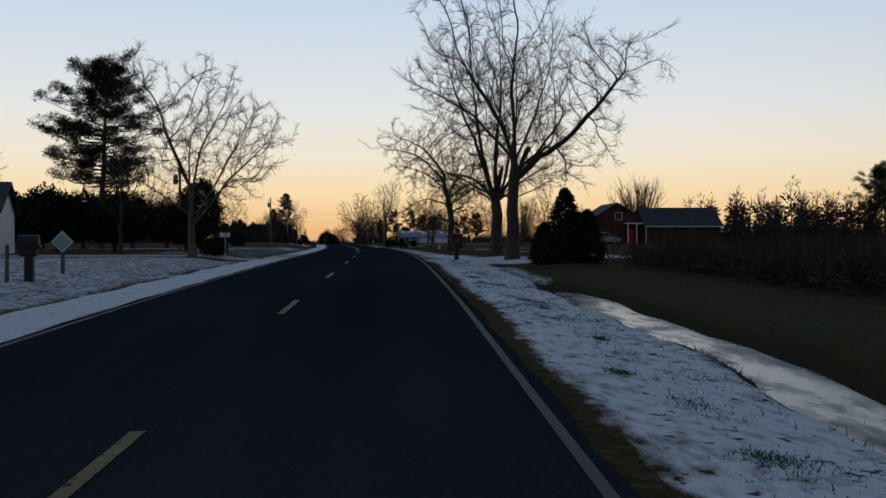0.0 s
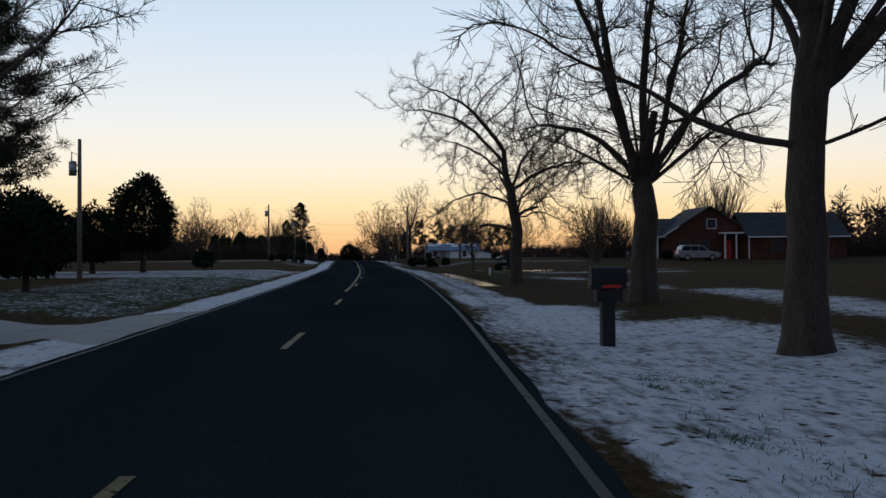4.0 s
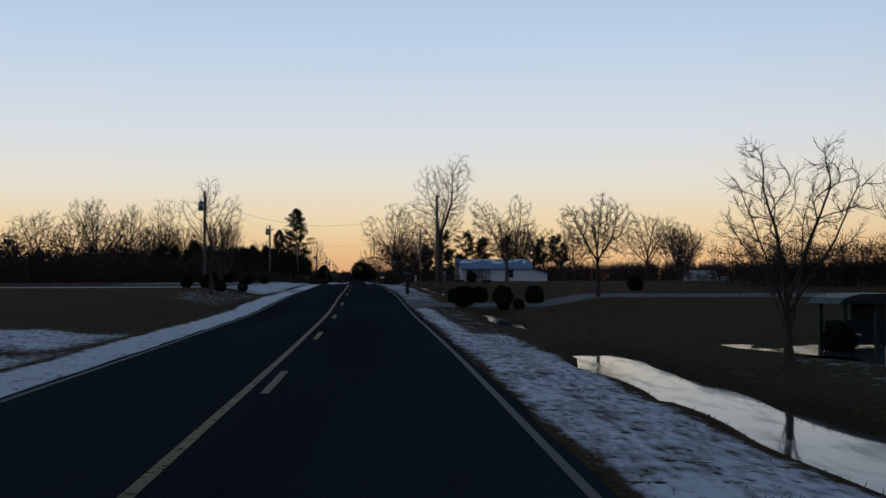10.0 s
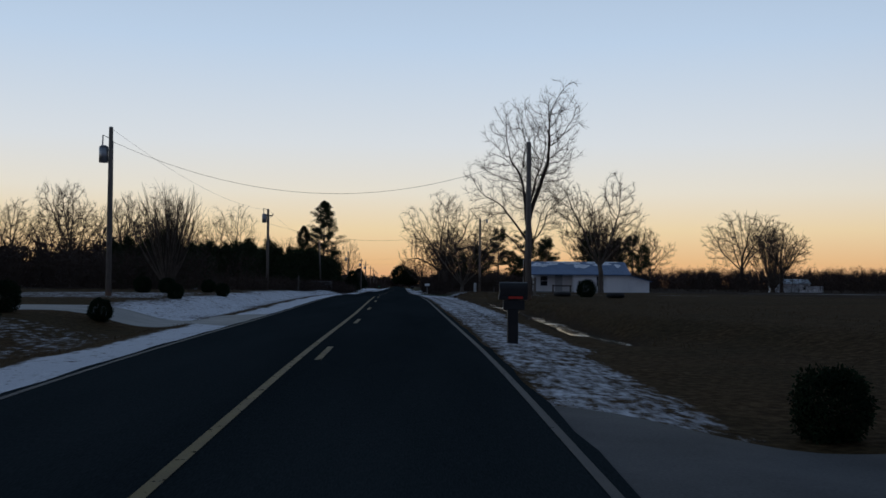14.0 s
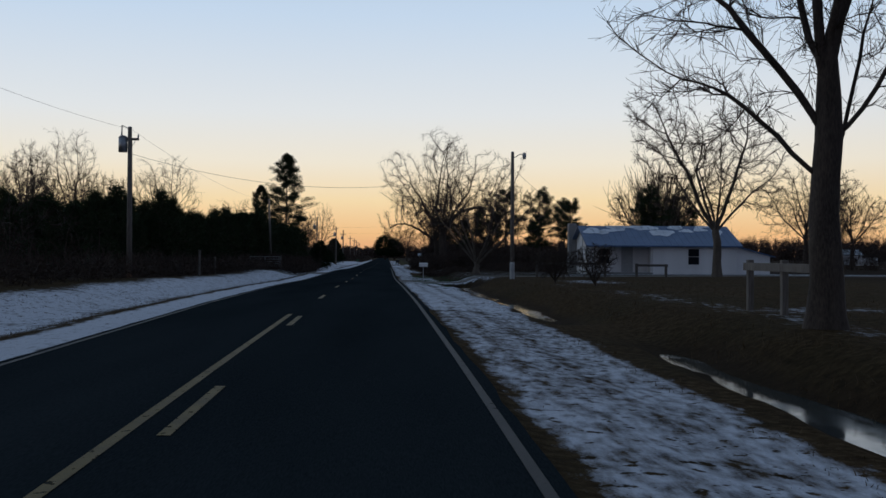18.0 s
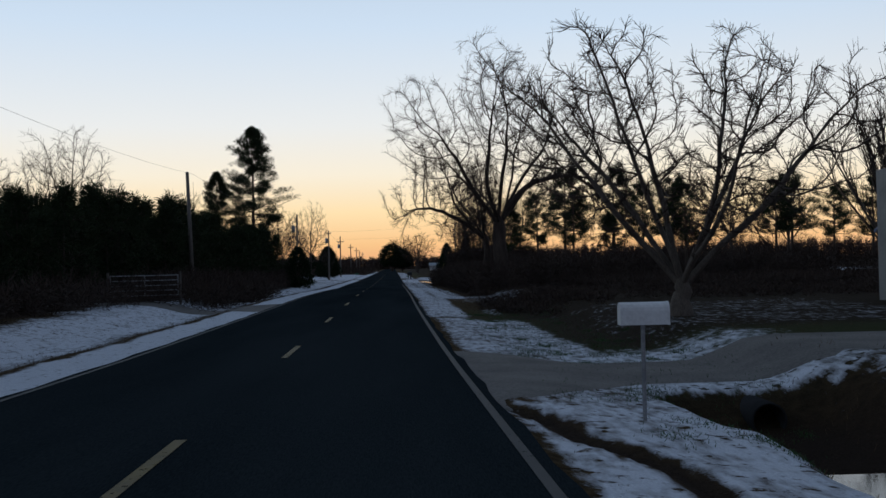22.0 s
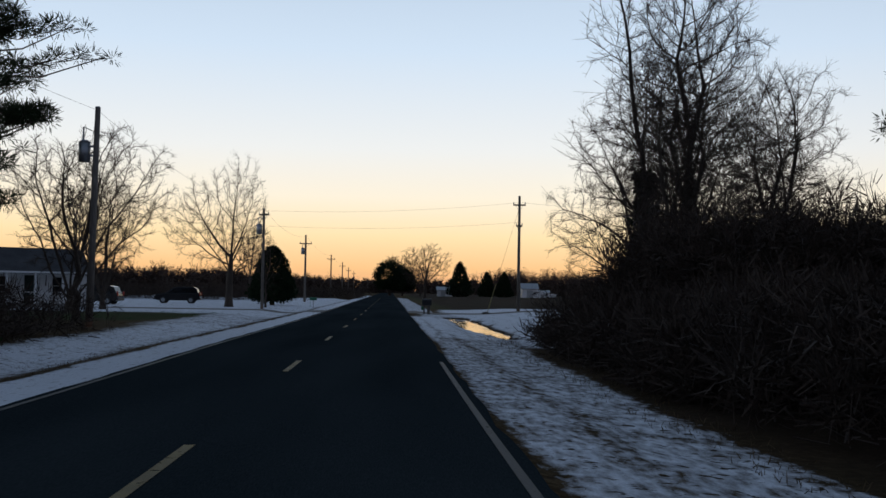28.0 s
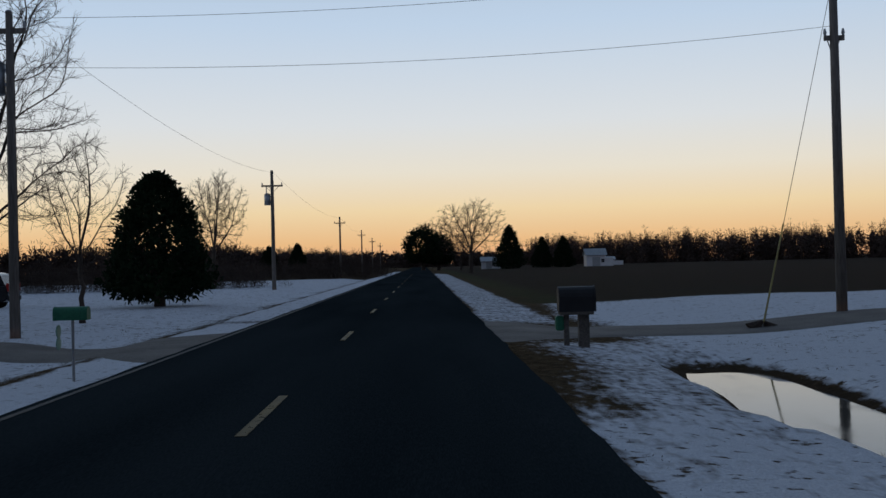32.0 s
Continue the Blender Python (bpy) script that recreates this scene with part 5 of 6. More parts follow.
def far_woods(name, seed, line, height, label, thick=9.0, per=1.0, mat=None, leaf=1.0):
    """A wood seen far off: a dark body of stems and twigs with an uneven top."""
    rng = np.random.default_rng(seed)
    t = Tubes()
    for (x0, y0), (x1, y1) in zip(line, line[1:]):
        n = int(math.hypot(x1 - x0, y1 - y0) * 1.7 * per)
        f = rng.random(n)
        x, y = x0 + (x1 - x0) * f + rng.normal(0, thick, n) * 0.5, y0 + (y1 - y0) * f + rng.normal(0, thick, n)
        z = ground_z(x, y)
        h = height * rng.uniform(0.72, 1.04, n) * (0.9 + 0.13 * wave(x, y, 9.0))
        for k in range(n):
            p = np.array([x[k], y[k], z[k] - 0.3])
            t.tube([p, p + (0, 0, h[k] * 0.6), p + (rng.normal(0, 0.4), rng.normal(0, 0.4), h[k])], [0.14, 0.08, 0.03], 3)
            for _ in range(4):
                a, s = rng.random() * math.tau, rng.uniform(0.45, 0.85)
                q = p + (0, 0, h[k] * s)
                le = h[k] * rng.uniform(0.10, 0.22)
                t.tube([q, q + (math.cos(a) * le * 0.6, math.sin(a) * le * 0.6, le)], [0.05, 0.02], 3)
        low = np.c_[np.repeat(x, 7), np.repeat(y, 7), np.repeat(z, 7) + rng.random(n * 7) * np.repeat(h, 7) * 0.70]
        sprays(rng, t, low, 1.6, int(8 / leaf), 1.4 * leaf, 0.42 * leaf, 0.2)
        top = np.c_[np.repeat(x, 5), np.repeat(y, 5), np.repeat(z, 5) + rng.uniform(0.6, 0.96, n * 5) * np.repeat(h, 5)]
        sprays(rng, t, top, 0.9, 5, 0.8, 0.07, 0.5)
    return tagged(t.link(name, mat or FARWOOD, smooth=False), label, "woods", kind="stuff")


far_woods("far_woods", 201, [(72, 196), (120, 205), (170, 225), (240, 260)], 11, "bare woods with pines beyond a field", leaf=0.45)
far_woods("far_woods", 202, [(340, 570), (440, 440), (520, 300)], 15, "low wooded horizon beyond the fields", 14, 1.6, leaf=0.5)
far_woods("far_woods", 203, [(40, 830), (130, 760), (230, 700), (360, 560)], 13.5, "reddish bare woods beyond a stubble field", 14, 2.2, leaf=0.5)
far_woods("far_woods", 204, [(-190, 150), (-110, 240), (-60, 330), (-60, 400)], 11.5, "dark wooded edge of the left fields", 9, leaf=0.6)
far_woods("far_woods", 205, [(-180, 430), (-110, 500), (-60, 620), (-40, 820)], 8, "dark woods behind a snowy yard", 10, leaf=0.5)
far_woods("far_woods", 206, [(-60, 860), (60, 960)], 9, "woods where the road runs out of sight", 14)


def grass(name, seed, rows, mat, label):
    """Blades in strips along the road: from y, to y, from u, to u, blades per square metre, height."""
    rng = np.random.default_rng(seed)
    t = Tubes()
    for y0, y1, u0, u1, per, h in rows:
        n = int((y1 - y0) * abs(u1 - u0) * per)
        y, u = rng.uniform(y0, y1, n), rng.uniform(u0, u1, n)
        keep = wave(u * 3, y, 0.8) + rng.normal(0, 0.35, n) > -0.25
        y, u = y[keep], u[keep]
        n = len(y)
        x = u + XC(y)
        p = np.c_[x, y, ground_z(x, y) - 0.02]
        d = rng.normal(0, 0.5, (n, 3))
        d[:, 2] = 1.0
        d /= np.linalg.norm(d, axis=1, keepdims=True)
        s = np.cross(d, rng.normal(0, 1, (n, 3)))
        s /= np.linalg.norm(s, axis=1, keepdims=True) + 1e-9
        le = h * rng.uniform(0.5, 1.3, (n, 1))
        w = 0.007
        t.quads(np.stack([p - s * w, p + s * w, p + d * le + s * w * 0.3, p + d * le - s * w * 0.3], 1))
    return tagged(t.link(name, mat, smooth=False), label, "grass", kind="stuff")


grass("verge_grass", 301, [(85, 160, 7.0, 13, 12, 0.08), (160, 262, 7.2, 14, 14, 0.08), (2, 45, 7.0, 11, 14, 0.08), (58, 96, 6.5, 13, 10, 0.07), (262, 300, 6.0, 9, 16, 0.10), (-2, 150, 3.1, 3.6, 120, 0.035), (150, 410, 3.1, 3.5, 90, 0.032), (-2, 30, 5.6, 6.3, 50, 0.10), (80, 141, 4.9, 5.5, 50, 0.05), (80, 141, 7.0, 8.2, 30, 0.07), (166, 254, 5.2, 5.8, 45, 0.06), (166, 254, 7.1, 8.2, 28, 0.12), (364, 404, 5.7, 6.1, 40, 0.09), (60, 110, -6.0, -4.7, 20, 0.08), (130, 290, -5.2, -4.5, 40, 0.09), (290, 405, -5.2, -4.5, 40, 0.08), (270, 300, 5.0, 6.5, 40, 0.08), (300, 371, 5.2, 6.2, 45, 0.10)], GRASS, "dead brown grass along the road's verge")
grass("green_tufts", 302, [(6, 46, 4.2, 5.3, 26, 0.08), (80, 110, 7.2, 9.5, 22, 0.09), (256, 282, 4.4, 7.5, 22, 0.08), (66, 110, -9.5, -6.0, 12, 0.07), (380, 398, -16, -9.5, 14, 0.07)], GREEN_GRASS, "green grass showing through thin snow")


def tufts(name, seed, rows, mat, label):
    """Clumps of blades that stand out of the snow: from y, to y, from u, to u, clumps per square metre, blades each, height."""
    rng = np.random.default_rng(seed)
    t = Tubes()
    for y0, y1, u0, u1, per, blades, h in rows:
        n = int((y1 - y0) * abs(u1 - u0) * per)
        cy, cu, cs = rng.uniform(y0, y1, n), rng.uniform(u0, u1, n), rng.uniform(0.04, 0.16, n) * (1.6 if blades > 100 else 1.0)
        y = np.repeat(cy, blades) + rng.normal(0, 1, n * blades) * np.repeat(cs, blades) * (2.0 if blades > 100 else 1.3)
        u = np.repeat(cu, blades) + rng.normal(0, 1, n * blades) * np.repeat(cs, blades)
        x = u + XC(y)
        p = np.c_[x, y, ground_z(x, y) - 0.015]
        d = rng.normal(0, 0.7, (len(y), 3))
        d[:, 2] = 1.0
        d /= np.linalg.norm(d, axis=1, keepdims=True)
        s = np.cross(d, rng.normal(0, 1, (len(y), 3)))
        s /= np.linalg.norm(s, axis=1, keepdims=True) + 1e-9
        le, w = h * rng.uniform(0.4, 1.1, (len(y), 1)), 0.006
        t.quads(np.stack([p - s * w, p + s * w, p + d * le + s * w * 0.3, p + d * le - s * w * 0.3], 1))
    return tagged(t.link(name, mat, smooth=False), label, "grass", kind="stuff")


tufts("grass_clumps", 311, [(2, 60, 3.4, 5.6, 1.4, 10, 0.020), (60, 141, 3.4, 5.2, 1.6, 9, 0.020), (141, 260, 3.4, 5.6, 1.6, 9, 0.020), (260, 372, 3.4, 5.2, 1.6, 9, 0.020), (372, 412, 3.3, 5.4, 2.0, 10, 0.020), (372, 410, 7.4, 16, 1.0, 12, 0.05), (20, 60, -12, -4.8, 2.0, 12, 0.05), (104, 135, -14, -4.8, 1.5, 12, 0.05), (180, 300, -8.5, -4.7, 1.8, 12, 0.06), (300, 420, -8.4, -4.5, 1.8, 12, 0.05)], GRASS, "dead grass clumps standing out of thin snow")
tufts("green_clumps", 312, [(6, 50, 3.8, 4.6, 0.9, 320, 0.045), (6, 50, 4.6, 5.6, 0.35, 200, 0.045), (64, 110, -11, -5.0, 0.4, 140, 0.05), (250, 282, 4.2, 7.5, 0.7, 160, 0.06), (236, 256, 5.0, 6.0, 0.8, 120, 0.06), (92, 126, 3.7, 5.0, 0.3, 140, 0.05), (124, 146, 4.0, 5.4, 0.8, 160, 0.05), (380, 400, -16, -9, 0.5, 140, 0.05)], GREEN_GRASS, "green grass clumps standing out of thin snow")


# ---- poles and wires ----
def utility_pole(x, y, top, label, arms=(), transformer=None, lamp=False, radius=0.15, lean=0.0):
    """arms: height and half length of each crossarm."""
    z = gz(x, y)
    h = top - z
    ob = base("utility_pole", x, y, z, 0, label, "utility pole", "utility poles")
    part("shaft", rods(((0, 0, -0.4), (lean, 0, h), radius, radius * 0.68), sides=12), POLE_WOOD, ob, smooth=True)
    part("pole_cap", rods(((lean, 0, h), (lean, 0, h + 0.04), radius * 0.72, radius * 0.5), sides=12), STEEL, ob)
    for a, half in arms:
        arm = part("crossarm", boxes((-half, half, -0.05, 0.05, a - 0.06, a + 0.06)), POLE_WOOD, ob)
        for s in (-1, 1):
            part("insulator", rods(((s * half * 0.92, 0, a + 0.06), (s * half * 0.92, 0, a + 0.13), 0.03, 0.045), ((s * half * 0.92, 0, a + 0.13), (s * half * 0.92, 0, a + 0.24), 0.05, 0.025)), GREY_PLASTIC, arm)
        part("arm_brace", rods(((-half * 0.6, 0.05, a - 0.05), (0, 0.08, a - 0.5), 0.015), ((half * 0.6, 0.05, a - 0.05), (0, 0.08, a - 0.5), 0.015), sides=5), STEEL, ob)
    if transformer:
        t = part("transformer", rods(((-0.34, 0, transformer - 0.75), (-0.34, 0, transformer), 0.22, 0.22), ((-0.34, 0, transformer), (-0.34, 0, transformer + 0.08), 0.23, 0.12), sides=14), STEEL, ob, "grey steel transformer can", smooth=True)
        part("bushing", rods(((-0.40, 0, transformer + 0.06), (-0.40, 0, transformer + 0.32), 0.045, 0.03)), GREY_PLASTIC, t)
        part("hanger", boxes((-0.16, 0.0, -0.04, 0.04, transformer - 0.55, transformer - 0.47), (-0.16, 0.0, -0.04, 0.04, transformer - 0.2, transformer - 0.12)), STEEL, t)
        part("cutout", rods(((-0.1, 0.1, transformer + 0.45), (-0.42, 0.1, transformer + 0.6), 0.02), ((-0.42, 0.1, transformer + 0.6), (-0.42, 0.1, transformer + 0.25), 0.03), sides=6), GREY_PLASTIC, ob)
    if lamp:
        part("lamp_arm", rods(((0.05, 0, h - 0.35), (0.45, 0, h - 0.12), 0.025), ((0.45, 0, h - 0.12), (0.72, 0, h - 0.12), 0.025), sides=6), STEEL, ob)
        head = part("lamp_head", rods(((0.72, 0, h - 0.02), (0.72, 0, h - 0.20), 0.09, 0.13), sides=12), STEEL, ob)
        part("lamp_lens", rods(((0.72, 0, h - 0.20), (0.72, 0, h - 0.42), 0.125, 0.09), sides=12), GREY_PLASTIC, head)
    part("ground_wire", rods(((radius * 0.95, 0.04, 0.0), (radius * 0.72, 0.03, h * 0.92), 0.008), sides=4), WIRE, ob)
    return ob


LINE = [(-13.8, 97.9, 7.7), (-11.4, 195.2, 9.15), (-10.4, 242.4, 8.5), (-11.5, 308.5, 8.3), (-11.4, 369.4, 8.5), (-10.9, 413.9, 8.05), (-12.2, 463.0, 8.45), (-13.8, 531.0, 8.2), (-15.2, 590.0, 8.3), (-17.0, 650.0, 8.3), (-18.5, 712.0, 8.3)]
utility_pole(*LINE[0], "short grey service pole with a transformer", transformer=6.6, lean=0.05)
utility_pole(*LINE[1], "weathered utility pole on the snowy bank", transformer=7.2)
utility_pole(*LINE[2], "weathered utility pole before dark pines", arms=((6.9, 0.45),), transformer=7.0)
utility_pole(*LINE[3], "leaning utility pole among young pines", lean=-0.25)
utility_pole(*LINE[4], "utility pole beside a tall pine", transformer=7.0, lean=0.12)
utility_pole(*LINE[5], "grey utility pole with a transformer can", arms=((7.5, 0.4),), transformer=6.7, radius=0.125)
for k, p in enumerate(LINE[6:]):
    utility_pole(*p, "utility pole with a wooden crossarm" if k else "utility pole with crossarm and transformer", arms=((7.3, 0.75),), transformer=None if k else 6.7)
POLE_E = (9.2, 197.9, 9.0)
LAMP_POLE = (9.9, 253.4, 8.47)
POLE_K = (9.55, 414.7, 9.5)
utility_pole(*POLE_E, "tall plain utility pole on a lawn", radius=0.17)
utility_pole(*LAMP_POLE, "wooden pole with a yard lamp", lamp=True, radius=0.14)
utility_pole(*POLE_K, "dark utility pole in a snowy field", arms=((8.6, 0.5), (6.9, 0.25)), radius=0.14)


def wire(a, b, sag, label="slack overhead wire", radius=0.009):
    a, b = np.array(a), np.array(b)
    t = Tubes()
    s = np.linspace(0, 1, 25)
    p = a + (b - a) * s[:, None]
    p[:, 2] -= 4 * sag * s * (1 - s)
    t.tube(p, [radius] * 25, 5)
    return tagged(t.link("overhead_wire", WIRE), label, "wire", "overhead wires")


wire((-11.4, 195.2, 8.5), (9.2, 197.9, 8.4), 2.3, "slack service wire across the road")
wire((-10.4, 242.4, 7.2), (9.9, 253.4, 7.8), 1.6, "slack lamp wire across the road")
wire((-10.9, 413.9, 7.9), (9.55, 414.7, 9.0), 0.35, "overhead wire across the road", 0.006)
wire((-10.9, 413.9, 6.7), (9.55, 414.7, 7.4), 0.35, "overhead wire across the road", 0.006)
wire((9.9, 253.4, 7.5), (17.6, 268.0, 4.0), 0.3, "drop wire from a pole to a house")
wire((9.55, 414.7, 9.0), (60, 418, 9.2), 1.0, "overhead wire along a farm drive", 0.008)
for p, q in zip(LINE[1:], LINE[2:]):
    wire((p[0] + 0.1, p[1], p[2] - 0.1), (q[0] + 0.1, q[1], q[2] - 0.1), 0.8, "thin overhead line between poles", 0.006)
guy = base("guy_wire", 6.85, 412.4, gz(6.85, 412.4), 0, "guy wire with a yellow plastic guard", "guy wire")
part("strand", rods(((0, 0, 0), (2.7, 2.3, 8.6), 0.008), sides=5), WIRE, guy)
part("guard", rods(((0.03, 0.026, 0.1), (0.75, 0.64, 2.4), 0.024, 0.02), sides=8), YELLOW_TUBE, guy, "dull yellow plastic guard")
part("anchor_tuft", rods(((-0.25, 0, -0.05), (0.0, 0, 0.16), 0.22, 0.03), ((0.2, 0.1, -0.05), (0.05, 0, 0.14), 0.2, 0.03), sides=7), BRUSH, guy)


# ---- roadside things ----
def tunnel_box(bm, w, h, l, z):
    """A mailbox body: square below, round above."""
    out = [(-w / 2, z), (w / 2, z)] + [(w / 2 * math.cos(a), z + h - w / 2 + w / 2 * math.sin(a)) for a in np.linspace(0, math.pi, 9)]
    return prism(bm, out, -l / 2, l / 2)


def mailbox(x, y, turn, height, box_mat, post, label, w=0.17, h=0.22, l=0.5, lift=0.0, flag=True, text=False):
    ob = base("mailbox", x, y, gz(x, y) + lift, turn, label, "mailbox", "mailboxes")
    body = part("box", tunnel_box(bmesh.new(), w, h, l, height), box_mat, ob)
    part("door", tunnel_box(bmesh.new(), w * 1.06, h * 1.04, 0.02, height - 0.004).copy(), box_mat, ob).location = (0, -l / 2 - 0.012, 0)
    if flag:
        part("flag", boxes((w / 2 + 0.004, w / 2 + 0.012, -0.02, 0.02, height + 0.05, height + 0.24), (w / 2 + 0.004, w / 2 + 0.012, -0.02, 0.12, height + 0.17, height + 0.24)), RED, body, "red signal flag")
    if text:
        part("lettering_bar", boxes((w / 2 + 0.002, w / 2 + 0.006, -0.19, -0.13, height + 0.09, height + 0.15), (w / 2 + 0.002, w / 2 + 0.006, -0.11, 0.10, height + 0.10, height + 0.14)), BLACK, body, "dark worn lettering")
    post(ob, height)
    return ob


def thin_post(ob, height):
    part("post", rods(((0, 0, -0.3), (0, 0, height), 0.022)), STEEL, ob)


def plastic_post(ob, height):
    part("post", boxes((-0.11, 0.11, -0.11, 0.11, -0.2, height)), BLACK, ob, bevel=0.015)
    part("arm", boxes((-0.13, 0.13, -0.3, 0.3, height - 0.09, height)), BLACK, ob, bevel=0.012)
    part("paper_slot", boxes((-0.12, 0.12, -0.24, 0.2, height - 0.3, height - 0.1)), BLACK, ob, bevel=0.01)
    part("letter_band", boxes((-0.135, -0.131, -0.2, 0.1, height - 0.07, height - 0.02)), RED, ob, "red lettering band")


def twin_post(ob, height):
    part("post", boxes((-0.09, 0.09, -0.24, -0.04, -0.3, height)), PLANK_WOOD, ob)
    part("post", boxes((-0.05, 0.05, 0.14, 0.24, -0.3, height)), PLANK_WOOD, ob)
    part("rest", boxes((-0.2, 0.2, -0.32, 0.32, height - 0.06, height)), PLANK_WOOD, ob)
    part("paper_tube", boxes((-0.10, 0.10, 0.24, 0.40, height - 0.36, height - 0.08)), GREEN_PAINT, ob, "green newspaper tube", bevel=0.03)


mailbox(6.1, 53.2, 90, 1.02, BLACK, plastic_post, "large black plastic mailbox on a thick post", 0.26, 0.28, 0.56, flag=False)
mailbox(5.55, 165.6, 90, 1.0, BLACK, plastic_post, "black plastic mailbox with a red band", 0.26, 0.28, 0.56, flag=False)
mailbox(4.46, 251.8, 90, 0.98, WHITE, thin_post, "white metal mailbox with dark lettering", 0.17, 0.23, 0.48, flag=False, text=True)
mailbox(-5.6, 56.1, -90, 1.15, WHITE, thin_post, "white mailbox on a thin steel post", 0.17, 0.22, 0.48)
mailbox(2.05, 408.3, 90, 0.66, BLACK, twin_post, "dark double mailbox with a green paper tube", 0.40, 0.48, 0.68, flag=False)
m = mailbox(-5.95, 403.6, -90, 0.90, GREEN_PAINT, thin_post, "green mailbox with round signs below", 0.17, 0.20, 0.48, flag=False)
for z in (0.56, 0.74):
    part("round_sign", rods(((0.0, -0.22, z), (0.0, -0.205, z), 0.095), sides=16), SIGN_FACE, m)
mailbox(-7.9, 28.8, -90, 0.95, BLACK, plastic_post, "dark mailbox on a thick black post", 0.24, 0.26, 0.5, flag=False)
fp = base("fence_post", -8.3, 28.2, gz(-8.3, 28.2), 0, "grey weathered wooden post on a snowy lawn", "post")
part("shaft", rods(((0, 0, -0.2), (0.02, 0, 0.95), 0.06, 0.05)), PLANK_WOOD, fp)

sign = base("diamond_sign", -8.0, 32.6, gz(-8.0, 32.6), 0, "faded green diamond sign on a wooden post", "sign")
part("post", boxes((-0.05, 0.05, 0.02, 0.10, -0.3, 0.85)), PLANK_WOOD, sign)
face = bmesh.new()
prism(face, [(0, 0.62), (0.34, 0.96), (0, 1.30), (-0.34, 0.96)], -0.006, 0.012)
face = part("panel", face, SIGN_FACE, sign, "faded green diamond panel")
edge = bmesh.new()
prism(edge, [(0, 0.66), (0.30, 0.96), (0, 1.26), (-0.30, 0.96)], -0.010, -0.007)
part("border", edge, WHITE, face)
mid = bmesh.new()
prism(mid, [(0, 0.69), (0.27, 0.96), (0, 1.23), (-0.27, 0.96)], -0.014, -0.011)
part("field", mid, SIGN_FACE, face)

ped = base("utility_pedestal", 8.9, 243.6, gz(8.9, 243.6), 0, "pale grey-green cable pedestal on a lawn", "pedestal")
part("body", rods(((0, 0, -0.1), (0, 0, 0.78), 0.13, 0.125), sides=12), GREY_PLASTIC, ped)
part("cap", rods(((0, 0, 0.78), (0, 0, 0.88), 0.135, 0.10), sides=12), GREY_PLASTIC, ped)
ped2 = base("utility_pedestal", 9.9, 100.4, gz(9.9, 100.4), 0, "small white marker post by the ditch", "post")
part("body", boxes((-0.06, 0.06, -0.04, 0.04, -0.1, 0.45)), WHITE, ped2, bevel=0.01)


def rail_fence(pts, height, label, rails=(0.95, 0.5)):
    x0, y0 = pts[0]
    ob = base("rail_fence", x0, y0, gz(x0, y0), 0, label, "fence")
    for x, y in pts:
        part("fence_post", boxes((x - x0 - 0.07, x - x0 + 0.07, y - y0 - 0.07, y - y0 + 0.07, gz(x, y) - gz(x0, y0) - 0.2, height + gz(x, y) - gz(x0, y0))), PLANK_WOOD, ob)
    for (xa, ya), (xb, yb) in zip(pts, pts[1:]):
        for r in rails:
            bm = bmesh.new()
            a, b = Vector((xa - x0, ya - y0 - 0.09, height * r)), Vector((xb - x0, yb - y0 - 0.09, height * r))
            box(bm, a.x - 0.1, b.x + 0.1, -0.02, 0.02, a.z - 0.07, a.z + 0.07)
            part("rail", bm, PLANK_WOOD, ob).matrix_basis = Matrix.Translation((0, a.y, 0))
    return ob


rail_fence([(11.3, 252.4), (12.9, 252.4), (15.4, 252.4)], 0.95, "short weathered wooden rail fence by a drive", (0.86,))
rail_fence([(17.4, 252.8), (19.2, 252.8)], 0.8, "short weathered wooden rail fence by a drive", (0.86,))


lawn_fence = base("rail_fence", 10.5, 206.9, gz(10.5, 206.9), 0, "weathered plank fence along a farmhouse lawn", "fence")
for y in (206.6, 208.5, 210.5):
    part("fence_post", boxes((-0.06, 0.06, y - 206.97, y - 206.83, -0.25, 1.08)), POLE_WOOD, lawn_fence, bevel=0.008)
part("rail", boxes((-0.10, -0.065, -0.5, 3.75, 0.86, 1.02)), POLE_WOOD, lawn_fence, bevel=0.005)


def farm_gate(x, y, width, turn, label):
    ob = base("farm_gate", x, y, gz(x, y), turn, label, "gate")
    for px in (-width / 2, width / 2):
        part("gate_post", rods(((px, 0, -0.3), (px, 0, 1.35), 0.06)), PLANK_WOOD, ob)
    for z in (0.3, 0.52, 0.74, 0.96, 1.18):
        part("bar", rods(((-width / 2 + 0.1, 0, z), (width / 2 - 0.1, 0, z), 0.02), sides=7), STEEL, ob)
    for px in (-width / 2 + 0.1, 0, width / 2 - 0.1):
        part("upright", rods(((px, 0, 0.28), (px, 0, 1.2), 0.022), sides=7), STEEL, ob)
    return ob


farm_gate(-9.6, 288.5, 3.2, 30, "grey tubular farm gate before young pines")
for x, y, h in ((-8.4, 250.1, 1.5), (-9.6, 262.0, 1.2), ):
    p = base("fence_post", x, y, gz(x, y), 0, "lone weathered wooden fence post", "post", "lone fence posts")
    part("shaft", rods(((0, 0, -0.2), (0.03, 0, h), 0.08, 0.065)), PLANK_WOOD, p)


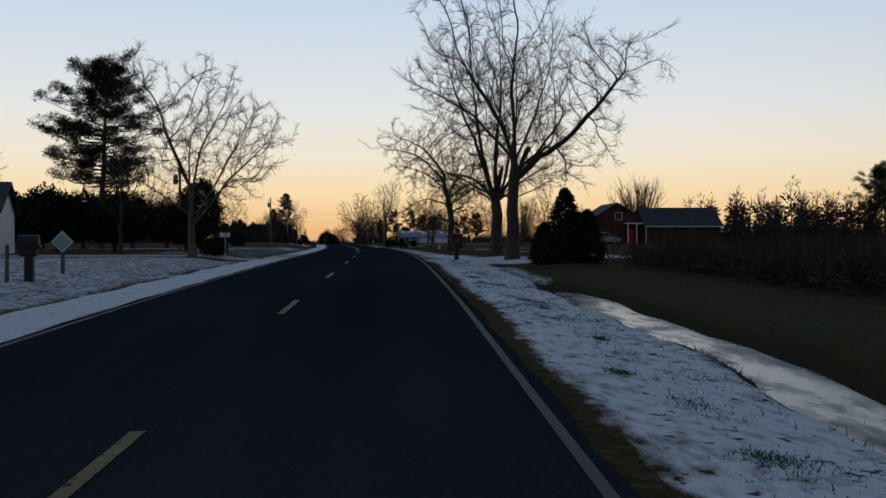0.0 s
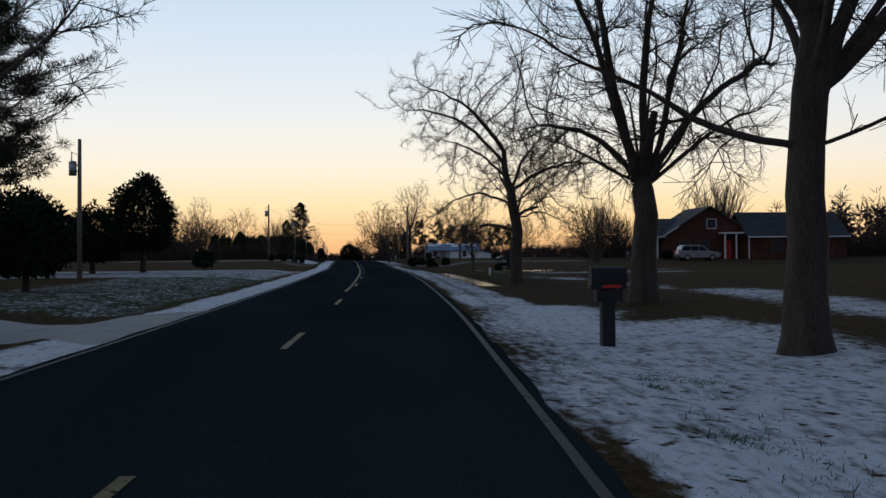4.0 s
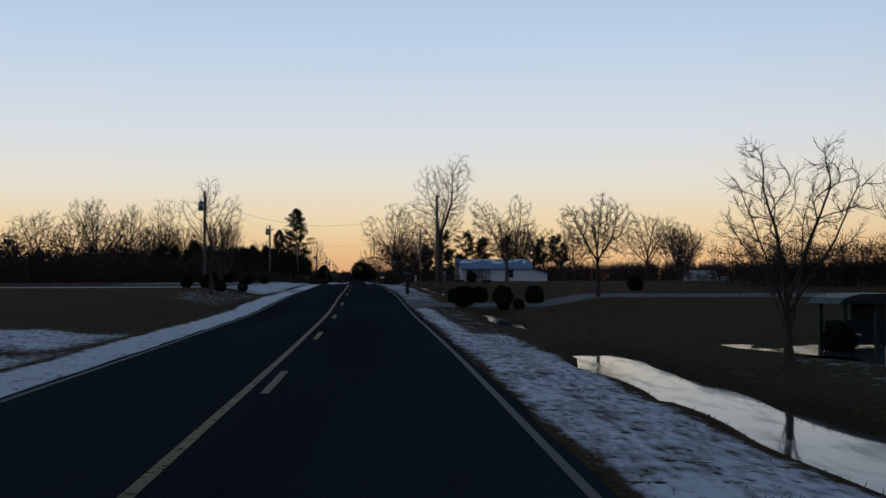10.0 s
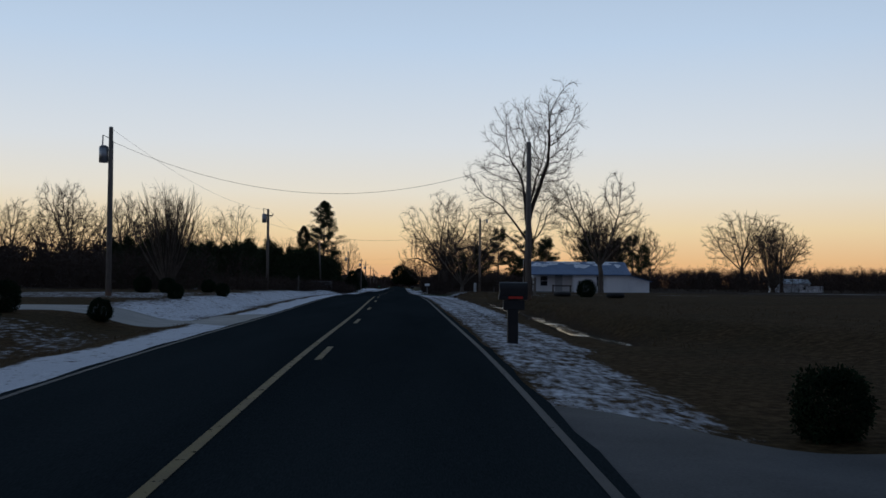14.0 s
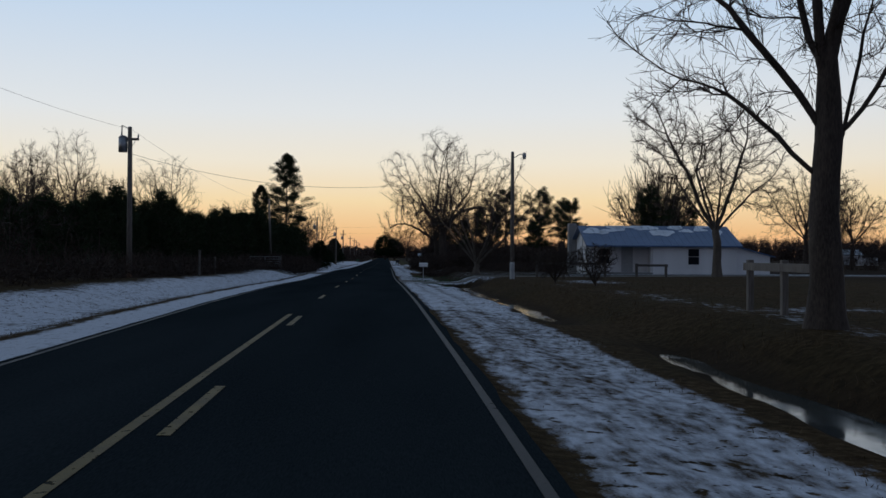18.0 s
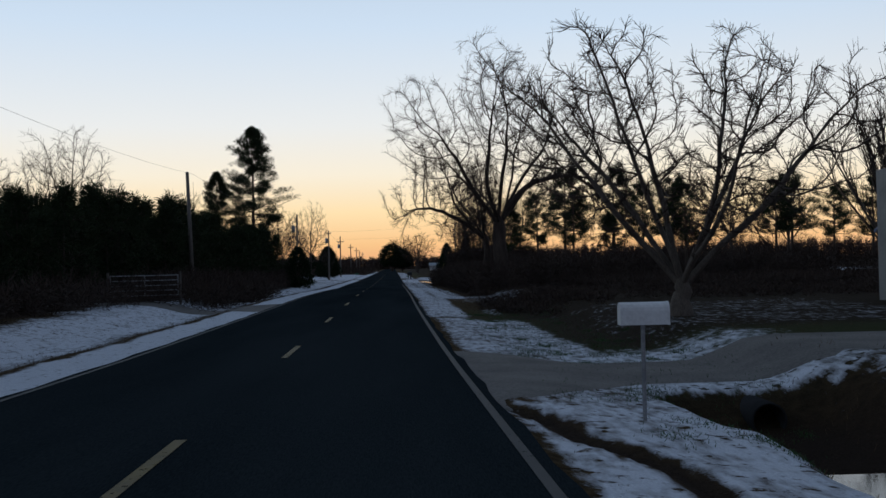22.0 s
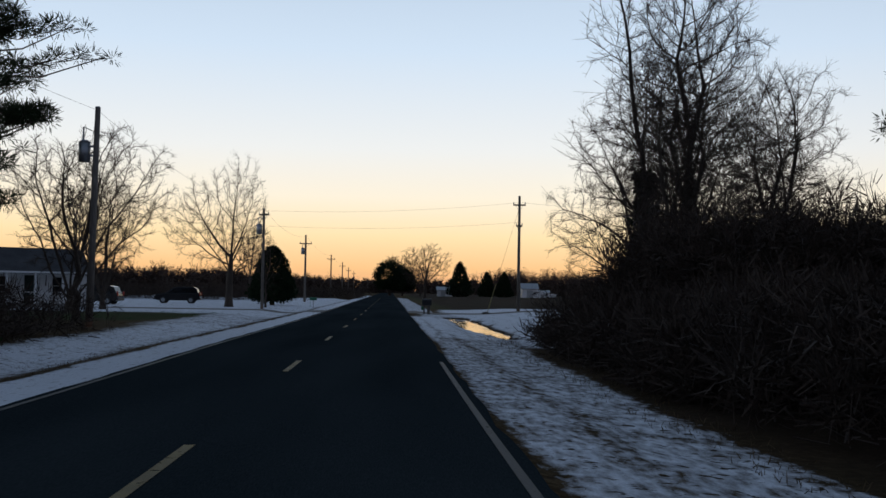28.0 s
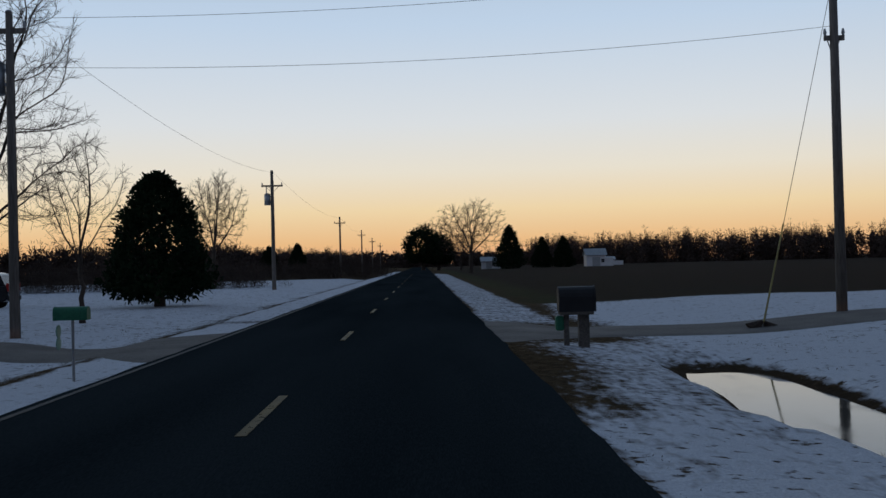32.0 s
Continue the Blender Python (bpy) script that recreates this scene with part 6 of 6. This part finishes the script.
fp = base("fence_post", 8.3, 368.9, gz(8.3, 368.9), 0, "short grey stump of a post in low brush", "post")
part("shaft", rods(((0, 0, -0.2), (0.02, 0, 0.62), 0.12, 0.11), sides=12), PLANK_WOOD, fp)
put(bare_tree(95, 1.9, 0.03, 0.10, [(a, 50 + (a % 7) * 5, 0.72, 1) for a in range(0, 360, 40)], 3, gnarl=0.16, lift=0.03, name="bare_shrub", label="twiggy bare shrub at a snowy field's edge", least=0.004), 5.7, 368.4)


def tyre_planter(x, y, label):
    ob = base("tyre_planter", x, y, gz(x, y), 0, label, "planter", "tyre planters")
    bm = bmesh.new()
    for k in range(20):
        a, b = k * math.tau / 20, (k + 1) * math.tau / 20
        prof = [(0.30, 0.02), (0.40, 0.0), (0.48, 0.08), (0.48, 0.18), (0.40, 0.25), (0.30, 0.22)]
        for (r0, z0), (r1, z1) in zip(prof, prof[1:]):
            bm.faces.new([bm.verts.new(q) for q in ((r0 * math.cos(a), r0 * math.sin(a), z0), (r0 * math.cos(b), r0 * math.sin(b), z0), (r1 * math.cos(b), r1 * math.sin(b), z1), (r1 * math.cos(a), r1 * math.sin(a), z1))])
    bmesh.ops.remove_doubles(bm, verts=bm.verts[:], dist=0.001)
    part("tyre", bm, RUBBER, ob, smooth=True)
    part("soil_fill", rods(((0, 0, 0.12), (0, 0, 0.24), 0.31, 0.26), sides=16), SNOW, ob, "snow lying in the tyre")
    return ob


tyre_planter(11.6, 202.7, "old tyre planter capped with snow")
tyre_planter(13.8, 198.5, "old tyre planter capped with snow")

# the garden shelter on the flooded lawn
sh = base("garden_shelter", 14.15, 122.7, gz(14.15, 122.7), 8, "dark green garden shelter on flooded lawn", "shelter")
for x in (-0.9, 0.0, 0.9):
    for y in (-0.55, 0.55):
        part("post", boxes((x - 0.05, x + 0.05, y - 0.05, y + 0.05, -0.2, 1.5)), DARK_GREEN, sh)
roof = bmesh.new()
prism(roof, [(-1.15, 1.48), (1.15, 1.48), (1.0, 1.66), (0.55, 1.78), (-0.55, 1.78), (-1.0, 1.66)], -0.75, 0.75)
part("roof", roof, DARK_GREEN, sh)
part("back_panel", boxes((0.05, 0.85, 0.5, 0.54, 0.15, 1.48)), DARK_GREEN, sh)
part("bench", boxes((-0.85, -0.05, -0.1, 0.4, 0.42, 0.48)), DARK_GREEN, sh)
part("bench_back", boxes((-0.85, -0.05, 0.38, 0.43, 0.5, 0.95)), DARK_GREEN, sh)
part("snow_ledge", boxes((-0.84, -0.1, -0.06, 0.34, 0.485, 0.54)), SNOW, sh, "snow lying on the bench", bevel=0.015)
sh.scale = (0.84, 0.84, 0.70)
for x in (1.6, 2.3):
    p = base("fence_post", 13.2 + x, 119.8, gz(13.2 + x, 119.8), 0, "dark stake standing in flooded grass", "post", "stakes in the flooded lawn")
    part("shaft", rods(((0, 0, -0.2), (0, 0, 1.1), 0.05)), PLANK_WOOD, p)


for x, y in ((11.9, 92.2), (12.9, 89.0), (13.4, 86.0), (13.5, 82.6), (13.3, 79.4)):
    p = base("fence_post", x, y, gz(x, y), 0, "thin dark fence stake beside a snowy strip", "post", "stakes beside the snowy strip")
    part("shaft", rods(((0, 0, -0.2), (0.02, 0, 0.55), 0.024, 0.02)), PLANK_WOOD, p)


def puddle(name, x, y, rx, ry, lift, mat, label, seed=0):
    n = 40
    pts = []
    for k in range(n):
        a = k * math.tau / n
        r = 1 + 0.22 * math.sin(3 * a + seed) + 0.14 * math.sin(7 * a + seed * 2) + 0.06 * math.sin(13 * a)
        pts.append((x + rx * r * math.cos(a), y + ry * r * math.sin(a)))
    z = (float(ZG(y)) - lift) if lift > 0.1 else max(gz(px, py) for px, py in pts) + lift
    bm_v = [(x, y, z)] + [(px, py, z) for px, py in pts]
    return tagged(link(name, bm_v, [(0, 1 + k, 1 + (k + 1) % n) for k in range(n)], mat), label, "ice", "frozen puddles", "structure")


puddle("frozen_puddle", 14.8, 120.0, 3.1, 5.4, 0.13, ICE, "frozen flood water round a garden shelter", 1)
puddle("frozen_puddle", 17.0, 112.4, 4.0, 3.0, 0.12, ICE, "frozen flood water on brown grass", 2)
puddle("frozen_puddle", -2.6, 113.5, 0.28, 4.2, 0.0, ICE, "strip of ice beside the left verge", 3)


# the mouth of the pipe below the gravel drive
pipe = base("culvert", XC(254.2) + 6.6, 254.2, ZG(254.2) - 0.48, 0, "rusty corrugated culvert mouth under a drive", "culvert")
ring = bmesh.new()
for k in range(20):
    a, b = k * math.tau / 20, (k + 1) * math.tau / 20
    for (r0, y0), (r1, y1) in (((0.20, 0.0), (0.20, 2.6)), ((0.23, 2.6), (0.23, 0.0)), ((0.23, 0.0), (0.20, 0.0))):
        ring.faces.new([ring.verts.new(q) for q in ((r0 * math.cos(a), y0, r0 * math.sin(a)), (r0 * math.cos(b), y0, r0 * math.sin(b)), (r1 * math.cos(b), y1, r1 * math.sin(b)), (r1 * math.cos(a), y1, r1 * math.sin(a)))])
bmesh.ops.remove_doubles(ring, verts=ring.verts[:], dist=0.001)
part("pipe", ring, RUBBER, pipe, smooth=True)


# ---- vehicles ----
def suv(x, y, turn, paint, label):
    """A parked station wagon, its nose towards +x."""
    ob = base("parked_car", x, y, gz(x, y), turn, label, "car", "parked cars")
    side = [(-2.2, 0.42), (-2.24, 0.75), (-2.2, 1.02), (-2.12, 1.06), (1.15, 1.02), (2.05, 0.88), (2.24, 0.70), (2.26, 0.42), (1.9, 0.30), (-1.95, 0.30)]
    part("body", prism(bmesh.new(), side, -0.88, 0.88), paint, ob, bevel=0.05)
    cabin = bmesh.new()
    prism(cabin, [(-2.08, 1.04), (-1.85, 1.56), (-1.5, 1.66), (0.05, 1.66), (0.35, 1.58), (1.1, 1.03)], -0.74, 0.74)
    part("cabin", cabin, paint, ob, bevel=0.05)
    for s in (-1, 1):
        for a, b, c, d in ((-1.9, -1.72, -1.02, -1.02), (-0.94, -0.94, -0.12, -0.12), (-0.04, -0.04, 0.28, 0.86)):
            w = bmesh.new()
            y0 = s * 0.735
            w.faces.new([w.verts.new(p) for p in ((a, y0 + s * 0.012, 1.10), (d, y0 + s * 0.012, 1.10), (c, y0 + s * 0.012, 1.52), (b, y0 + s * 0.012, 1.52))])
            bmesh.ops.solidify(w, geom=w.faces[:], thickness=0.012)
            part("side_window", w, GLASS, ob)
        for wx in (-1.35, 1.35):
            wheel = part("wheel", rods(((wx, s * 0.70, 0.34), (wx, s * 0.90, 0.34), 0.34), sides=20), RUBBER, ob)
            part("rim", rods(((wx, s * 0.895, 0.34), (wx, s * 0.915, 0.34), 0.21, 0.17), sides=14), STEEL, wheel)
        part("headlight", boxes((2.12, 2.25, s * 0.72 - 0.12, s * 0.72 + 0.12, 0.66, 0.82)), GREY_PLASTIC, ob, bevel=0.02)
        part("tail_light", boxes((-2.26, -2.16, s * 0.76 - 0.09, s * 0.76 + 0.09, 0.78, 1.16)), TAIL_RED, ob, "red tail lamp", bevel=0.015)
        part("side_mirror", boxes((0.72, 0.86, s * 0.98 - 0.09, s * 0.98 + 0.09, 1.02, 1.16)), paint, ob, bevel=0.02)
    part("bumper", boxes((-2.30, -2.2, -0.86, 0.86, 0.36, 0.58)), BLACK, ob, bevel=0.02)
    part("bumper", boxes((2.2, 2.30, -0.86, 0.86, 0.36, 0.56)), BLACK, ob, bevel=0.02)
    return ob


suv(37.4, 146.0, 2, CAR_SILVER, "silver station wagon parked before a brick house")
suv(-22.4, 437.0, 184, CAR_BLACK, "black station wagon parked on snow")
suv(-27.0, 424.5, 176, CAR_BLACK, "dark low car parked beside a white house")


# ---- houses ----
def window(parent, x, z, w, h, y, face=-1, frame=None, panes=2, name="window"):
    """A framed window in a wall that looks along y; face: which way it looks."""
    ob = part(name, boxes((x - w / 2 - 0.07, x + w / 2 + 0.07, y + face * 0.05 - 0.02, y + face * 0.05 + 0.02, z - 0.07, z), (x - w / 2 - 0.07, x + w / 2 + 0.07, y + face * 0.05 - 0.02, y + face * 0.05 + 0.02, z + h, z + h + 0.07), (x - w / 2 - 0.07, x - w / 2, y + face * 0.05 - 0.02, y + face * 0.05 + 0.02, z, z + h), (x + w / 2, x + w / 2 + 0.07, y + face * 0.05 - 0.02, y + face * 0.05 + 0.02, z, z + h)), frame or WHITE, parent)
    for k in range(panes):
        part("pane", boxes((x - w / 2, x + w / 2, y + face * 0.02 - 0.006, y + face * 0.02 + 0.006, z + h * k / panes + (0.02 if k else 0), z + h * (k + 1) / panes - 0.02)), GLASS, ob)
    return ob


def gable_roof(parent, x0, x1, y0, y1, eave, ridge, mat, over=0.35, thick=0.10, along="x", name="roof"):
    """Two slopes with a thickness. along: the way that the ridge runs."""
    bm = bmesh.new()
    if along == "x":
        m, dz = (y0 + y1) / 2, (ridge - eave) / ((y1 - y0) / 2) * over
        out = [(y0 - over, eave - dz), (m, ridge), (y1 + over, eave - dz), (y1 + over, eave - dz + thick), (m, ridge + thick), (y0 - over, eave - dz + thick)]
        prism(bm, out, x0 - over, x1 + over)
        for v in bm.verts:
            v.co = (v.co.y, v.co.x, v.co.z)
    else:
        m, dz = (x0 + x1) / 2, (ridge - eave) / ((x1 - x0) / 2) * over
        out = [(x0 - over, eave - dz), (m, ridge), (x1 + over, eave - dz), (x1 + over, eave - dz + thick), (m, ridge + thick), (x0 - over, eave - dz + thick)]
        prism(bm, out, y0 - over, y1 + over)
    bmesh.ops.recalc_face_normals(bm, faces=bm.faces[:])
    return part(name, bm, mat, parent)


def gable_body(parent, x0, x1, y0, y1, z0, eave, ridge, mat, along="x", name="wall"):
    bm = bmesh.new()
    if along == "x":
        prism(bm, [(y0, z0), (y1, z0), (y1, eave), ((y0 + y1) / 2, ridge), (y0, eave)], x0, x1)
        for v in bm.verts:
            v.co = (v.co.y, v.co.x, v.co.z)
    else:
        prism(bm, [(x0, z0), (x1, z0), (x1, eave), ((x0 + x1) / 2, ridge), (x0, eave)], y0, y1)
    bmesh.ops.recalc_face_normals(bm, faces=bm.faces[:])
    return part(name, bm, mat, parent)


def siding(parent, x0, x1, y, z0, z1, mat, face=-1, pitch=0.2, tilt=0.02):
    """Lapped boards on a wall that looks along y."""
    n = int((z1 - z0) / pitch)
    me = None
    for k in range(n):
        bm = bmesh.new()
        v = [bm.verts.new(p) for p in ((x0, y + face * 0.004, 0), (x1, y + face * 0.004, 0), (x0, y + face * (0.004 + tilt), 0), (x1, y + face * (0.004 + tilt), 0), (x0, y + face * 0.004, pitch), (x1, y + face * 0.004, pitch))]
        for f in ((2, 3, 5, 4), (0, 1, 3, 2), (0, 2, 4), (1, 5, 3)):
            bm.faces.new([v[i] for i in f])
        if me is None:
            ob = part("siding_board", bm, mat, parent)
            me = ob.data
        else:
            bm.free()
            ob = new("siding_board", me)
            ob.parent = parent
        ob.location = (0, 0, z0 + k * pitch)


# the white farmhouse with a blue roof: its gable end looks at the road
def white_house():
    zf = gz(17, 266)
    ob = base("farmhouse", 16.9, 266.0, zf, 0, "small white farmhouse with a snow-streaked blue metal roof", "house")
    L, W, E, R = 10.8, 7.4, 2.15, 3.55
    body = gable_body(ob, 0, L, 1.6, W, -0.3, E, R - 0.02, SIDING)
    bm = bmesh.new()
    prism(bm, [(0, E - 0.02), (1.6, E - 0.02), (1.6, E + 0.56)], 0, 0.12)
    for v in bm.verts:
        v.co = (v.co.y, v.co.x, v.co.z)
    part("gable_cheek", bm, SIDING, ob)
    siding(ob, 4.6, L, 0.02, 0.15, E - 0.05, SIDING)
    part("front_room", boxes((4.6, L, 0.02, 1.6, -0.3, E - 0.02)), SIDING, ob)
    siding(ob, 0.0, 4.6, 1.6, 0.15, E + 0.4, SIDING)
    part("porch_floor", boxes((0, 4.6, 0.0, 1.6, -0.25, 0.15)), CONCRETE, ob)
    for x in (0.06, 4.5):
        part("porch_post", boxes((x - 0.05, x + 0.05, 0.05, 0.15, 0.15, E + 0.02)), WHITE, ob)
    roof = gable_roof(ob, 0, L, 0.0, W, E, R, BLUE_ROOF)
    for k in range(24):
        x = -0.3 + k * 0.48
        for s in (-1, 1):
            part("roof_rib", rods(((x, W / 2 + s * 0.05, R + 0.10), (x, W / 2 + s * (W / 2 + 0.33), E - 0.03), 0.018), sides=4), BLUE_ROOF, roof)
    rng = random.Random(5)
    for k in range(16):
        x, f = 0.6 + k * 0.62 + rng.uniform(-0.3, 0.3), rng.uniform(0.02, 0.42)
        w, hgt = rng.uniform(0.35, 0.9), rng.uniform(0.10, 0.30)
        bm = bmesh.new()
        n = 12
        ring = []
        for j in range(n):
            a = j * math.tau / n
            r = 1 + 0.25 * math.sin(3 * a + k)
            y = W / 2 - (W / 2) * min(0.98, max(0.0, f + hgt * 0.6 * r * math.sin(a)))
            ring.append(bm.verts.new((x + w * r * math.cos(a), y, E + (R - E) * (y / (W / 2)) + 0.125)))
        bm.faces.new(ring)
        part("snow_patch", bm, SNOW, roof, "patch of snow left on the roof")
    part("chimney", boxes((-0.62, -0.02, W - 1.3, W - 0.5, -0.3, R + 0.35)), CONCRETE, ob, bevel=0.02)
    g = part("end_window", boxes((-0.05, -0.01, 4.55, 5.35, 0.62, 0.70), (-0.05, -0.01, 4.55, 5.35, 1.86, 1.94), (-0.05, -0.01, 4.55, 4.63, 0.7, 1.86), (-0.05, -0.01, 5.27, 5.35, 0.7, 1.86)), WHITE, ob)
    for z in (0.71, 1.29):
        part("pane", boxes((-0.02, -0.008, 4.63, 5.27, z, z + 0.55)), GLASS, g)
    part("conduit", rods(((-0.06, 3.0, 0.5), (-0.06, 3.0, 2.7), 0.03), sides=6), STEEL, ob)
    part("meter_box", boxes((-0.16, -0.02, 2.86, 3.14, 1.0, 1.45)), STEEL, ob, bevel=0.02)
    window(ob, 7.6, 0.75, 0.8, 1.15, 0.0)
    part("front_door", boxes((2.6, 3.45, 1.54, 1.58, 0.16, 2.1)), GREY_PLASTIC, ob)
    window(ob, 1.3, 0.8, 0.8, 1.1, 1.58)
    lean = bmesh.new()
    prism(lean, [(L, -0.3), (L + 2.6, -0.3), (L + 2.6, 1.35), (L, 2.05)], 0.4, W - 0.6)
    part("lean_to", lean, SIDING, ob)
    slab = bmesh.new()
    prism(slab, [(L - 0.05, 2.07), (L + 2.9, 1.29), (L + 2.9, 1.36), (L - 0.05, 2.14)], 0.1, W - 0.3)
    part("lean_to_roof", slab, BLUE_ROOF, ob)


white_house()


# the brick ranch house with a gabled front
def brick_house():
    zf = gz(40, 152)
    ob = base("brick_house", 38.6, 154.8, zf, 0, "low red brick ranch house with a gabled front", "house")
    # the broad front gable
    gable_body(ob, -2.0, 8.2, 0, 9, -0.3, 2.75, 5.85, BRICK, "y")
    gable_roof(ob, -2.0, 8.2, 0, 9, 2.75, 5.9, SHINGLE, 0.35, 0.14, "y")
    rake = bmesh.new()
    prism(rake, [(-2.5, 2.50), (-0.6, 3.62), (-0.6, 3.74), (-2.5, 2.62)], -0.42, -0.37)
    part("rake_board", rake, WHITE, ob, "snowy foot of the gable's edge")
    window(ob, 3.3, 3.5, 1.0, 1.0, 0.0, panes=1, name="gable_vent")
    for x in (0.2, 2.4):
        window(ob, x, 0.8, 1.1, 1.3, 0.0, frame=PLANK_WOOD)
    # the hipped wing with a porch below its eave
    part("wing_wall", boxes((-4.4, -1.98, 2.0, 3.6, -0.3, 2.6)), BRICK, ob)
    hip = bmesh.new()
    low = [hip.verts.new(q) for q in ((-5.1, 0.0, 2.58), (2.6, 0.0, 2.58), (2.6, 10.4, 2.58), (-1.2, 10.4, 2.58))]
    ridge = [hip.verts.new(q) for q in ((-2.4, 5.2, 4.8), (2.6, 5.2, 4.8))]
    for f in ((low[0], low[1], ridge[1], ridge[0]), (low[2], low[3], ridge[0], ridge[1]), (low[3], low[0], ridge[0]), (low[1], low[2], ridge[1]), low[::-1]):
        hip.faces.new(f)
    part("wing_roof", hip, SHINGLE, ob)
    part("gutter", boxes((-5.14, -2.0, -0.10, -0.01, 2.46, 2.60)), WHITE, ob, "white gutter")
    part("porch_floor", boxes((-4.9, -2.02, 0.1, 2.0, -0.3, 0.08)), CONCRETE, ob)
    for x in (-4.5, -2.9):
        part("porch_post", boxes((x - 0.07, x + 0.07, 0.14, 0.28, 0.08, 2.58)), WHITE, ob)
    window(ob, -3.4, 0.5, 0.9, 1.6, 2.0)
    # the nearer wing and the small porch beside it
    gable_body(ob, 6.8, 18.0, -2.5, 5.2, -0.3, 2.6, 5.15, BRICK, "x", "wing_wall")
    gable_roof(ob, 6.8, 18.0, -2.5, 5.2, 2.6, 5.2, SHINGLE, 0.35, 0.14, "x", "wing_roof")
    part("gutter", boxes((6.5, 18.3, -2.98, -2.88, 2.34, 2.48)), WHITE, ob, "white gutter")
    part("corner_board", boxes((6.70, 6.80, -2.56, -2.46, -0.2, 2.5)), WHITE, ob)
    part("porch_roof", boxes((4.1, 6.4, -2.1, 0.0, 2.82, 2.98)), WHITE, ob, "pale porch roof dusted with snow")
    for x in (4.2, 5.5):
        part("porch_post", boxes((x - 0.07, x + 0.07, -2.04, -1.90, -0.2, 2.82)), WHITE, ob)
    part("storm_door", boxes((4.7, 5.6, -0.06, -0.02, 0.05, 2.1)), RED, ob, "red door in the porch")
    for x in (10.0, 13.6):
        window(ob, x, 0.8, 1.1, 1.3, -2.5, frame=PLANK_WOOD)
    for x in (-5.2, -4.2, -2.2):
        again(ROUND, 38.6 + x, 153.6, x * 30, 1.1)


brick_house()


def porch_house(x, y, turn, label, w=9.0, d=7.0):
    """A white house with a columned porch on its front."""
    ob = base("white_house", x, y, gz(x, y), turn, label, "house")
    gable_body(ob, -w / 2, w / 2, 0, d, -0.3, 2.6, 4.3, SIDING)
    gable_roof(ob, -w / 2, w / 2, 0, d, 2.6, 4.32, SHINGLE)
    part("porch_floor", boxes((-w / 2, w / 2, -1.8, 0, -0.3, 0.25)), CONCRETE, ob)
    part("porch_roof", boxes((-w / 2 - 0.2, w / 2 + 0.2, -2.0, 0, 2.45, 2.58)), WHITE, ob)
    for k in range(5):
        px = -w / 2 + 0.15 + k * (w - 0.3) / 4
        part("porch_post", boxes((px - 0.08, px + 0.08, -1.75, -1.59, 0.25, 2.45)), WHITE, ob)
    for k in range(14):
        px = -w / 2 + 0.3 + k * (w - 0.6) / 13
        part("baluster", boxes((px - 0.02, px + 0.02, -1.70, -1.66, 0.3, 1.05)), WHITE, ob)
    part("handrail", boxes((-w / 2, w / 2, -1.73, -1.63, 1.05, 1.12)), WHITE, ob)
    siding(ob, -w / 2, w / 2, 0.0, 0.25, 2.4, SIDING)
    for px in (-w / 4, w / 4):
        window(ob, px, 0.9, 0.95, 1.3, -0.02)
    part("front_door", boxes((-0.45, 0.45, -0.06, -0.03, 0.25, 2.3)), DARK_GREEN, ob)


porch_house(-23.6, 62.5, 8, "white farmhouse with a railed porch")
porch_house(-27.0, 408.0, 30, "low white house with a columned porch", 8.0, 6.5)


def shed(x, y, turn, w, d, eave, ridge, label, wall=None, roofing=None, name="shed"):
    ob = base(name, x, y, gz(x, y), turn, label, "shed", "farm sheds")
    gable_body(ob, -w / 2, w / 2, 0, d, -0.3, eave, ridge, wall or SIDING)
    gable_roof(ob, -w / 2, w / 2, 0, d, eave, ridge + 0.02, roofing or STEEL)
    part("door", boxes((-w * 0.2, w * 0.2, -0.06, -0.02, 0, eave * 0.8)), GREY_PLASTIC, ob)
    window(ob, w * 0.34, eave * 0.35, 0.7, 0.8, 0.0)
    part("leanto", boxes((w / 2, w / 2 + w * 0.4, 0.2, d - 0.2, -0.3, eave * 0.75)), wall or SIDING, ob)
    return ob


shed(37, 644, 0, 4.6, 5, 2.8, 4.2, "white metal farm shed beyond a field")
shed(11.5, 650, 0, 3.4, 4, 1.9, 2.8, "low white outbuilding beyond a field")
shed(46, 690, 0, 6, 5, 1.6, 2.3, "long low farm building beyond a field")
shed(-72, 340, 20, 11, 4, 2.4, 3.0, "white mobile home at the wood's edge", name="mobile_home")
shed(-92, 330, 10, 6, 4, 2.2, 3.0, "small white outbuilding at the wood's edge")
shed(110, 445, 0, 10, 6, 2.6, 3.8, "pale farm building before distant woods")
